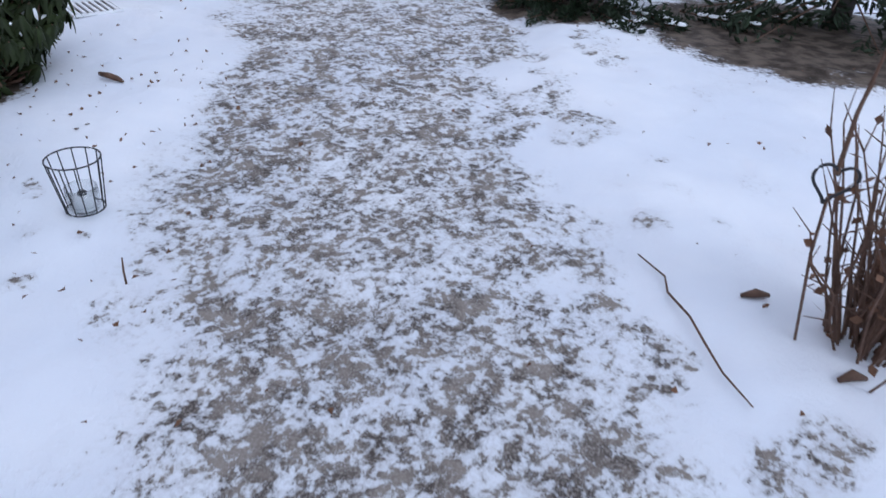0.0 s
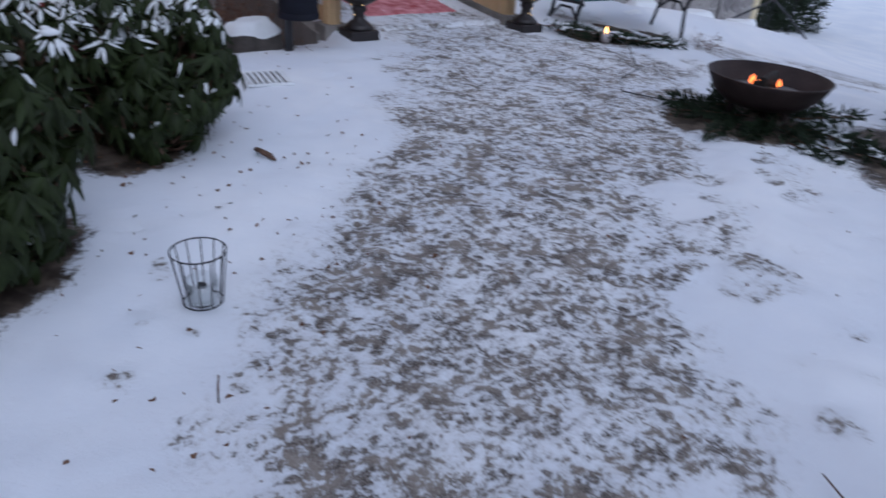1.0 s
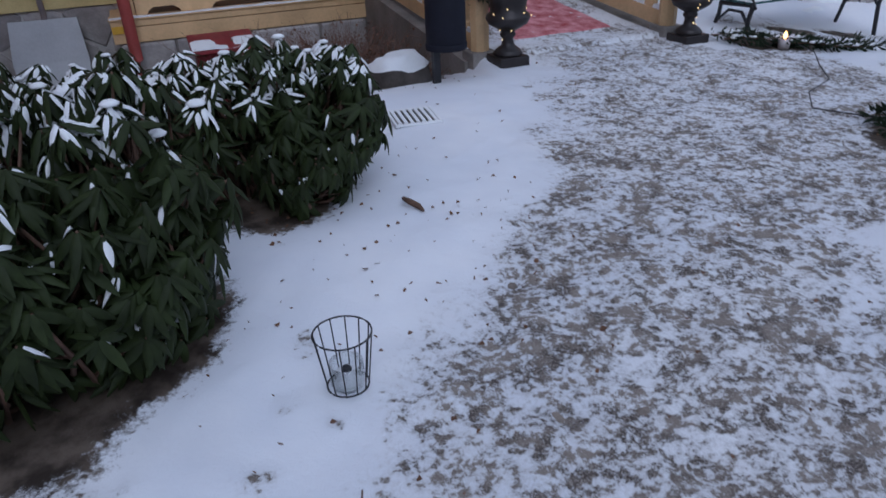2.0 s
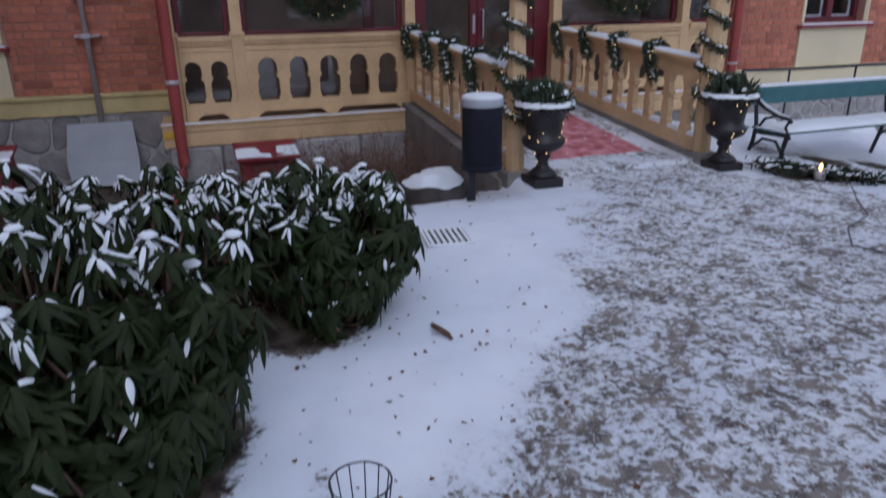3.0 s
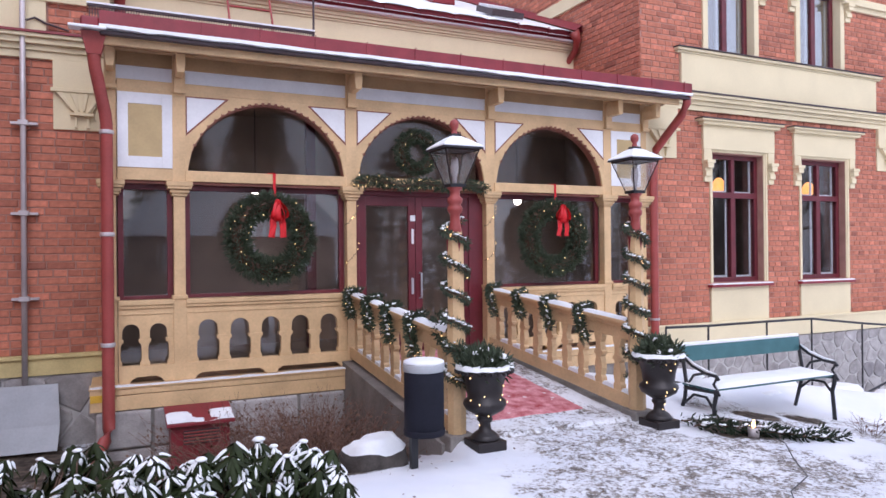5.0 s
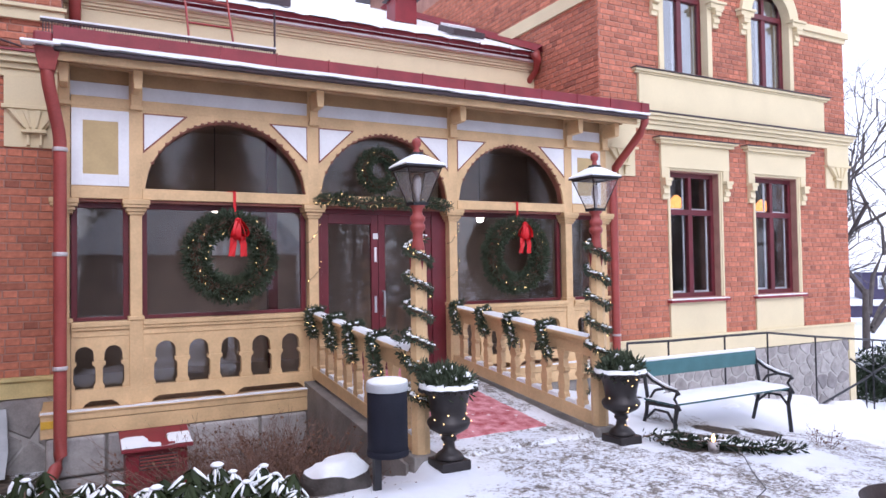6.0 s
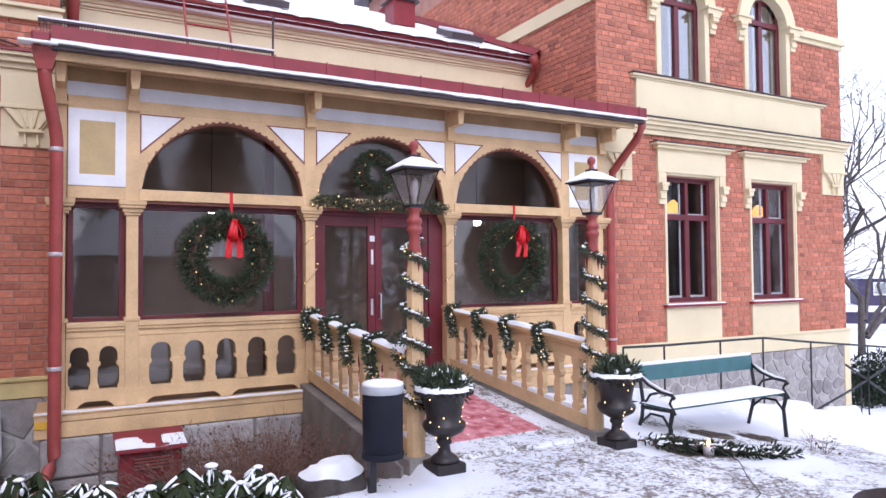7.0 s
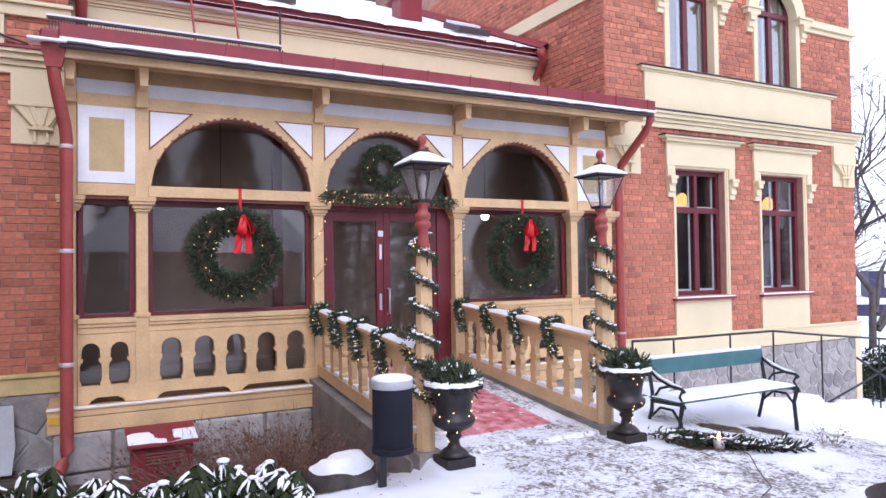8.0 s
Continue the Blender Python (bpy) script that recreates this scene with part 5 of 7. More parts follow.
garland([(2.58, -0.05, 2.33), (2.85, -0.06, 2.36), (3.15, -0.07, 2.31), (3.45, -0.07, 2.35), (3.75, -0.07, 2.31), (4.05, -0.06, 2.35), (4.3, -0.05, 2.3)], 0.06, 26, 5, "fir garland with lights along the door transom", lights=26)
garland([(2.68, 0.1, 3.02), (2.64, 0.02, 2.5), (2.58, -0.05, 2.36)], 0.008, 4, 6, "thin string of lights", lights=3, size=0.015)
for k, x in enumerate((2.53, 4.375)):
    garland([(x + 0.09, 0.03, 2.1), (x + 0.05, -0.02, 1.98), (x - 0.05, -0.02, 1.86), (x - 0.09, 0.03, 1.84)], 0.006, 2, 80 + k, "thin string of lights wound round a porch post", lights=4, size=0.014)
    garland([(x + 0.09, 0.03, 1.66), (x + 0.05, -0.02, 1.52), (x - 0.05, -0.02, 1.42), (x - 0.09, 0.03, 1.4)], 0.006, 2, 90 + k, "thin string of lights wound round a porch post", lights=4, size=0.014)
    for i, f in enumerate((0.02, 0.27, 0.5, 0.74)):
        y = -0.05 - 2.55 * f
        z = 1.06 - 0.18 * f
        side = x - 0.1
        garland([(x + 0.05, y, z + 0.02), (side, y - 0.02, z), (side - 0.01, y - 0.08, z - 0.14), (side, y - 0.16, z - 0.25 - 0.03 * ((i * 5 + k * 3) % 4))], 0.036, 20, 30 + 7 * k + i, "fir garland hanging from the ramp railing", True, 5)
garland([(2.56, -2.3, 0.93), (2.5, -2.55, 0.82), (2.5, -2.85, 0.74), (2.55, -2.95, 0.66)], 0.055, 24, 44, "fir garland reaching down to the urn", True, 4)


# ---- lamp posts ----
def lamp_post(x, seed):
    y, z0 = -2.72, -0.02 if x < 3 else -0.06
    t = thing("lamp_post", "yellow wooden lamp post wound with garland, red collar, snowy lantern", "lamp post", (x, y, 0), "lamp posts")
    part("foot", Shape().box(-0.11, 0.11, -0.11, 0.11, z0 - 0.2, 0.06), CONCRETE, t, "stone foot", bevel=0.012)
    oct_post = Shape().lathe([(0.078, 0.06), (0.078, 0.95), (0.07, 1.0), (0.07, 1.62), (0.06, 1.66), (0.045, 1.72)], 8)
    part("post", oct_post, WOOD, t)
    for k in range(4):
        part("painted_point", Shape().prism([(-0.02, 1.66), (0.0, 1.52), (0.02, 1.66)], -0.074, -0.068).turned(pose(0, 0, 0, 0, 0, k * 90)), REDMETAL, t, "red painted point")
    part("collar", Shape().lathe([(0.05, 1.64), (0.055, 1.7), (0.042, 1.76), (0.04, 1.82), (0.062, 1.85), (0.062, 1.88), (0.046, 1.9), (0.062, 1.92), (0.062, 1.95), (0.04, 1.97), (0.04, 2.01), (0.062, 2.03), (0.062, 2.045)], 16), PIPE, t, "red turned collar", True)
    lan = part("lantern_base", Shape().lathe([(0.064, 2.04), (0.068, 2.065)], square=True), IRON, t)
    lo, hi, zl, zh = 0.062, 0.148, 2.065, 2.335
    corners = [(-1, -1), (1, -1), (1, 1), (-1, 1)]
    for sx, sy in corners:
        part("bar", Shape().tube([(sx * lo, sy * lo, zl), (sx * hi, sy * hi, zh)], 0.0065, 4), RUST, lan)
    for (ax, ay), (bx, by) in zip(corners, corners[1:] + corners[:1]):
        q = Shape().add([(ax * lo, ay * lo, zl), (bx * lo, by * lo, zl), (bx * hi, by * hi, zh), (ax * hi, ay * hi, zh)], [(0, 1, 2, 3)])
        p = part("pane", q, GLASS_CLEAR, lan)
        p.visible_shadow = False
        part("rim", Shape().tube([(ax * hi, ay * hi, zh), (bx * hi, by * hi, zh)], 0.008, 4), RUST, lan)
    part("lamp_socket", Shape().lathe([(0.018, 2.065), (0.018, 2.13), (0.03, 2.16), (0.034, 2.2), (0.03, 2.26), (0.01, 2.29)], 12), ZINC, lan, "pale bulb on a socket", True)
    part("roof", Shape().lathe([(0.176, 2.34), (0.172, 2.352), (0.085, 2.41), (0.05, 2.43), (0.038, 2.47)], square=True), IRON, lan)
    part("snow_cap", Shape().lathe([(0.177, 2.353), (0.174, 2.366), (0.112, 2.408), (0.07, 2.437), (0.038, 2.452)], square=True), SNOW, lan, "snow on the lantern roof", bevel=0.012)
    part("finial", Shape().lathe([(0.033, 2.445), (0.024, 2.485), (0.018, 2.505), (0.034, 2.525), (0.039, 2.55), (0.032, 2.575), (0.01, 2.59)], 16), PIPE, lan, "red ball finial", True)
    pts, n = [], 64
    for i in range(n + 1):
        f = i / n
        a = seed + f * 2 * math.pi * 6.2
        r = 0.105 if 0.0 < f < 0.95 else 0.09
        pts.append((x + r * math.cos(a), y + r * math.sin(a), 1.78 - 1.42 * f))
    garland(pts[::2], 0.026, 9, 60 + int(seed * 10), "fir garland wound round the lamp post", True, 18, 0.04)


lamp_post(2.535, 0.4)
lamp_post(4.385, 1.0)

# ---- urns, bin, box, bench ----
def urn(x, y, z, seed):
    rng = random.Random(seed)
    t = thing("urn", "dark cast iron urn with fir greens, lights and a snowy rim", "urn", (x, y, z), "urns")
    part("plinth", Shape().box(-0.125, 0.125, -0.125, 0.125, -0.03, 0.045), URN, t, bevel=0.008)
    prof = [(0.11, 0.045), (0.115, 0.06), (0.09, 0.09), (0.05, 0.12), (0.042, 0.17), (0.06, 0.19), (0.062, 0.205), (0.05, 0.22), (0.09, 0.245), (0.15, 0.28), (0.17, 0.32),
            (0.165, 0.345), (0.135, 0.37), (0.145, 0.45), (0.165, 0.53), (0.2, 0.57), (0.225, 0.585), (0.228, 0.6), (0.2, 0.605), (0.17, 0.58), (0.02, 0.57)]
    part("bowl", Shape().lathe(prof, 28), URN, t, smooth=True)
    for i in range(28):
        a = 2 * math.pi * i / 28
        part("bead", Shape().lathe([(0.004, -0.02), (0.014, -0.01), (0.014, 0.004), (0.004, 0.012)], 6, (0.222 * math.cos(a), 0.222 * math.sin(a), 0.582)), URN, t)
    s = Shape()
    for j, (r, zz) in enumerate(((0.232, 0.597), (0.225, 0.622), (0.19, 0.628), (0.165, 0.606))):
        s.v += [(r * (1 + 0.03 * rng.uniform(-1, 1)) * math.cos(2 * math.pi * i / 30), r * math.sin(2 * math.pi * i / 30), zz + rng.uniform(-0.005, 0.006)) for i in range(30)]
    s.f = [(j * 30 + i, j * 30 + (i + 1) % 30, j * 30 + 30 + (i + 1) % 30, j * 30 + 30 + i) for j in range(3) for i in range(30)]
    part("snow_rim", s, SNOW, t, "ring of snow on the rim", True)
    centres = [(0.11 * math.cos(a) * r, 0.11 * math.sin(a) * r, 0.6 + 0.05 * (1 - r) + 0.03 * (i % 3)) for r in (0.3, 0.7, 1.0, 1.25) for i, a in enumerate(np.linspace(0, 6, 10))]
    tagged(part("greenery", sprig_cloud(rng, centres, 0.075, 1700, 0.062, (0, 0, 0.6)), NEEDLE, t), kind="stuff")
    s = Shape()
    for _ in range(22):
        c, r = rng.choice(centres), rng.uniform(0.014, 0.038)
        s.lathe([(r, 0), (r * 0.9, r * 0.5), (r * 0.3, r)], 6, (c[0] * 1.2, c[1] * 1.2, c[2] + 0.035))
    tagged(part("snow", s, SNOW, t), kind="stuff")
    for _ in range(11):
        a, zz = rng.uniform(3.2, 6.3), rng.uniform(0.1, 0.55)
        r = float(np.interp(zz, [p[1] for p in prof[:17]], [p[0] for p in prof[:17]])) + 0.008
        b = new("bulb", BULB_MESH)
        b.parent, b.location = t, (r * math.cos(a), r * math.sin(a), zz)
    return t


urn(2.64, -3.0, 0.02, 1)
urn(4.37, -3.02, -0.01, 2)

bin_ = thing("litter_bin", "blue-black round litter bin on a post with a snowy lid", "bin", (2.075, -3.12, -0.05))
part("post", Shape().box(-0.1, -0.05, 0.0, 0.05, -0.05, 0.3), IRON, bin_)
part("drum", Shape().lathe([(0.14, 0.26), (0.145, 0.265), (0.145, 0.71), (0.14, 0.72)], 32), BINBLUE, bin_, smooth=True)
part("foot_rim", Shape().lathe([(0.149, 0.25), (0.151, 0.255), (0.151, 0.29), (0.146, 0.295)], 32), BINBLUE, bin_, "lower rim", True)
part("lid_band", Shape().lathe([(0.15, 0.71), (0.152, 0.715), (0.152, 0.76), (0.148, 0.765)], 32), STEEL, bin_, "pale metal lid band", True)
part("snow_cap", Shape().lathe([(0.15, 0.765), (0.148, 0.78), (0.12, 0.792), (0.05, 0.797), (0.01, 0.797)], 32), SNOW, bin_, "snow on the lid", True)

box = thing("metal_cabinet", "dark red metal cabinet with louvres and snow on its lid", "cabinet", (0.75, -0.78, -0.57))
part("body", Shape().box(-0.26, 0.26, -0.16, 0.16, 0, 0.52), REDMETAL, box, bevel=0.006)
lid = part("lid", Shape().add([(-0.3, -0.24, 0.515), (0.3, -0.24, 0.515), (0.3, 0.2, 0.6), (-0.3, 0.2, 0.6), (-0.3, -0.24, 0.545), (0.3, -0.24, 0.545), (0.3, 0.2, 0.63), (-0.3, 0.2, 0.63)],
           [(3, 2, 1, 0), (4, 5, 6, 7), (0, 1, 5, 4), (1, 2, 6, 5), (2, 3, 7, 6), (3, 0, 4, 7)]), REDMETAL, box, bevel=0.004)
xs = np.linspace(-0.295, 0.295, 24)
s = Shape()
for j in range(9):
    for i, x in enumerate(xs):
        y = -0.238 + j * 0.036
        z = 0.5462 + (y + 0.24) * 0.193
        s.v.append((x, y, z + 0.012 * float(smooth01(value_noise(x + 3, y, 0.09, 5), 0.25, 0.6)) * (1 if j < 8 else 0) - 0.004))
s.f = [(j * 24 + i, j * 24 + i + 1, j * 24 + i + 25, j * 24 + i + 24) for j in range(8) for i in range(23)]
part("snow", s, SNOW, lid, "patchy snow", True)
louvre = part("louvre_panel", Shape().box(-0.15, 0.17, -0.166, -0.161, 0.33, 0.46), ROOFDARK, box)
for k in range(4):
    part("slat", Shape().box(-0.145, 0.165, -0.18, -0.166, 0.345 + k * 0.03, 0.357 + k * 0.03), PIPE, louvre)
box2 = copy_thing(box, pose(-1.86, -0.1, -0.55))

bench = thing("park_bench", "cast iron park bench with a blue-green backrest under snow", "bench", (5.98, -2.72, 0))
SLOPE = -0.06
for k, x in enumerate((-0.82, 0.86)):
    o = -0.16 if x < 0 else -0.26
    side = part("side_frame", Shape().tube([(x, -0.2, o - 0.06), (x, -0.17, 0.02), (x, -0.2, 0.14), (x, -0.19, 0.19)], [0.022, 0.02, 0.022, 0.024], 8), IRON, bench, smooth=True)
    part("rear_leg", Shape().tube([(x, 0.3, o - 0.06), (x, 0.2, 0.05), (x, 0.18, 0.2), (x, 0.24, 0.55)], 0.019, 8), IRON, side, smooth=True)
    part("seat_bar", Shape().tube([(x, -0.2, 0.17), (x, 0.2, 0.15)], 0.02, 8), IRON, side)
    part("armrest", Shape().tube([(x, 0.23, 0.46), (x, 0.1, 0.38), (x, -0.08, 0.33), (x, -0.2, 0.32), (x, -0.23, 0.29)], 0.018, 8), IRON, side, smooth=True)
    part("arm_scroll", Shape().tube([(x, -0.21, 0.31), (x, -0.17, 0.24), (x, -0.21, 0.19), (x, -0.24, 0.14)], 0.014, 8), IRON, side, smooth=True)
    part("brace", Shape().tube([(x, 0.15, 0.2), (x, 0.08, 0.29), (x, -0.06, 0.33)], 0.013, 8), IRON, side, smooth=True)
    part("lower_arch", Shape().tube([(x, -0.17, 0.0), (x, -0.08, 0.1), (x, 0.08, 0.1), (x, 0.2, 0.0)], 0.014, 8), IRON, side, smooth=True)
    part("foot", Shape().box(x - 0.04, x + 0.04, -0.26, -0.15, o - 0.09, o - 0.05), IRON, side, bevel=0.01)
    part("arm_snow", Shape().tube([(x, 0.2, 0.465), (x, 0.08, 0.4), (x, -0.08, 0.352), (x, -0.2, 0.342)], [0.008, 0.014, 0.014, 0.006], 8), SNOW, side, smooth=True)
for k in range(5):
    y = -0.19 + k * 0.085
    part("seat_slat", Shape().box(-0.84, 0.88, y, y + 0.065, 0.175, 0.2), GREENPAINT, bench, bevel=0.006)
xs, s = np.linspace(-0.85, 0.89, 40), Shape()
for j in range(9):
    for i, x in enumerate(xs):
        y = -0.205 + j * 0.053
        e = min(1, min(i, 39 - i, j * 2, (8 - j) * 2) / 2)
        s.v.append((x, y, 0.199 + 0.026 * e + 0.01 * e * float(value_noise(x, y, 0.2, 3))))
s.f = [(j * 40 + i, j * 40 + i + 1, j * 40 + i + 41, j * 40 + i + 40) for j in range(8) for i in range(39)]
part("seat_snow", s, SNOW, bench, "even snow on the seat", True)
part("backrest", Shape().box(-0.86, 0.84, 0.2, 0.235, 0.40, 0.555), GREENPAINT, bench, "blue-green backrest board", bevel=0.008)
part("back_snow", Shape().box(-0.855, 0.835, 0.197, 0.238, 0.555, 0.59), SNOW, bench, bevel=0.012)

# iron handrail along the slope
rail = thing("iron_railing", "thin black iron handrail along the stone footing", "railing")
tops = [(6.15, 0.56), (6.85, 0.545), (7.9, 0.545), (8.78, 0.54), (9.86, 0.42), (11.3, 0.28), (14.0, 0.0)]
part("top_rail", Shape().tube([(x, -1.2, z) for x, z in tops], 0.016, 8), IRON, rail)
for x, z in tops[:-1]:
    part("upright", Shape().tube([(x, -1.2, height(x, -1.2) - 0.1), (x, -1.2, z)], 0.013, 6), IRON, rail)
stair_rail = thing("stair_railing", "black iron stair handrail going down behind the corner", "railing")
part("top_rail", Shape().tube([(10.2, -0.9, -0.75), (11.4, -0.9, -0.45), (12.6, -0.9, -0.1)], 0.018, 8), IRON, stair_rail)
part("lower_rail", Shape().tube([(11.2, -0.9, -0.05), (12.3, -0.9, -0.6), (13.2, -0.9, -1.1)], 0.018, 8), IRON, stair_rail)
for x, z in ((10.7, -0.62), (11.6, -0.38), (12.5, -0.12)):
    part("upright", Shape().tube([(x, -0.9, -1.5), (x, -0.9, z)], 0.014, 6), IRON, stair_rail)

# conduit and sheet on the left wall
conduit = thing("conduit", "pale pipe fixed to the brick wall with brackets", "pipe")
part("pipe", Shape().tube([(-0.83, 0.68, 0.1), (-0.83, 0.68, 5.6)], 0.028, 10), ZINC, conduit, smooth=True)
for z in (1.05, 1.95, 2.9):
    part("bracket", Shape().box(-0.95, -0.7, 0.7, 0.79, z, z + 0.025).box(-0.875, -0.785, 0.64, 0.72, z - 0.01, z + 0.04), ZINC, conduit)
part("cable", Shape().tube([(-0.8, 0.7, 4.0), (-0.72, 0.74, 4.05), (-0.62, 0.74, 4.0), (-0.4, 0.76, 3.95)], 0.012, 6), ROOFDARK, conduit)
plate = thing("metal_sheet", "pale grey metal sheet leaning on the stone footing", "metal sheet", (-0.86, 0.52, -0.5), turn=-3)
part("sheet", Shape().add([(-0.34, -0.06, 0.0), (0.34, -0.06, 0.0), (0.33, 0.12, 0.66), (-0.32, 0.12, 0.66), (-0.37, 0.02, 0.25), (0.36, 0.02, 0.25),
                           (-0.34, -0.03, 0.0), (0.34, -0.03, 0.0), (0.33, 0.15, 0.66), (-0.32, 0.15, 0.66), (-0.37, 0.05, 0.25), (0.36, 0.05, 0.25)],
                          [(0, 1, 5, 4), (4, 5, 2, 3), (7, 6, 10, 11), (11, 10, 9, 8), (3, 2, 8, 9), (1, 0, 6, 7), (5, 1, 7, 11), (2, 5, 11, 8), (0, 4, 10, 6), (4, 3, 9, 10)]), STEEL, plate)

# snowy stone beside the bin
rng = random.Random(5)


def boulder(name, label, at, size, seed):
    t = thing(name, label, "stone", at)
    s = Shape()
    n, m = 22, 11
    for j in range(m + 1):
        for i in range(n):
            a, b = 2 * math.pi * i / n, -0.3 + (math.pi / 2 + 0.3) * j / m
            d = Vector((math.cos(a) * math.cos(b), math.sin(a) * math.cos(b), math.sin(b)))
            q = 1 + 0.35 * noise.noise(d * 1.4 + Vector((seed, 0, 0))) + 0.14 * noise.noise(d * 4 + Vector((0, seed, 0)))
            s.v.append((size[0] * q * d.x, size[1] * q * d.y, min(size[2] * q * d.z, size[2] * 0.84)))
    s.f = [(j * n + i, j * n + (i + 1) % n, j * n + n + (i + 1) % n, j * n + n + i) for j in range(m) for i in range(n)]
    part("rock", s, DARKROCK, t, smooth=True)
    q, k = Shape(), 5 * n
    q.v = [(x * 1.02, y * 1.02, z + 0.008 + 0.018 * min(1, (v // n) / 2)) for v, (x, y, z) in enumerate(s.v[k:])]
    q.f = [tuple(v - k for v in f) for f in s.f if min(f) >= k]
    part("snow_cap", q, SNOW, t, "snow on top", True)
    return t


boulder("garden_stone", "dark garden stone capped with snow", (1.82, -2.78, -0.12), (0.27, 0.18, 0.27), 3)
for x, y, w in ((5.75, -1.85, 0.3), (7.35, -1.8, 0.34), (8.3, -1.95, 0.4), (9.3, -2.0, 0.42)):
    boulder("edge_stone", "rounded edging stone buried in snow", (x, y, height(x, y) + 0.08), (w, 0.2, 0.24), x)
boulder("garden_stone", "snow-capped stone below the bench", (6.75, -2.1, -0.32), (0.28, 0.18, 0.22), 8)


# ---- bare twig shrubs ----
def twig_shrub(name, label, at, count, spread, tall, seed, thick=0.004, leaves=0, material=TWIG):
    r = random.Random(seed)
    t = thing(name, label, "shrub", at)
    s, d = Shape(), Shape()
    for _ in range(count):
        x, y = r.gauss(0, spread * 0.3), r.gauss(0, spread * 0.3)
        dx, dy, h = x * 1.6 + r.gauss(0, spread * 0.35), y * 1.6 + r.gauss(0, spread * 0.35), tall * r.uniform(0.5, 1.0)
        pts = [(x, y, -0.03)]
        for k in (0.3, 0.6, 0.85, 1.0):
            pts.append((x + dx * k + r.gauss(0, 0.012), y + dy * k + r.gauss(0, 0.012), h * k))
        s.tube(pts, [thick, thick * 0.9, thick * 0.75, thick * 0.5, thick * 0.25], 4)
        for _ in range(2):
            k = r.choice((1, 2, 3))
            p = Vector(pts[k])
            s.tube([p, p + Vector((r.gauss(0, 0.06), r.gauss(0, 0.06), r.uniform(0.04, 0.16) * tall))], [thick * 0.6, thick * 0.25], 4)
        for _ in range(leaves):
            p = Vector(pts[r.choice((1, 2, 3))]) + Vector((r.gauss(0, 0.02), r.gauss(0, 0.02), r.gauss(0, 0.03)))
            q = Vector((r.gauss(0, 1), r.gauss(0, 1), r.gauss(0, 1))).normalized() * 0.035
            w = q.cross(Vector((r.gauss(0, 1), r.gauss(0, 1), r.gauss(0, 1)))).normalized() * 0.012
            k = len(d.v)
            d.v += [tuple(p), tuple(p + q * 0.5 + w), tuple(p + q), tuple(p + q * 0.5 - w)]
            d.f.append((k, k + 1, k + 2, k + 3))
    tagged(part("branchwork", s, material, t), kind="stuff")
    if leaves:
        tagged(part("dead_leaves", d, DEADLEAF, t), kind="stuff")
    return t


twig_shrub("twig_shrub", "bare brown twig shrub with withered leaves in snow", (1.53, -8.34, 0), 95, 0.15, 0.68, 4, 0.0042, 2)
for k, (x, y, n) in enumerate(((1.2, -0.95, 120), (1.75, -1.1, 150), (2.05, -1.7, 130), (1.5, -1.75, 120), (0.95, -1.5, 90), (1.95, -0.6, 120))):
    twig_shrub("bare_shrub", "low bare brown shrub beside the ramp wall", (x, y, height(x, y)), n, 0.6, 0.62, 20 + k, 0.003, 2, DRYTWIG)
twig_shrub("twig_tuft", "small bare twig tuft in the snow", (6.29, -3.63, height(6.29, -3.63)), 14, 0.16, 0.2, 41, 0.003, 1)
heart = thing("heart_ornament", "dark wire heart hanging among bare twigs", "ornament", (1.385, -8.135, 0.485))
pts = []
for a in np.linspace(0, 2 * math.pi, 40):
    pts.append((0.0034 * 16 * math.sin(a) ** 3, 0, 0.0034 * (13 * math.cos(a) - 5 * math.cos(2 * a) - 2 * math.cos(3 * a) - math.cos(4 * a))))
part("wire", Shape().tube(pts, 0.004, 6).turned(pose(0, 0, 0, 0, 8, -50)), IRON, heart, smooth=True)
part("hanger", Shape().tube([(0, 0, -0.04), (0.01, -0.01, -0.2), (0.04, -0.05, -0.49)], 0.004, 6), TWIG, heart)
part("stem", Shape().tube([(0, 0, 0.02), (0.02, 0.01, 0.16), (0.05, 0.0, 0.4)], [0.006, 0.005, 0.003], 6), TWIG, heart)


def stick(points, r, label, name="stick"):
    t = tagged(new(name, Shape().tube(points, r, 6).mesh(name, TWIG, True)), label, "stick")
    return t


stick([(1.477, -7.68, 0.02), (1.42, -7.8, 0.025), (1.36, -7.84, 0.02), (1.29, -7.94, 0.028), (1.22, -8.02, 0.02), (1.14, -8.1, 0.026), (1.085, -8.2, 0.02)], [0.0022, 0.003, 0.0036, 0.0036, 0.0036, 0.003, 0.002], "long thin bent twig lying on the snow")
stick([(0.985, -5.14, 0.04), (0.995, -5.2, 0.045), (1.02, -5.24, 0.035), (1.025, -5.28, 0.03)], [0.01, 0.014, 0.013, 0.006], "short dark piece of bark on the snow")
stick([(1.50, -8.0, 0.02), (1.53, -8.03, 0.028), (1.56, -8.06, 0.02)], [0.006, 0.014, 0.006], "short piece of bark on the snow")
stick([(1.33, -8.32, 0.02), (1.36, -8.34, 0.03), (1.385, -8.37, 0.02)], [0.008, 0.016, 0.006], "small bark piece on the snow")
stick([(0.30, -6.72, 0.01), (0.305, -6.71, 0.05), (0.31, -6.71, 0.09)], [0.003, 0.003, 0.002], "upright plant stalk in the snow")

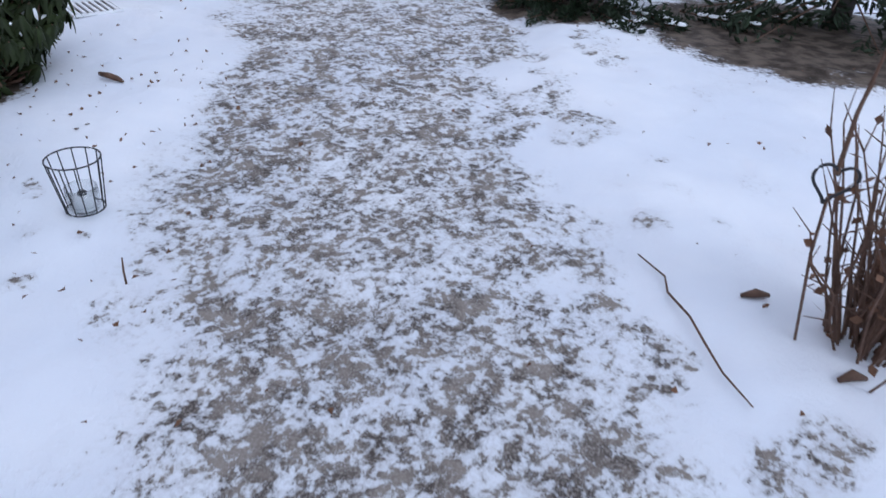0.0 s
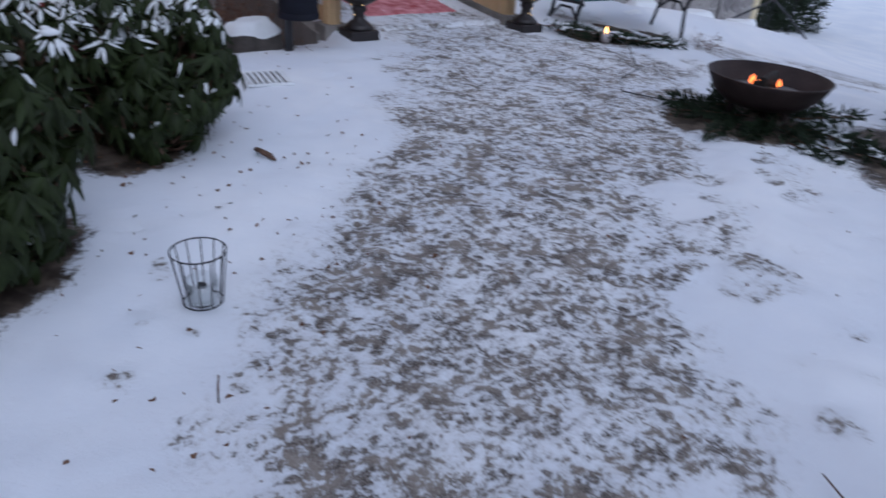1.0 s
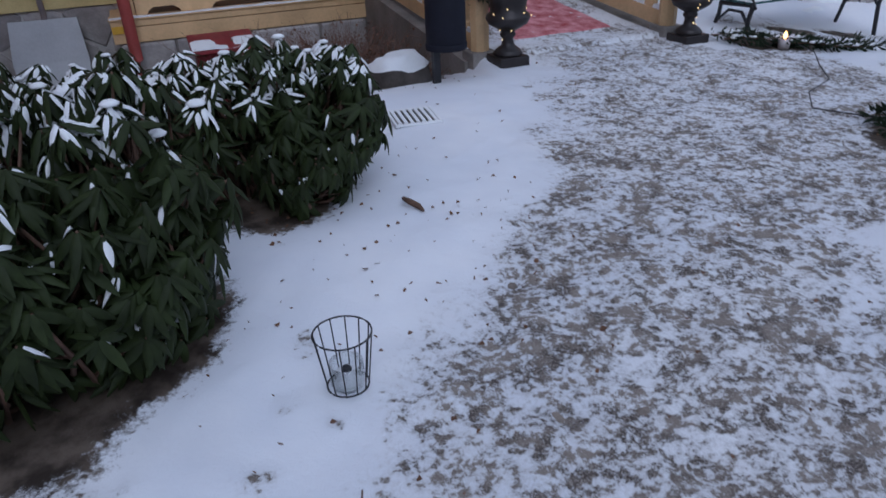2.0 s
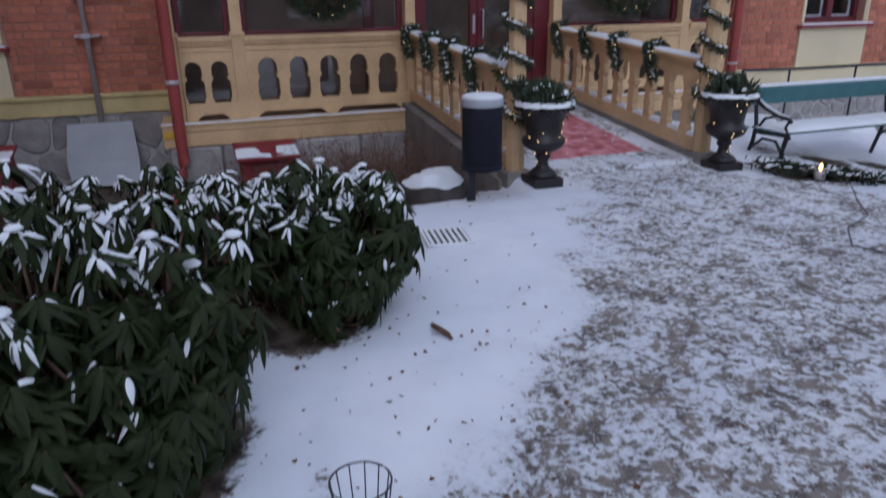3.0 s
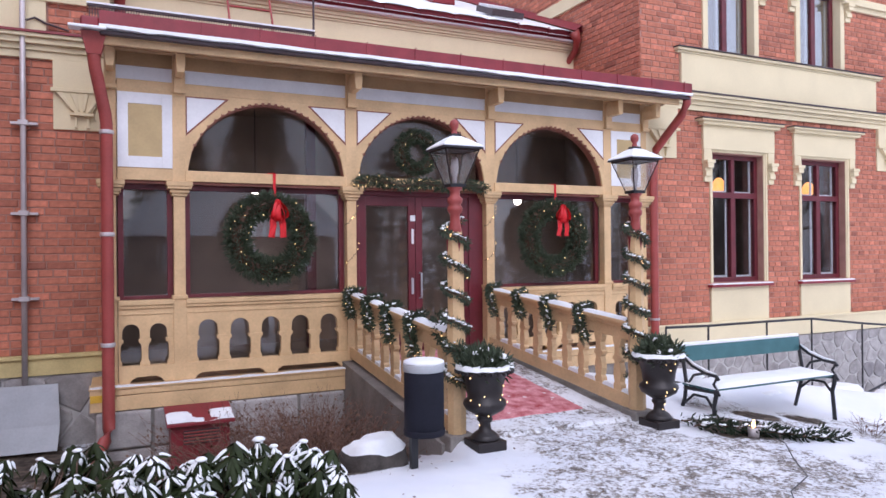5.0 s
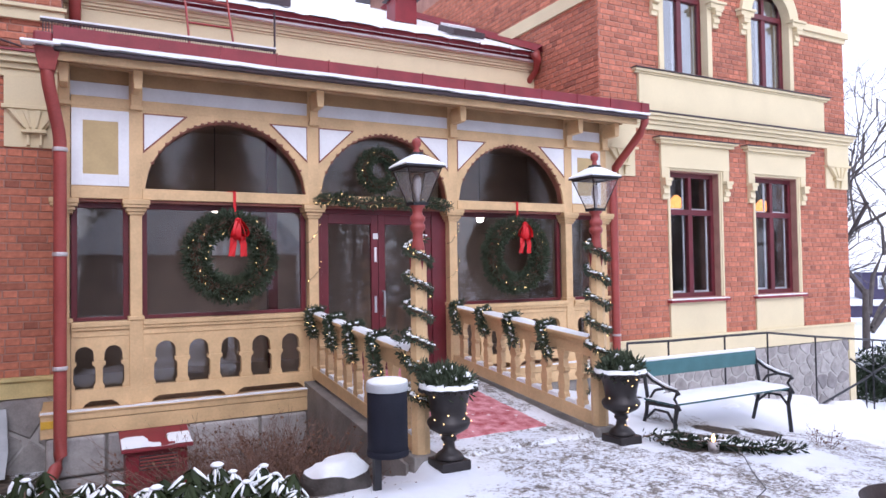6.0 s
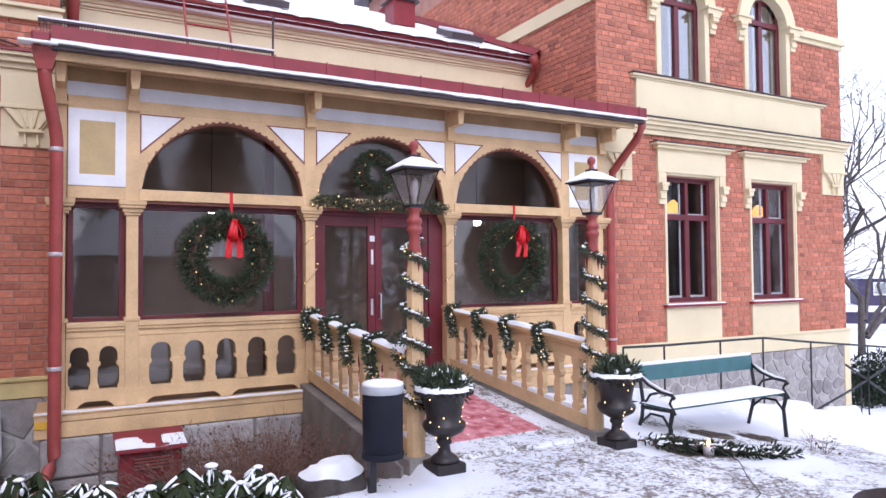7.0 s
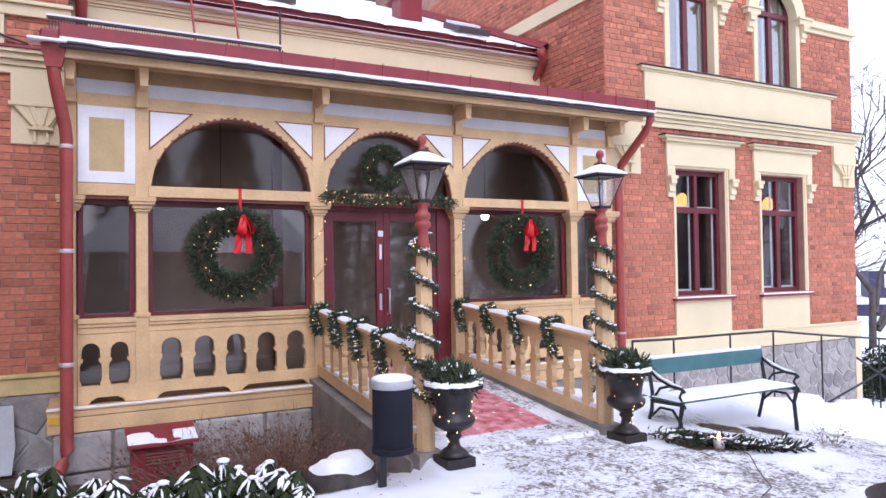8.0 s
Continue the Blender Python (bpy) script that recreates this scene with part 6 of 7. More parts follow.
# wire basket with a glass lantern
bsk = thing("wire_basket", "small black wire basket holding a candle glass on snow", "basket", (0.405, -6.25, 0.012))
part("rim", Shape().tube(circle(0, 0, 0, 0.082, 36) + circle(0, 0, 0, 0.082, 36)[:1], 0.0028, 6).turned(pose(0, 0, 0.185, 90)), IRON, bsk, smooth=True)
part("base_ring", Shape().tube(circle(0, 0, 0, 0.06, 36) + circle(0, 0, 0, 0.06, 36)[:1], 0.0028, 6).turned(pose(0, 0, 0.008, 90)), IRON, bsk, smooth=True)
for i in range(12):
    a = 2 * math.pi * (i + 0.3) / 12
    part("wire", Shape().tube([(0.06 * math.cos(a), 0.06 * math.sin(a), 0.008), (0.082 * math.cos(a), 0.082 * math.sin(a), 0.185)], 0.0022, 5), IRON, bsk)
jar = part("candle_glass", Shape().lathe([(0.045, 0.005), (0.05, 0.02), (0.05, 0.085), (0.046, 0.085), (0.045, 0.02)], 24), GLASS_JAR, bsk, smooth=True)
part("candle", Shape().lathe([(0.034, 0.006), (0.034, 0.05), (0.01, 0.051)], 20), SNOW, jar, "pale candle", True)
part("wick_cap", Shape().lathe([(0.014, 0.056), (0.016, 0.06), (0.012, 0.068), (0.002, 0.07)], 10), IRON, jar, "dark burnt wick hollow")

# drain grate
grate = thing("drain_grate", "dark iron drain grate in the snow", "drain", (1.45, -4.06, 0.04), turn=-8)
part("rim", Shape().box(-0.14, 0.14, -0.15, -0.135, 0, 0.014).box(-0.14, 0.14, 0.135, 0.15, 0, 0.014).box(-0.14, -0.125, -0.135, 0.135, 0, 0.014).box(0.125, 0.14, -0.135, 0.135, 0, 0.014), SNOW, grate)
part("pit", Shape().box(-0.125, 0.125, -0.135, 0.135, -0.01, 0.006), CHAR, grate)
for k in range(7):
    part("bar", Shape().box(-0.118 + k * 0.036, -0.098 + k * 0.036, -0.13, 0.13, 0.006, 0.017), SNOW, grate, "bar covered with snow")

# ---- fire bowl on fir branches ----
fire = thing("fire_bowl", "rusty steel fire bowl on legs with a small fire", "fire bowl", (3.95, -5.8, -0.05))
prof = [(0.1, 0.15), (0.22, 0.18), (0.31, 0.25), (0.355, 0.34), (0.362, 0.35), (0.352, 0.352), (0.30, 0.26), (0.2, 0.205), (0.02, 0.195)]
part("bowl", Shape().lathe(prof, 40), RUST, fire, smooth=True)
for a in (0.4, 2.5, 4.6):
    part("leg", Shape().tube([(0.17 * math.cos(a), 0.17 * math.sin(a), 0.18), (0.22 * math.cos(a), 0.22 * math.sin(a), -0.02)], 0.022, 8), RUST, fire)
part("ash", Shape().lathe([(0.27, 0.245), (0.2, 0.255), (0.1, 0.27), (0.02, 0.275)], 24), ASH, fire, "grey ash", True)
rng = random.Random(2)
for i in range(4):
    a = rng.uniform(0, 3.14)
    part("log", Shape().tube([(-0.1 * math.cos(a), -0.1 * math.sin(a), 0.27 + 0.02 * i), (0.11 * math.cos(a), 0.11 * math.sin(a), 0.285 + 0.02 * i)], [0.022, 0.018], 8), CHAR, fire)
for i in range(7):
    x, y, h = rng.gauss(0.0, 0.05), rng.gauss(0.02, 0.05), rng.uniform(0.02, 0.06)
    part("flame", Shape().lathe([(0.006, 0), (0.014, h * 0.3), (0.008, h * 0.7), (0.001, h)], 7, (x, y, 0.285)), FLAME, fire, "small orange flame", True)


def bough_bed(name, label, places, seed, per, length, material, snowy):
    """Cut fir branches lying flat: stems with side sprays."""
    r = random.Random(seed)
    t = thing(name, label, "branches")
    for (x, y, a) in places:
        s, d = Shape(), Shape()
        z = height(x, y) + r.uniform(0.02, 0.06)
        way = Vector((math.cos(a), math.sin(a), r.uniform(-0.04, 0.08)))
        l = length * r.uniform(0.7, 1.2)
        d.tube([(x, y, z), tuple(Vector((x, y, z)) + way * l)], [0.007, 0.002], 5)
        centres = [tuple(Vector((x, y, z)) + way * l * f + Vector((-way.y, way.x, 0)) * l * 0.22 * (1 - f) * r.uniform(-1, 1)) for f in np.linspace(0.1, 1, 22)]
        cloud_s = sprig_cloud(r, centres, 0.03, per, 0.055, (way.x * 0.8, way.y * 0.8, 0.1))
        branch = part("branch", d, TWIG, t)
        tagged(part("needles", cloud_s, material, branch), kind="stuff")
        if snowy:
            q = Shape()
            for c in r.sample(centres, 5):
                m = r.uniform(0.015, 0.035)
                q.lathe([(m, 0), (m * 0.9, m * 0.3), (m * 0.3, m * 0.5)], 6, (c[0], c[1], c[2] + 0.012))
            tagged(part("snow", q, SNOW, branch), kind="stuff")
    return t


rng = random.Random(7)
bough_bed("fir_branches", "cut fir branches dusted with snow below the fire bowl", [(4.02 + 0.3 * math.cos(a) * rng.uniform(0.3, 1.0), -5.8 + 0.3 * math.sin(a) * rng.uniform(0.3, 1.0), a + rng.uniform(-0.6, 0.6)) for a in np.linspace(0, 6.1, 18)], 3, 150, 0.34, NEEDLE_DARK, False)
bough_bed("fir_branches", "snow-dusted cut fir branches between bowl and spruce", [(3.72 + 0.15 * i, -6.1 - 0.09 * i + rng.uniform(-0.1, 0.1), rng.uniform(3.4, 5.6)) for i in range(9)], 4, 130, 0.36, NEEDLE_DARK, True)
bough_bed("fir_branches", "low row of cut fir branches in front of the bench", [(4.5 + 0.062 * i + rng.uniform(-0.05, 0.05), -3.2 - 0.05 * i + rng.uniform(-0.07, 0.07), -0.7 + rng.uniform(-0.6, 0.6)) for i in range(14)], 5, 70, 0.3, NEEDLE_DARK, True)
candle = thing("ground_candle", "lit candle pot among fir branches", "candle", (4.86, -3.6, height(4.86, -3.6)))
part("pot", Shape().lathe([(0.04, -0.02), (0.05, 0.08), (0.046, 0.08), (0.036, 0.01)], 16), ZINC, candle, smooth=True)
part("flame", Shape().lathe([(0.004, 0.07), (0.017, 0.09), (0.012, 0.115), (0.001, 0.14)], 8), glow("candle_flame", (1.0, 0.5, 0.15), 6), candle, "small flame", True)
cable = thing("cable", "black cable lying on the trodden path", "cable")
part("cord", Shape().tube([(4.9, -3.7, 0.0), (4.74, -4.0, 0.012), (4.45, -4.3, 0.012), (4.2, -4.6, 0.012), (3.85, -4.75, 0.012), (3.6, -5.0, 0.012), (3.75, -5.3, 0.012), (3.85, -5.4, 0.012)], 0.0045, 6), IRON, cable, smooth=True)


# ---- rhododendrons ----
def leaf_shape(length, width, droop, thick=0.0):
    s = Shape()
    n = 5
    for i in range(n):
        f = i / (n - 1)
        w = width * math.sin(math.pi * (0.08 + 0.9 * f) ** 0.85) * 0.5 + 0.001
        x, z = length * f, -droop * f * f * length
        s.v += [(x, -w, z - 0.35 * w + thick * (0.2 if 0 < i < n - 1 else 0)), (x, 0, z + 0.002 + thick), (x, w, z - 0.35 * w + thick * (0.2 if 0 < i < n - 1 else 0))]
    s.f = [(3 * i + j, 3 * i + 3 + j, 3 * i + 4 + j, 3 * i + 1 + j) for i in range(n - 1) for j in range(2)]
    return s


LEAVES = [leaf_shape(0.10, 0.028, 0.35), leaf_shape(0.09, 0.024, 0.6), leaf_shape(0.11, 0.027, 0.2)]
LEAF_MESHES = [s.mesh("leaf", LEAF, True) for s in LEAVES]
SNOW_LEAF = leaf_shape(0.072, 0.017, 0.3, 0.006)


def rhododendron(at, lobes, count, seed, label):
    """Whorls of drooping leaves on branching stems, filling several rounded lobes."""
    r = random.Random(seed)
    t = thing("rhododendron", label, "shrub", at, "rhododendrons")
    stems, rest, snow, singles = Shape(), Shape(), Shape(), 0
    for _ in range(count):
        cx, cy, cz, rx, rz = r.choice(lobes)
        d = Vector((r.gauss(0, 1), r.gauss(0, 1), r.gauss(0.15, 0.9))).normalized()
        q = r.uniform(0.45, 1.0) ** 0.5
        p = Vector((cx + d.x * rx * q, cy + d.y * rx * q, max(0.05, cz + d.z * rz * q)))
        base = Vector((cx * 0.6 + r.gauss(0, 0.06), cy * 0.6 + r.gauss(0, 0.06), -0.03))
        mid = base.lerp(p, 0.55) + Vector((r.gauss(0, 0.05), r.gauss(0, 0.05), 0.02))
        if r.random() < 0.8:
            stems.tube([base, mid, p], [0.011, 0.007, 0.004], 5)
        axis = (d * 0.6 + Vector((0, 0, 0.8))).normalized()
        turn = axis.to_track_quat("Z", "X").to_matrix().to_4x4()
        high = p.z > 0.68 * max(q[2] + q[4] for q in lobes) and r.random() < 0.72
        leaves = r.randrange(8, 13)
        pitch = r.uniform(15, 60)
        a0 = r.uniform(0, 360)
        for k in range(leaves):
            m = Matrix.Translation(p) @ turn @ pose(0, 0, r.uniform(-0.01, 0.012), 0, 0, a0 + 360 * k / leaves + r.uniform(-12, 12)) @ pose(0.006, 0, 0, r.uniform(-25, 25), pitch + r.uniform(-14, 14), 0) @ Matrix.Scale(r.uniform(0.75, 1.15), 4)
            i = r.randrange(3)
            if singles < 300 and (d.y < 0.2 or d.z > 0.4):
                ob = new("leaf", LEAF_MESHES[i])
                ob.parent, ob.matrix_basis = t, m
                singles += 1
            else:
                j = len(rest.v)
                rest.add(LEAVES[i].v, LEAVES[i].f).turned(m, j)
            if (high and r.random() < 0.62) or r.random() < 0.03:
                j, w = len(snow.v), r.uniform(0.45, 1.1)
                snow.add(SNOW_LEAF.v, SNOW_LEAF.f).turned(Matrix.Translation((0, 0, 0.004)) @ m @ pose(r.uniform(0.0, 0.03), 0, 0) @ Matrix.Diagonal((w, r.uniform(0.6, 1.25), 1, 1)), j)
        if high and r.random() < 0.2:
            w = r.uniform(0.015, 0.03)
            snow.lathe([(w, 0), (w * 1.1, w * 0.25), (w * 0.7, w * 0.55), (w * 0.1, w * 0.65)], 8, (p.x, p.y, p.z + 0.01))
    tagged(part("branchwork", stems, TWIG, t, "bare brown branching stems", True), kind="stuff")
    tagged(part("leaves", rest, LEAF_REST, t, smooth=True), kind="stuff")
    tagged(part("leaf_snow", snow, SNOW, t, smooth=True), kind="stuff")
    return t


rhododendron((-0.33, -5.6, 0), [(0.27, -0.05, 0.45, 0.3, 0.44), (0.18, -0.2, 0.3, 0.3, 0.3), (-0.15, 0.1, 0.5, 0.38, 0.47), (0.05, -0.3, 0.36, 0.32, 0.36), (-0.55, -0.1, 0.5, 0.4, 0.45), (-0.9, 0.0, 0.5, 0.42, 0.42), (-0.35, -0.38, 0.3, 0.3, 0.3), (0.15, 0.35, 0.4, 0.32, 0.38)], 1080, 1, "large dark green rhododendron with snow on drooping leaves")
rhododendron((0.5, -4.72, 0), [(0.25, -0.08, 0.38, 0.3, 0.33), (0.0, 0.0, 0.4, 0.34, 0.34), (-0.25, 0.12, 0.36, 0.34, 0.32), (0.12, -0.22, 0.24, 0.26, 0.22), (0.2, 0.25, 0.38, 0.3, 0.3)], 560, 2, "rounded rhododendron with snow-capped whorls of leaves")
rhododendron((-0.6, -4.1, -0.15), [(0.0, 0.0, 0.4, 0.4, 0.4), (0.5, 0.15, 0.4, 0.36, 0.36), (-0.6, 0.0, 0.4, 0.45, 0.4)], 330, 3, "low rhododendron at the edge of the bed with snow")


# ---- spruces ----
def spruce(at, tall, wide, seed, label, tiers=16, per=11, dens=34, coarse=1.0):
    r = random.Random(seed)
    t = thing("spruce", label, "tree", at, "spruces")
    part("trunk", Shape().tube([(0, 0, -0.1), (0, 0, tall * 0.5), (0, 0, tall)], [0.03 * tall ** 0.8, 0.02 * tall ** 0.8, 0.01], 8), BARK, t, smooth=True)
    s, d = Shape(), Shape()
    for k in range(tiers):
        f = k / tiers
        z = 0.22 + (tall - 0.3) * f
        for i in range(per):
            a = 2 * math.pi * (i + 0.5 * (k % 2)) / per + r.uniform(-0.25, 0.25)
            l = wide * (1 - f) ** 0.85 * r.uniform(0.7, 1.1) + 0.06
            way = Vector((math.cos(a), math.sin(a), -0.22))
            tip = Vector((0, 0, z)) + way * l
            d.tube([(0, 0, z), tuple(tip)], [0.01, 0.003], 4)
            side = Vector((-way.y, way.x, 0))
            centres = [tuple(Vector((0, 0, z)) + way * l * q + side * l * 0.24 * (1.05 - q) * r.uniform(-1, 1) - Vector((0, 0, 0.05 * r.random()))) for q in np.linspace(0.25, 1, 10)]
            c = sprig_cloud(r, centres, 0.05 * coarse, dens, 0.085 * coarse, (way.x * 0.7, way.y * 0.7, -0.35))
            s.add(c.v, c.f)
    part("boughs", d, TWIG, t)
    tagged(part("needles", s, NEEDLE_DARK, t), kind="stuff")
    return t


spruce((5.15, -7.2, 0.0), 3.2, 1.05, 1, "dense dark spruce standing in a bare earth ring", 18, 12, 46)
spruce((6.4, -8.6, -0.1), 4.5, 1.5, 2, "tall dark spruce at the garden's edge", 16, 11, 40)


# ---- lit lamps inside ----
for x in (9.34, 11.6):
    lamp = thing("hanging_lamp", "lit amber glass lamp hanging behind the window", "lamp", (x + 0.06, 1.0, 2.6), "indoor lamps")
    part("cord", Shape().tube([(0, 0, 0.12), (0, 0, 0.9)], 0.006), IRON, lamp)
    part("shade", Shape().lathe([(0.03, 0.14), (0.09, 0.08), (0.12, 0.0), (0.1, -0.07), (0.04, -0.1)], 20), LAMPGLOW, lamp, "glowing amber shade", True)


for x, z in ((1.64, 2.33), (5.5, 2.27)):
    lamp = thing("globe_lamp", "lit white globe lamp hanging inside the porch", "lamp", (x, 1.2, z), "porch lamps")
    part("cord", Shape().tube([(0, 0, 0.05), (0, 0, 3.4 - z)], 0.005), IRON, lamp)
    part("globe", Shape().lathe([(0.02, 0.06), (0.045, 0.045), (0.06, 0.0), (0.045, -0.045), (0.01, -0.06)], 16), GLOBE, lamp, "glowing white globe", True)


# ---- beyond the corner: bare trees, low house, fence, hedge ----
def bare_tree(at, tall, seed, label, lean=(0, 0), depth=5, thick=0.16):
    r = random.Random(seed)
    t = thing("bare_tree", label, "tree", at, "bare trees")
    trunk, limbs = Shape(), Shape()

    def grow(p, d, l, rad, level, out):
        q = p + d * l * 0.5 + Vector((r.gauss(0, 0.06), r.gauss(0, 0.06), 0)) * l
        e = p + d * l
        out.tube([p, q, e], [rad, rad * 0.85, rad * 0.68], 6 if level < 2 else 4 if level < 4 else 3, False)
        if level >= depth:
            return
        for _ in range(r.choice((2, 3, 3)) if level else 4):
            n = (d + Vector((r.gauss(0, 0.55), r.gauss(0, 0.55), r.gauss(0.08, 0.35)))).normalized()
            start = p.lerp(e, r.uniform(0.55, 1.0))
            grow(start, n, l * r.uniform(0.6, 0.82), rad * r.uniform(0.5, 0.66), level + 1, limbs)

    grow(Vector((0, 0, -0.3)), Vector((lean[0], lean[1], 1)).normalized(), tall * 0.3, thick, 0, trunk)
    part("trunk", trunk, BARK, t, smooth=True)
    tagged(part("branchwork", limbs, BARK, t), kind="stuff")
    return t


bare_tree((19.5, 5.6, -1.8), 7.5, 3, "old bare fruit tree with crooked limbs", (0.1, 0.0), 6, 0.13)
bare_tree((17.5, 2.2, -1.7), 9.5, 11, "tall bare tree reaching across the sky", (0.05, 0.15), 6, 0.12)
bare_tree((18.6, 3.4, -1.8), 12.5, 21, "tall bare tree with long crossing limbs", (-0.08, 0.12), 6, 0.13)
bare_tree((30, 12, -1.8), 10, 7, "bare tree further off", (0, 0), 6, 0.25)
bare_tree((36, 9, -1.8), 9, 8, "bare tree further off", (0, 0), 6, 0.25)
# the garden behind, where the windows mirror it
for k, (x, y, tall) in enumerate(((-9, -19, 9), (11.2, -20, 10), (23, -13, 16), (28.5, -12.5, 16))):
    bare_tree((x, y, -0.1 if x < 5 else height(x, y)), tall, 30 + k, "tall bare garden tree", (0, 0), 5, 0.2)
far_spruce = spruce((-3.2, -17, -0.2), 11, 3.2, 9, "tall dark spruce of the garden", 22, 12, 60, 3.0)
for x, y, turn, size in ((2.5, -27, 130, 1.0), (6.5, -28, 20, 1.1), (-11, -15, 200, 0.8), (15, -22, 310, 0.8), (19, -20, 70, 0.9), (23.5, -18.5, 160, 0.75), (28, -16.5, 250, 0.8), (33, -14, 340, 0.7), (38, -10, 40, 0.7)):
    copy_thing(far_spruce, pose(x, y, -0.2, 0, 0, turn) @ Matrix.Scale(size, 4))
house = thing("low_house", "low dark violet wooden house in the distance", "house", (61.9, 25.9, -1.7), turn=-50)
part("wall", Shape().box(-3, 3, -2, 2, 0, 2.3), HOUSEBLUE, house)
part("roof", Shape().prism([(-3.3, 2.3), (3.3, 2.3), (3.3, 2.4), (0, 3.2), (-3.3, 2.4)], -2.3, 2.3), SNOW, house, "snowy roof")
for x in (-1.9, -0.3):
    w = part("window", Shape().box(x, x + 1.0, -2.05, -2.0, 0.9, 2.0), WHITE, house, "white framed window")
    part("pane", Shape().box(x + 0.1, x + 0.9, -2.07, -2.05, 1.0, 1.9), GLASS, w)
neighbour = thing("garden_house", "brown wooden garden house with a snowy roof", "house", (4.6, -22.5, -0.1))
part("wall", Shape().box(-4.4, 3.6, -2.5, 2.5, -0.2, 2.3), INSIDE, neighbour)
part("roof", Shape().prism([(-4.8, 2.3), (4.0, 2.3), (4.0, 2.45), (2.2, 4.3), (-3.0, 4.3), (-4.8, 2.45)], -2.8, 2.8), SNOW, neighbour, "snowy roof")
part("chimney", Shape().box(-0.9, -0.3, -0.3, 0.3, 4.3, 5.1), BRICK_REST, neighbour)
for x in (-3.2, -0.6, 1.6):
    w = part("window", Shape().box(x, x + 1.0, 2.5, 2.55, 0.9, 2.0), WHITE, neighbour, "white framed window")
    part("pane", Shape().box(x + 0.1, x + 0.9, 2.55, 2.57, 1.0, 1.9), GLASS, w)
fence = thing("dark_wall", "dark low wooden wall capped with snow", "fence", (35.9, 13.4, -1.7), turn=-40)
part("boards", Shape().box(-4, 6, -0.1, 0.1, 0.35, 0.95), HOUSEBLUE, fence)
part("snow_cap", Shape().box(-4, 6, -0.16, 0.16, 0.95, 1.05), SNOW, fence)
for x in (-3.5, 0, 3.5):
    part("pillar", Shape().box(x - 0.15, x + 0.15, -0.12, 0.12, -0.2, 0.35), CONCRETE, fence)
hedge = thing("hedge", "dark clipped evergreen hedge with snow", "hedge", (16.2, 1.7, -1.75))
r_ = random.Random(6)
cent = [(r_.uniform(-1.2, 1.6), r_.uniform(-0.5, 0.5), r_.uniform(0.1, 1.2)) for _ in range(260)]
tagged(part("foliage", sprig_cloud(r_, cent, 0.14, 5200, 0.13), NEEDLE_DARK, hedge), kind="stuff")
part("snow", Shape().tube([(-1.2, -0.1, 1.02), (0, 0, 1.08), (1.5, 0.1, 1.03)], [0.12, 0.2, 0.1], 8), SNOW, hedge, smooth=True)

# leaf litter and crumbs on the snow
r_ = random.Random(31)
litter = Shape()
for _ in range(420):
    x, y = r_.uniform(-0.3, 4.6), r_.uniform(-8.4, -2.6)
    if r_.random() < 0.5:
        x, y = r_.gauss(0.75, 0.5), r_.gauss(-5.3, 0.9)
    n, q = r_.choice((4, 5)), r_.uniform(0.003, 0.011)
    k, z = len(litter.v), height(x, y) + 0.026
    a = r_.uniform(0, 6)
    litter.v += [(x + q * r_.uniform(0.6, 1.6) * math.cos(a + 6.28 * i / n), y + q * r_.uniform(0.6, 1.2) * math.sin(a + 6.28 * i / n), z + r_.uniform(-0.006, 0.01)) for i in range(n)]
    litter.f.append(tuple(range(k, k + n)))
tagged(new("leaf_litter", litter.mesh("leaf_litter", DEADLEAF)), "scattered brown leaf crumbs on the snow", "leaf litter", kind="stuff")

# ---- bricks and setts, piece by piece ----
HOLES = [(a - 0.02, b + 0.02, c - 0.02, d) for a, b, c, d in WINDOWS]
HOLES += [(8.29, 9.53, 0.36, 0.95), (10.29, 11.53, 0.36, 0.95), (7.7, 12.29, 3.86, 4.52)]
lay_bricks(wall_tower, Matrix.Translation((0, Y_TOWER, 0)), X_TOWER, X_END, 0.40, 7.3, HOLES, lambda u, z: u < 10.3 and z < 3.4)
side_place = Matrix.Translation((X_TOWER, 0, 0)) @ pose(0, 0, 0, 0, 0, -90)
lay_bricks(wall_tower_side, side_place, -7.5, -Y_TOWER, 3.6, 7.3, [], lambda u, z: u > -3.4 and 4.2 < z < 6.4)
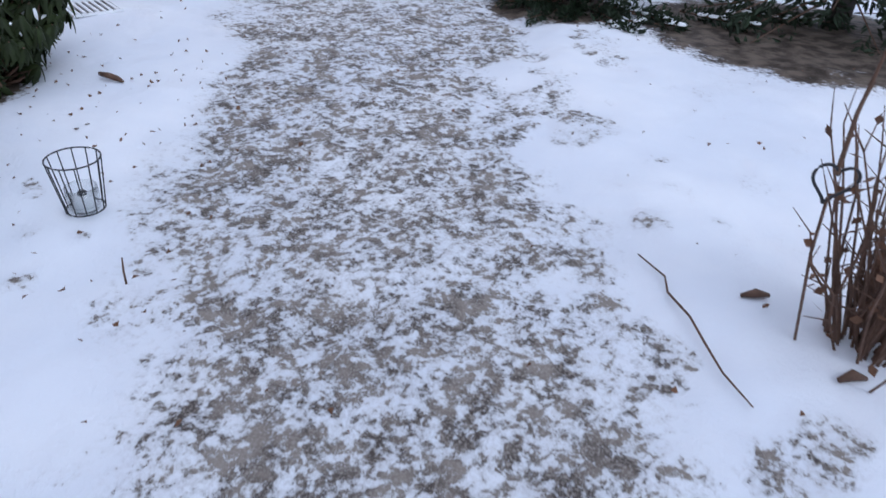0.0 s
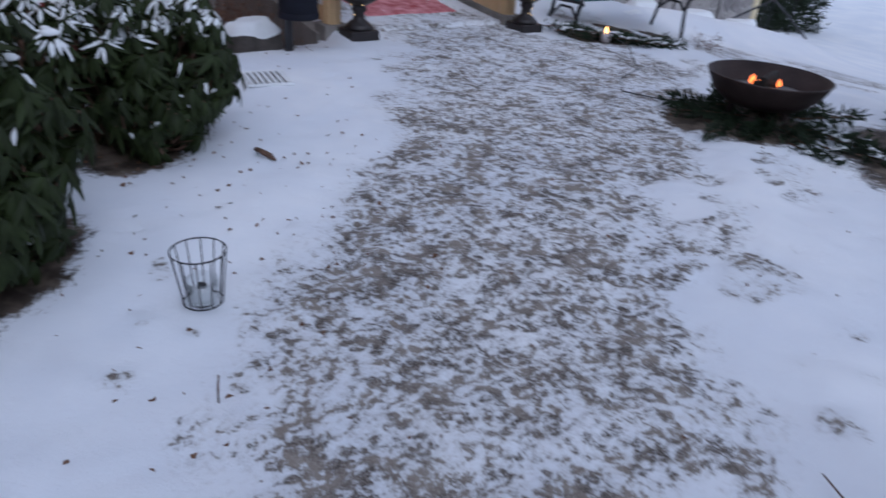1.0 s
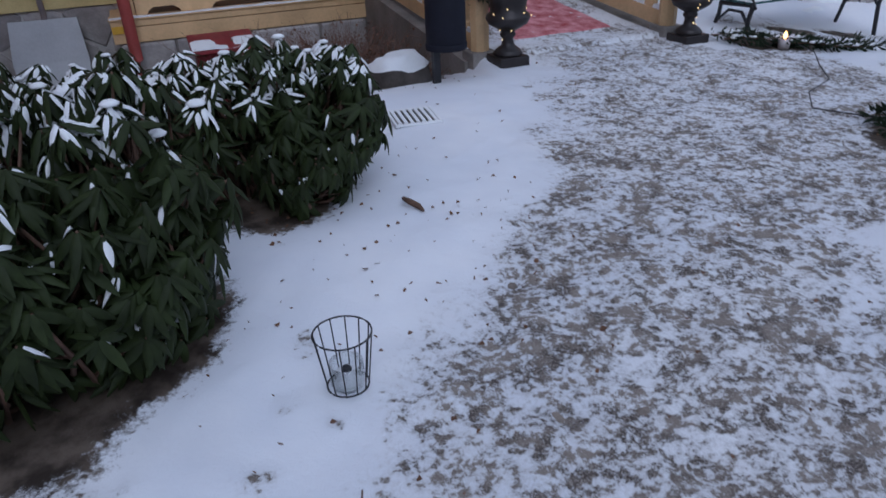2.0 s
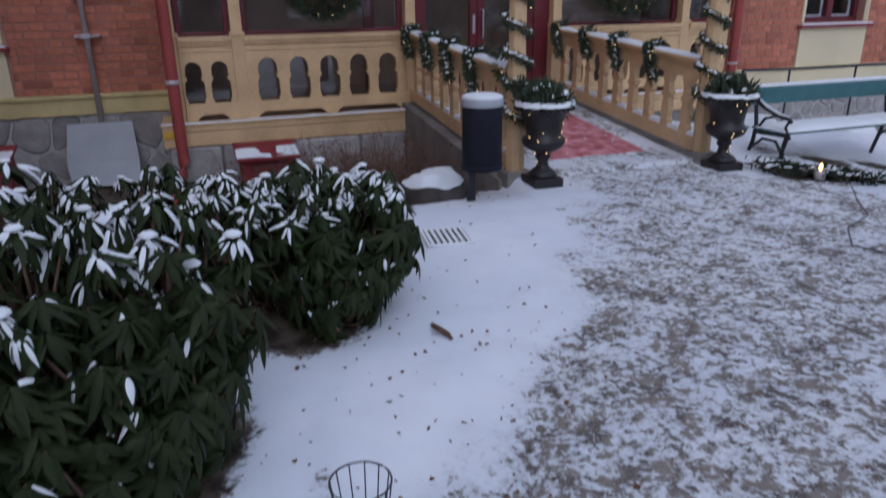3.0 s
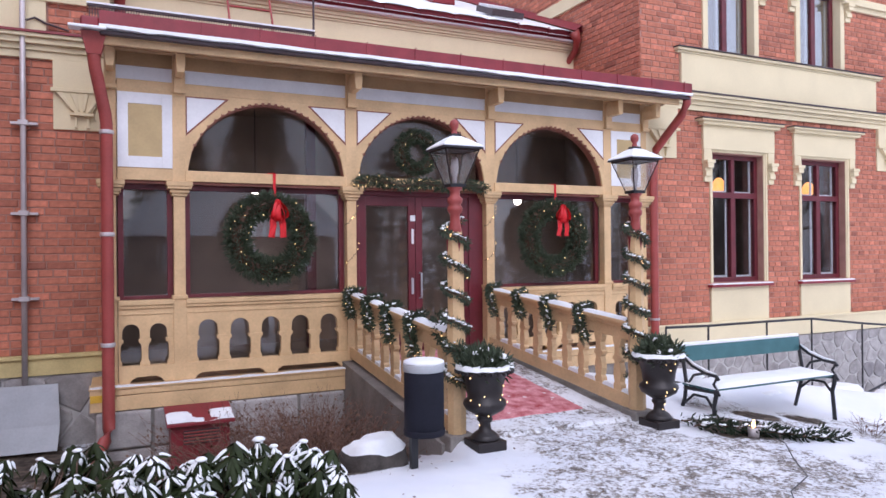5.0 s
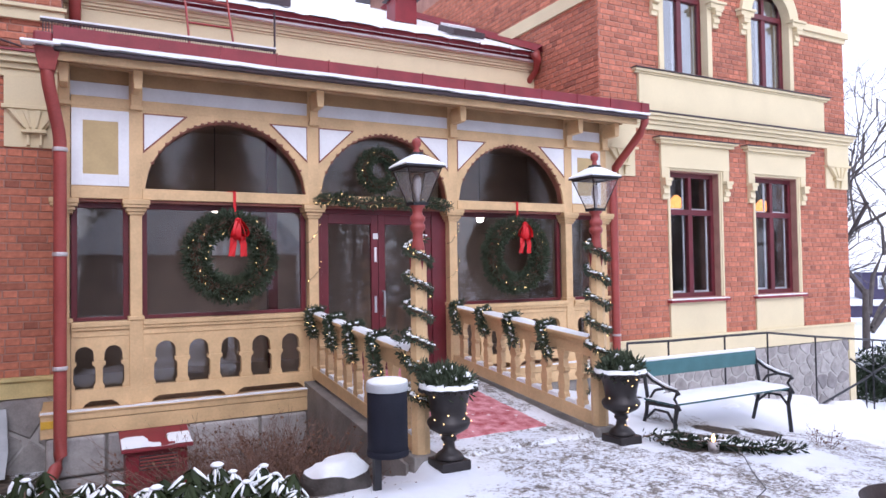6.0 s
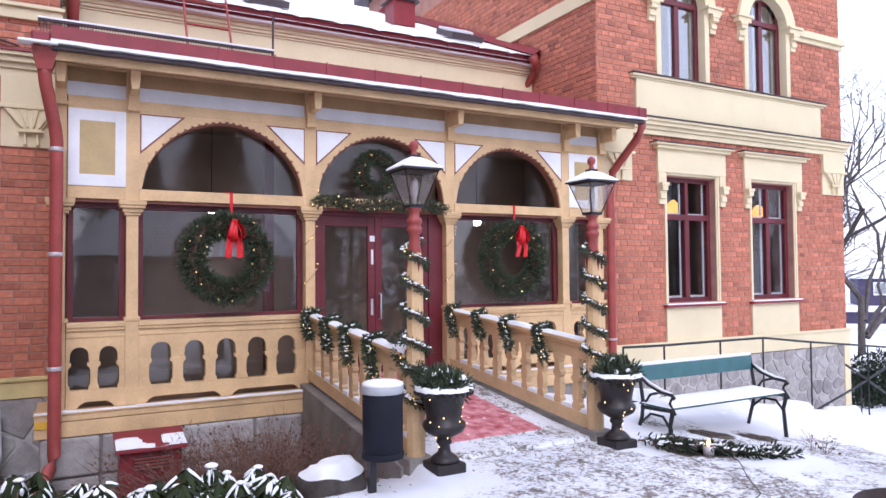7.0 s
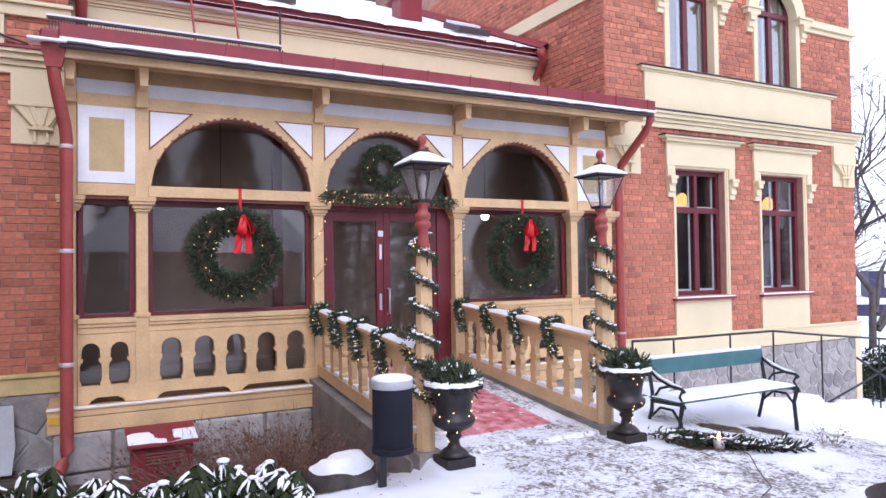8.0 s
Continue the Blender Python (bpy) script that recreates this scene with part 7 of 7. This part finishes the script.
lay_bricks(wall_left, Matrix.Translation((0, Y_LEFT, 0)), -3.4, X_LEFT, 0.46, 5.5,
           [(LEFT_WINDOW[0] - 0.1, LEFT_WINDOW[1] + 0.1, 0.36, 3.06), (-3.4, -0.6, 3.86, 4.4)], lambda u, z: u > -1.5 and 0.4 < z < 3.7)
lay_bricks(wall_main, Matrix.Translation((0, Y_MAIN, 0)), X_LEFT, X_TOWER, 4.2, 4.62, [], lambda u, z: True)


def sett(rng):
    n = rng.choice((6, 7, 8))
    r = rng.uniform(0.028, 0.05)
    ring = [(r * rng.uniform(0.8, 1.15) * math.cos(2 * math.pi * k / n), 0.85 * r * rng.uniform(0.8, 1.15) * math.sin(2 * math.pi * k / n)) for k in range(n)]
    s = Shape()
    s.add([(x, y, -0.03) for x, y in ring] + [(x * 0.92, y * 0.92, -0.006) for x, y in ring] + [(x * 0.7, y * 0.7, 0) for x, y in ring],
          [(k, (k + 1) % n, n + (k + 1) % n, n + k) for k in range(n)] + [(n + k, n + (k + 1) % n, 2 * n + (k + 1) % n, 2 * n + k) for k in range(n)] + [tuple(range(2 * n, 3 * n))])
    return s


rng = random.Random(12)
SETTS = [sett(rng) for _ in range(9)]
SETT_MESHES = [s.mesh("sett", COBBLE, True) for s in SETTS]
rest, count = Shape(), 0
for row in range(70):
    for col in range(60):
        x, y = -0.9 + col * 0.098 + (row % 2) * 0.05 + rng.uniform(-0.02, 0.02), -8.6 + row * 0.092 + rng.uniform(-0.02, 0.02)
        d = float(inside_distance(np.array([x]), np.array([y]))[0])
        if d < 0.02 or (y > -2.75 and x > 2.35) or rng.random() < 0.45:
            continue
        z = height(x, y) + rng.uniform(-0.034, -0.016)
        m = pose(x, y, z, rng.uniform(-5, 5), rng.uniform(-5, 5), rng.uniform(0, 360))
        k = rng.randrange(9)
        if count < 300 and -7.3 < y < -5.2 and d > 0.15:
            ob = new("sett", SETT_MESHES[k])
            ob.parent, ob.matrix_basis = ground, m
            count += 1
        else:
            j = len(rest.v)
            rest.add(SETTS[k].v, SETTS[k].f)
            rest.turned(m, j)
tagged(part("setts", rest, COBBLE_REST, ground), kind="stuff")
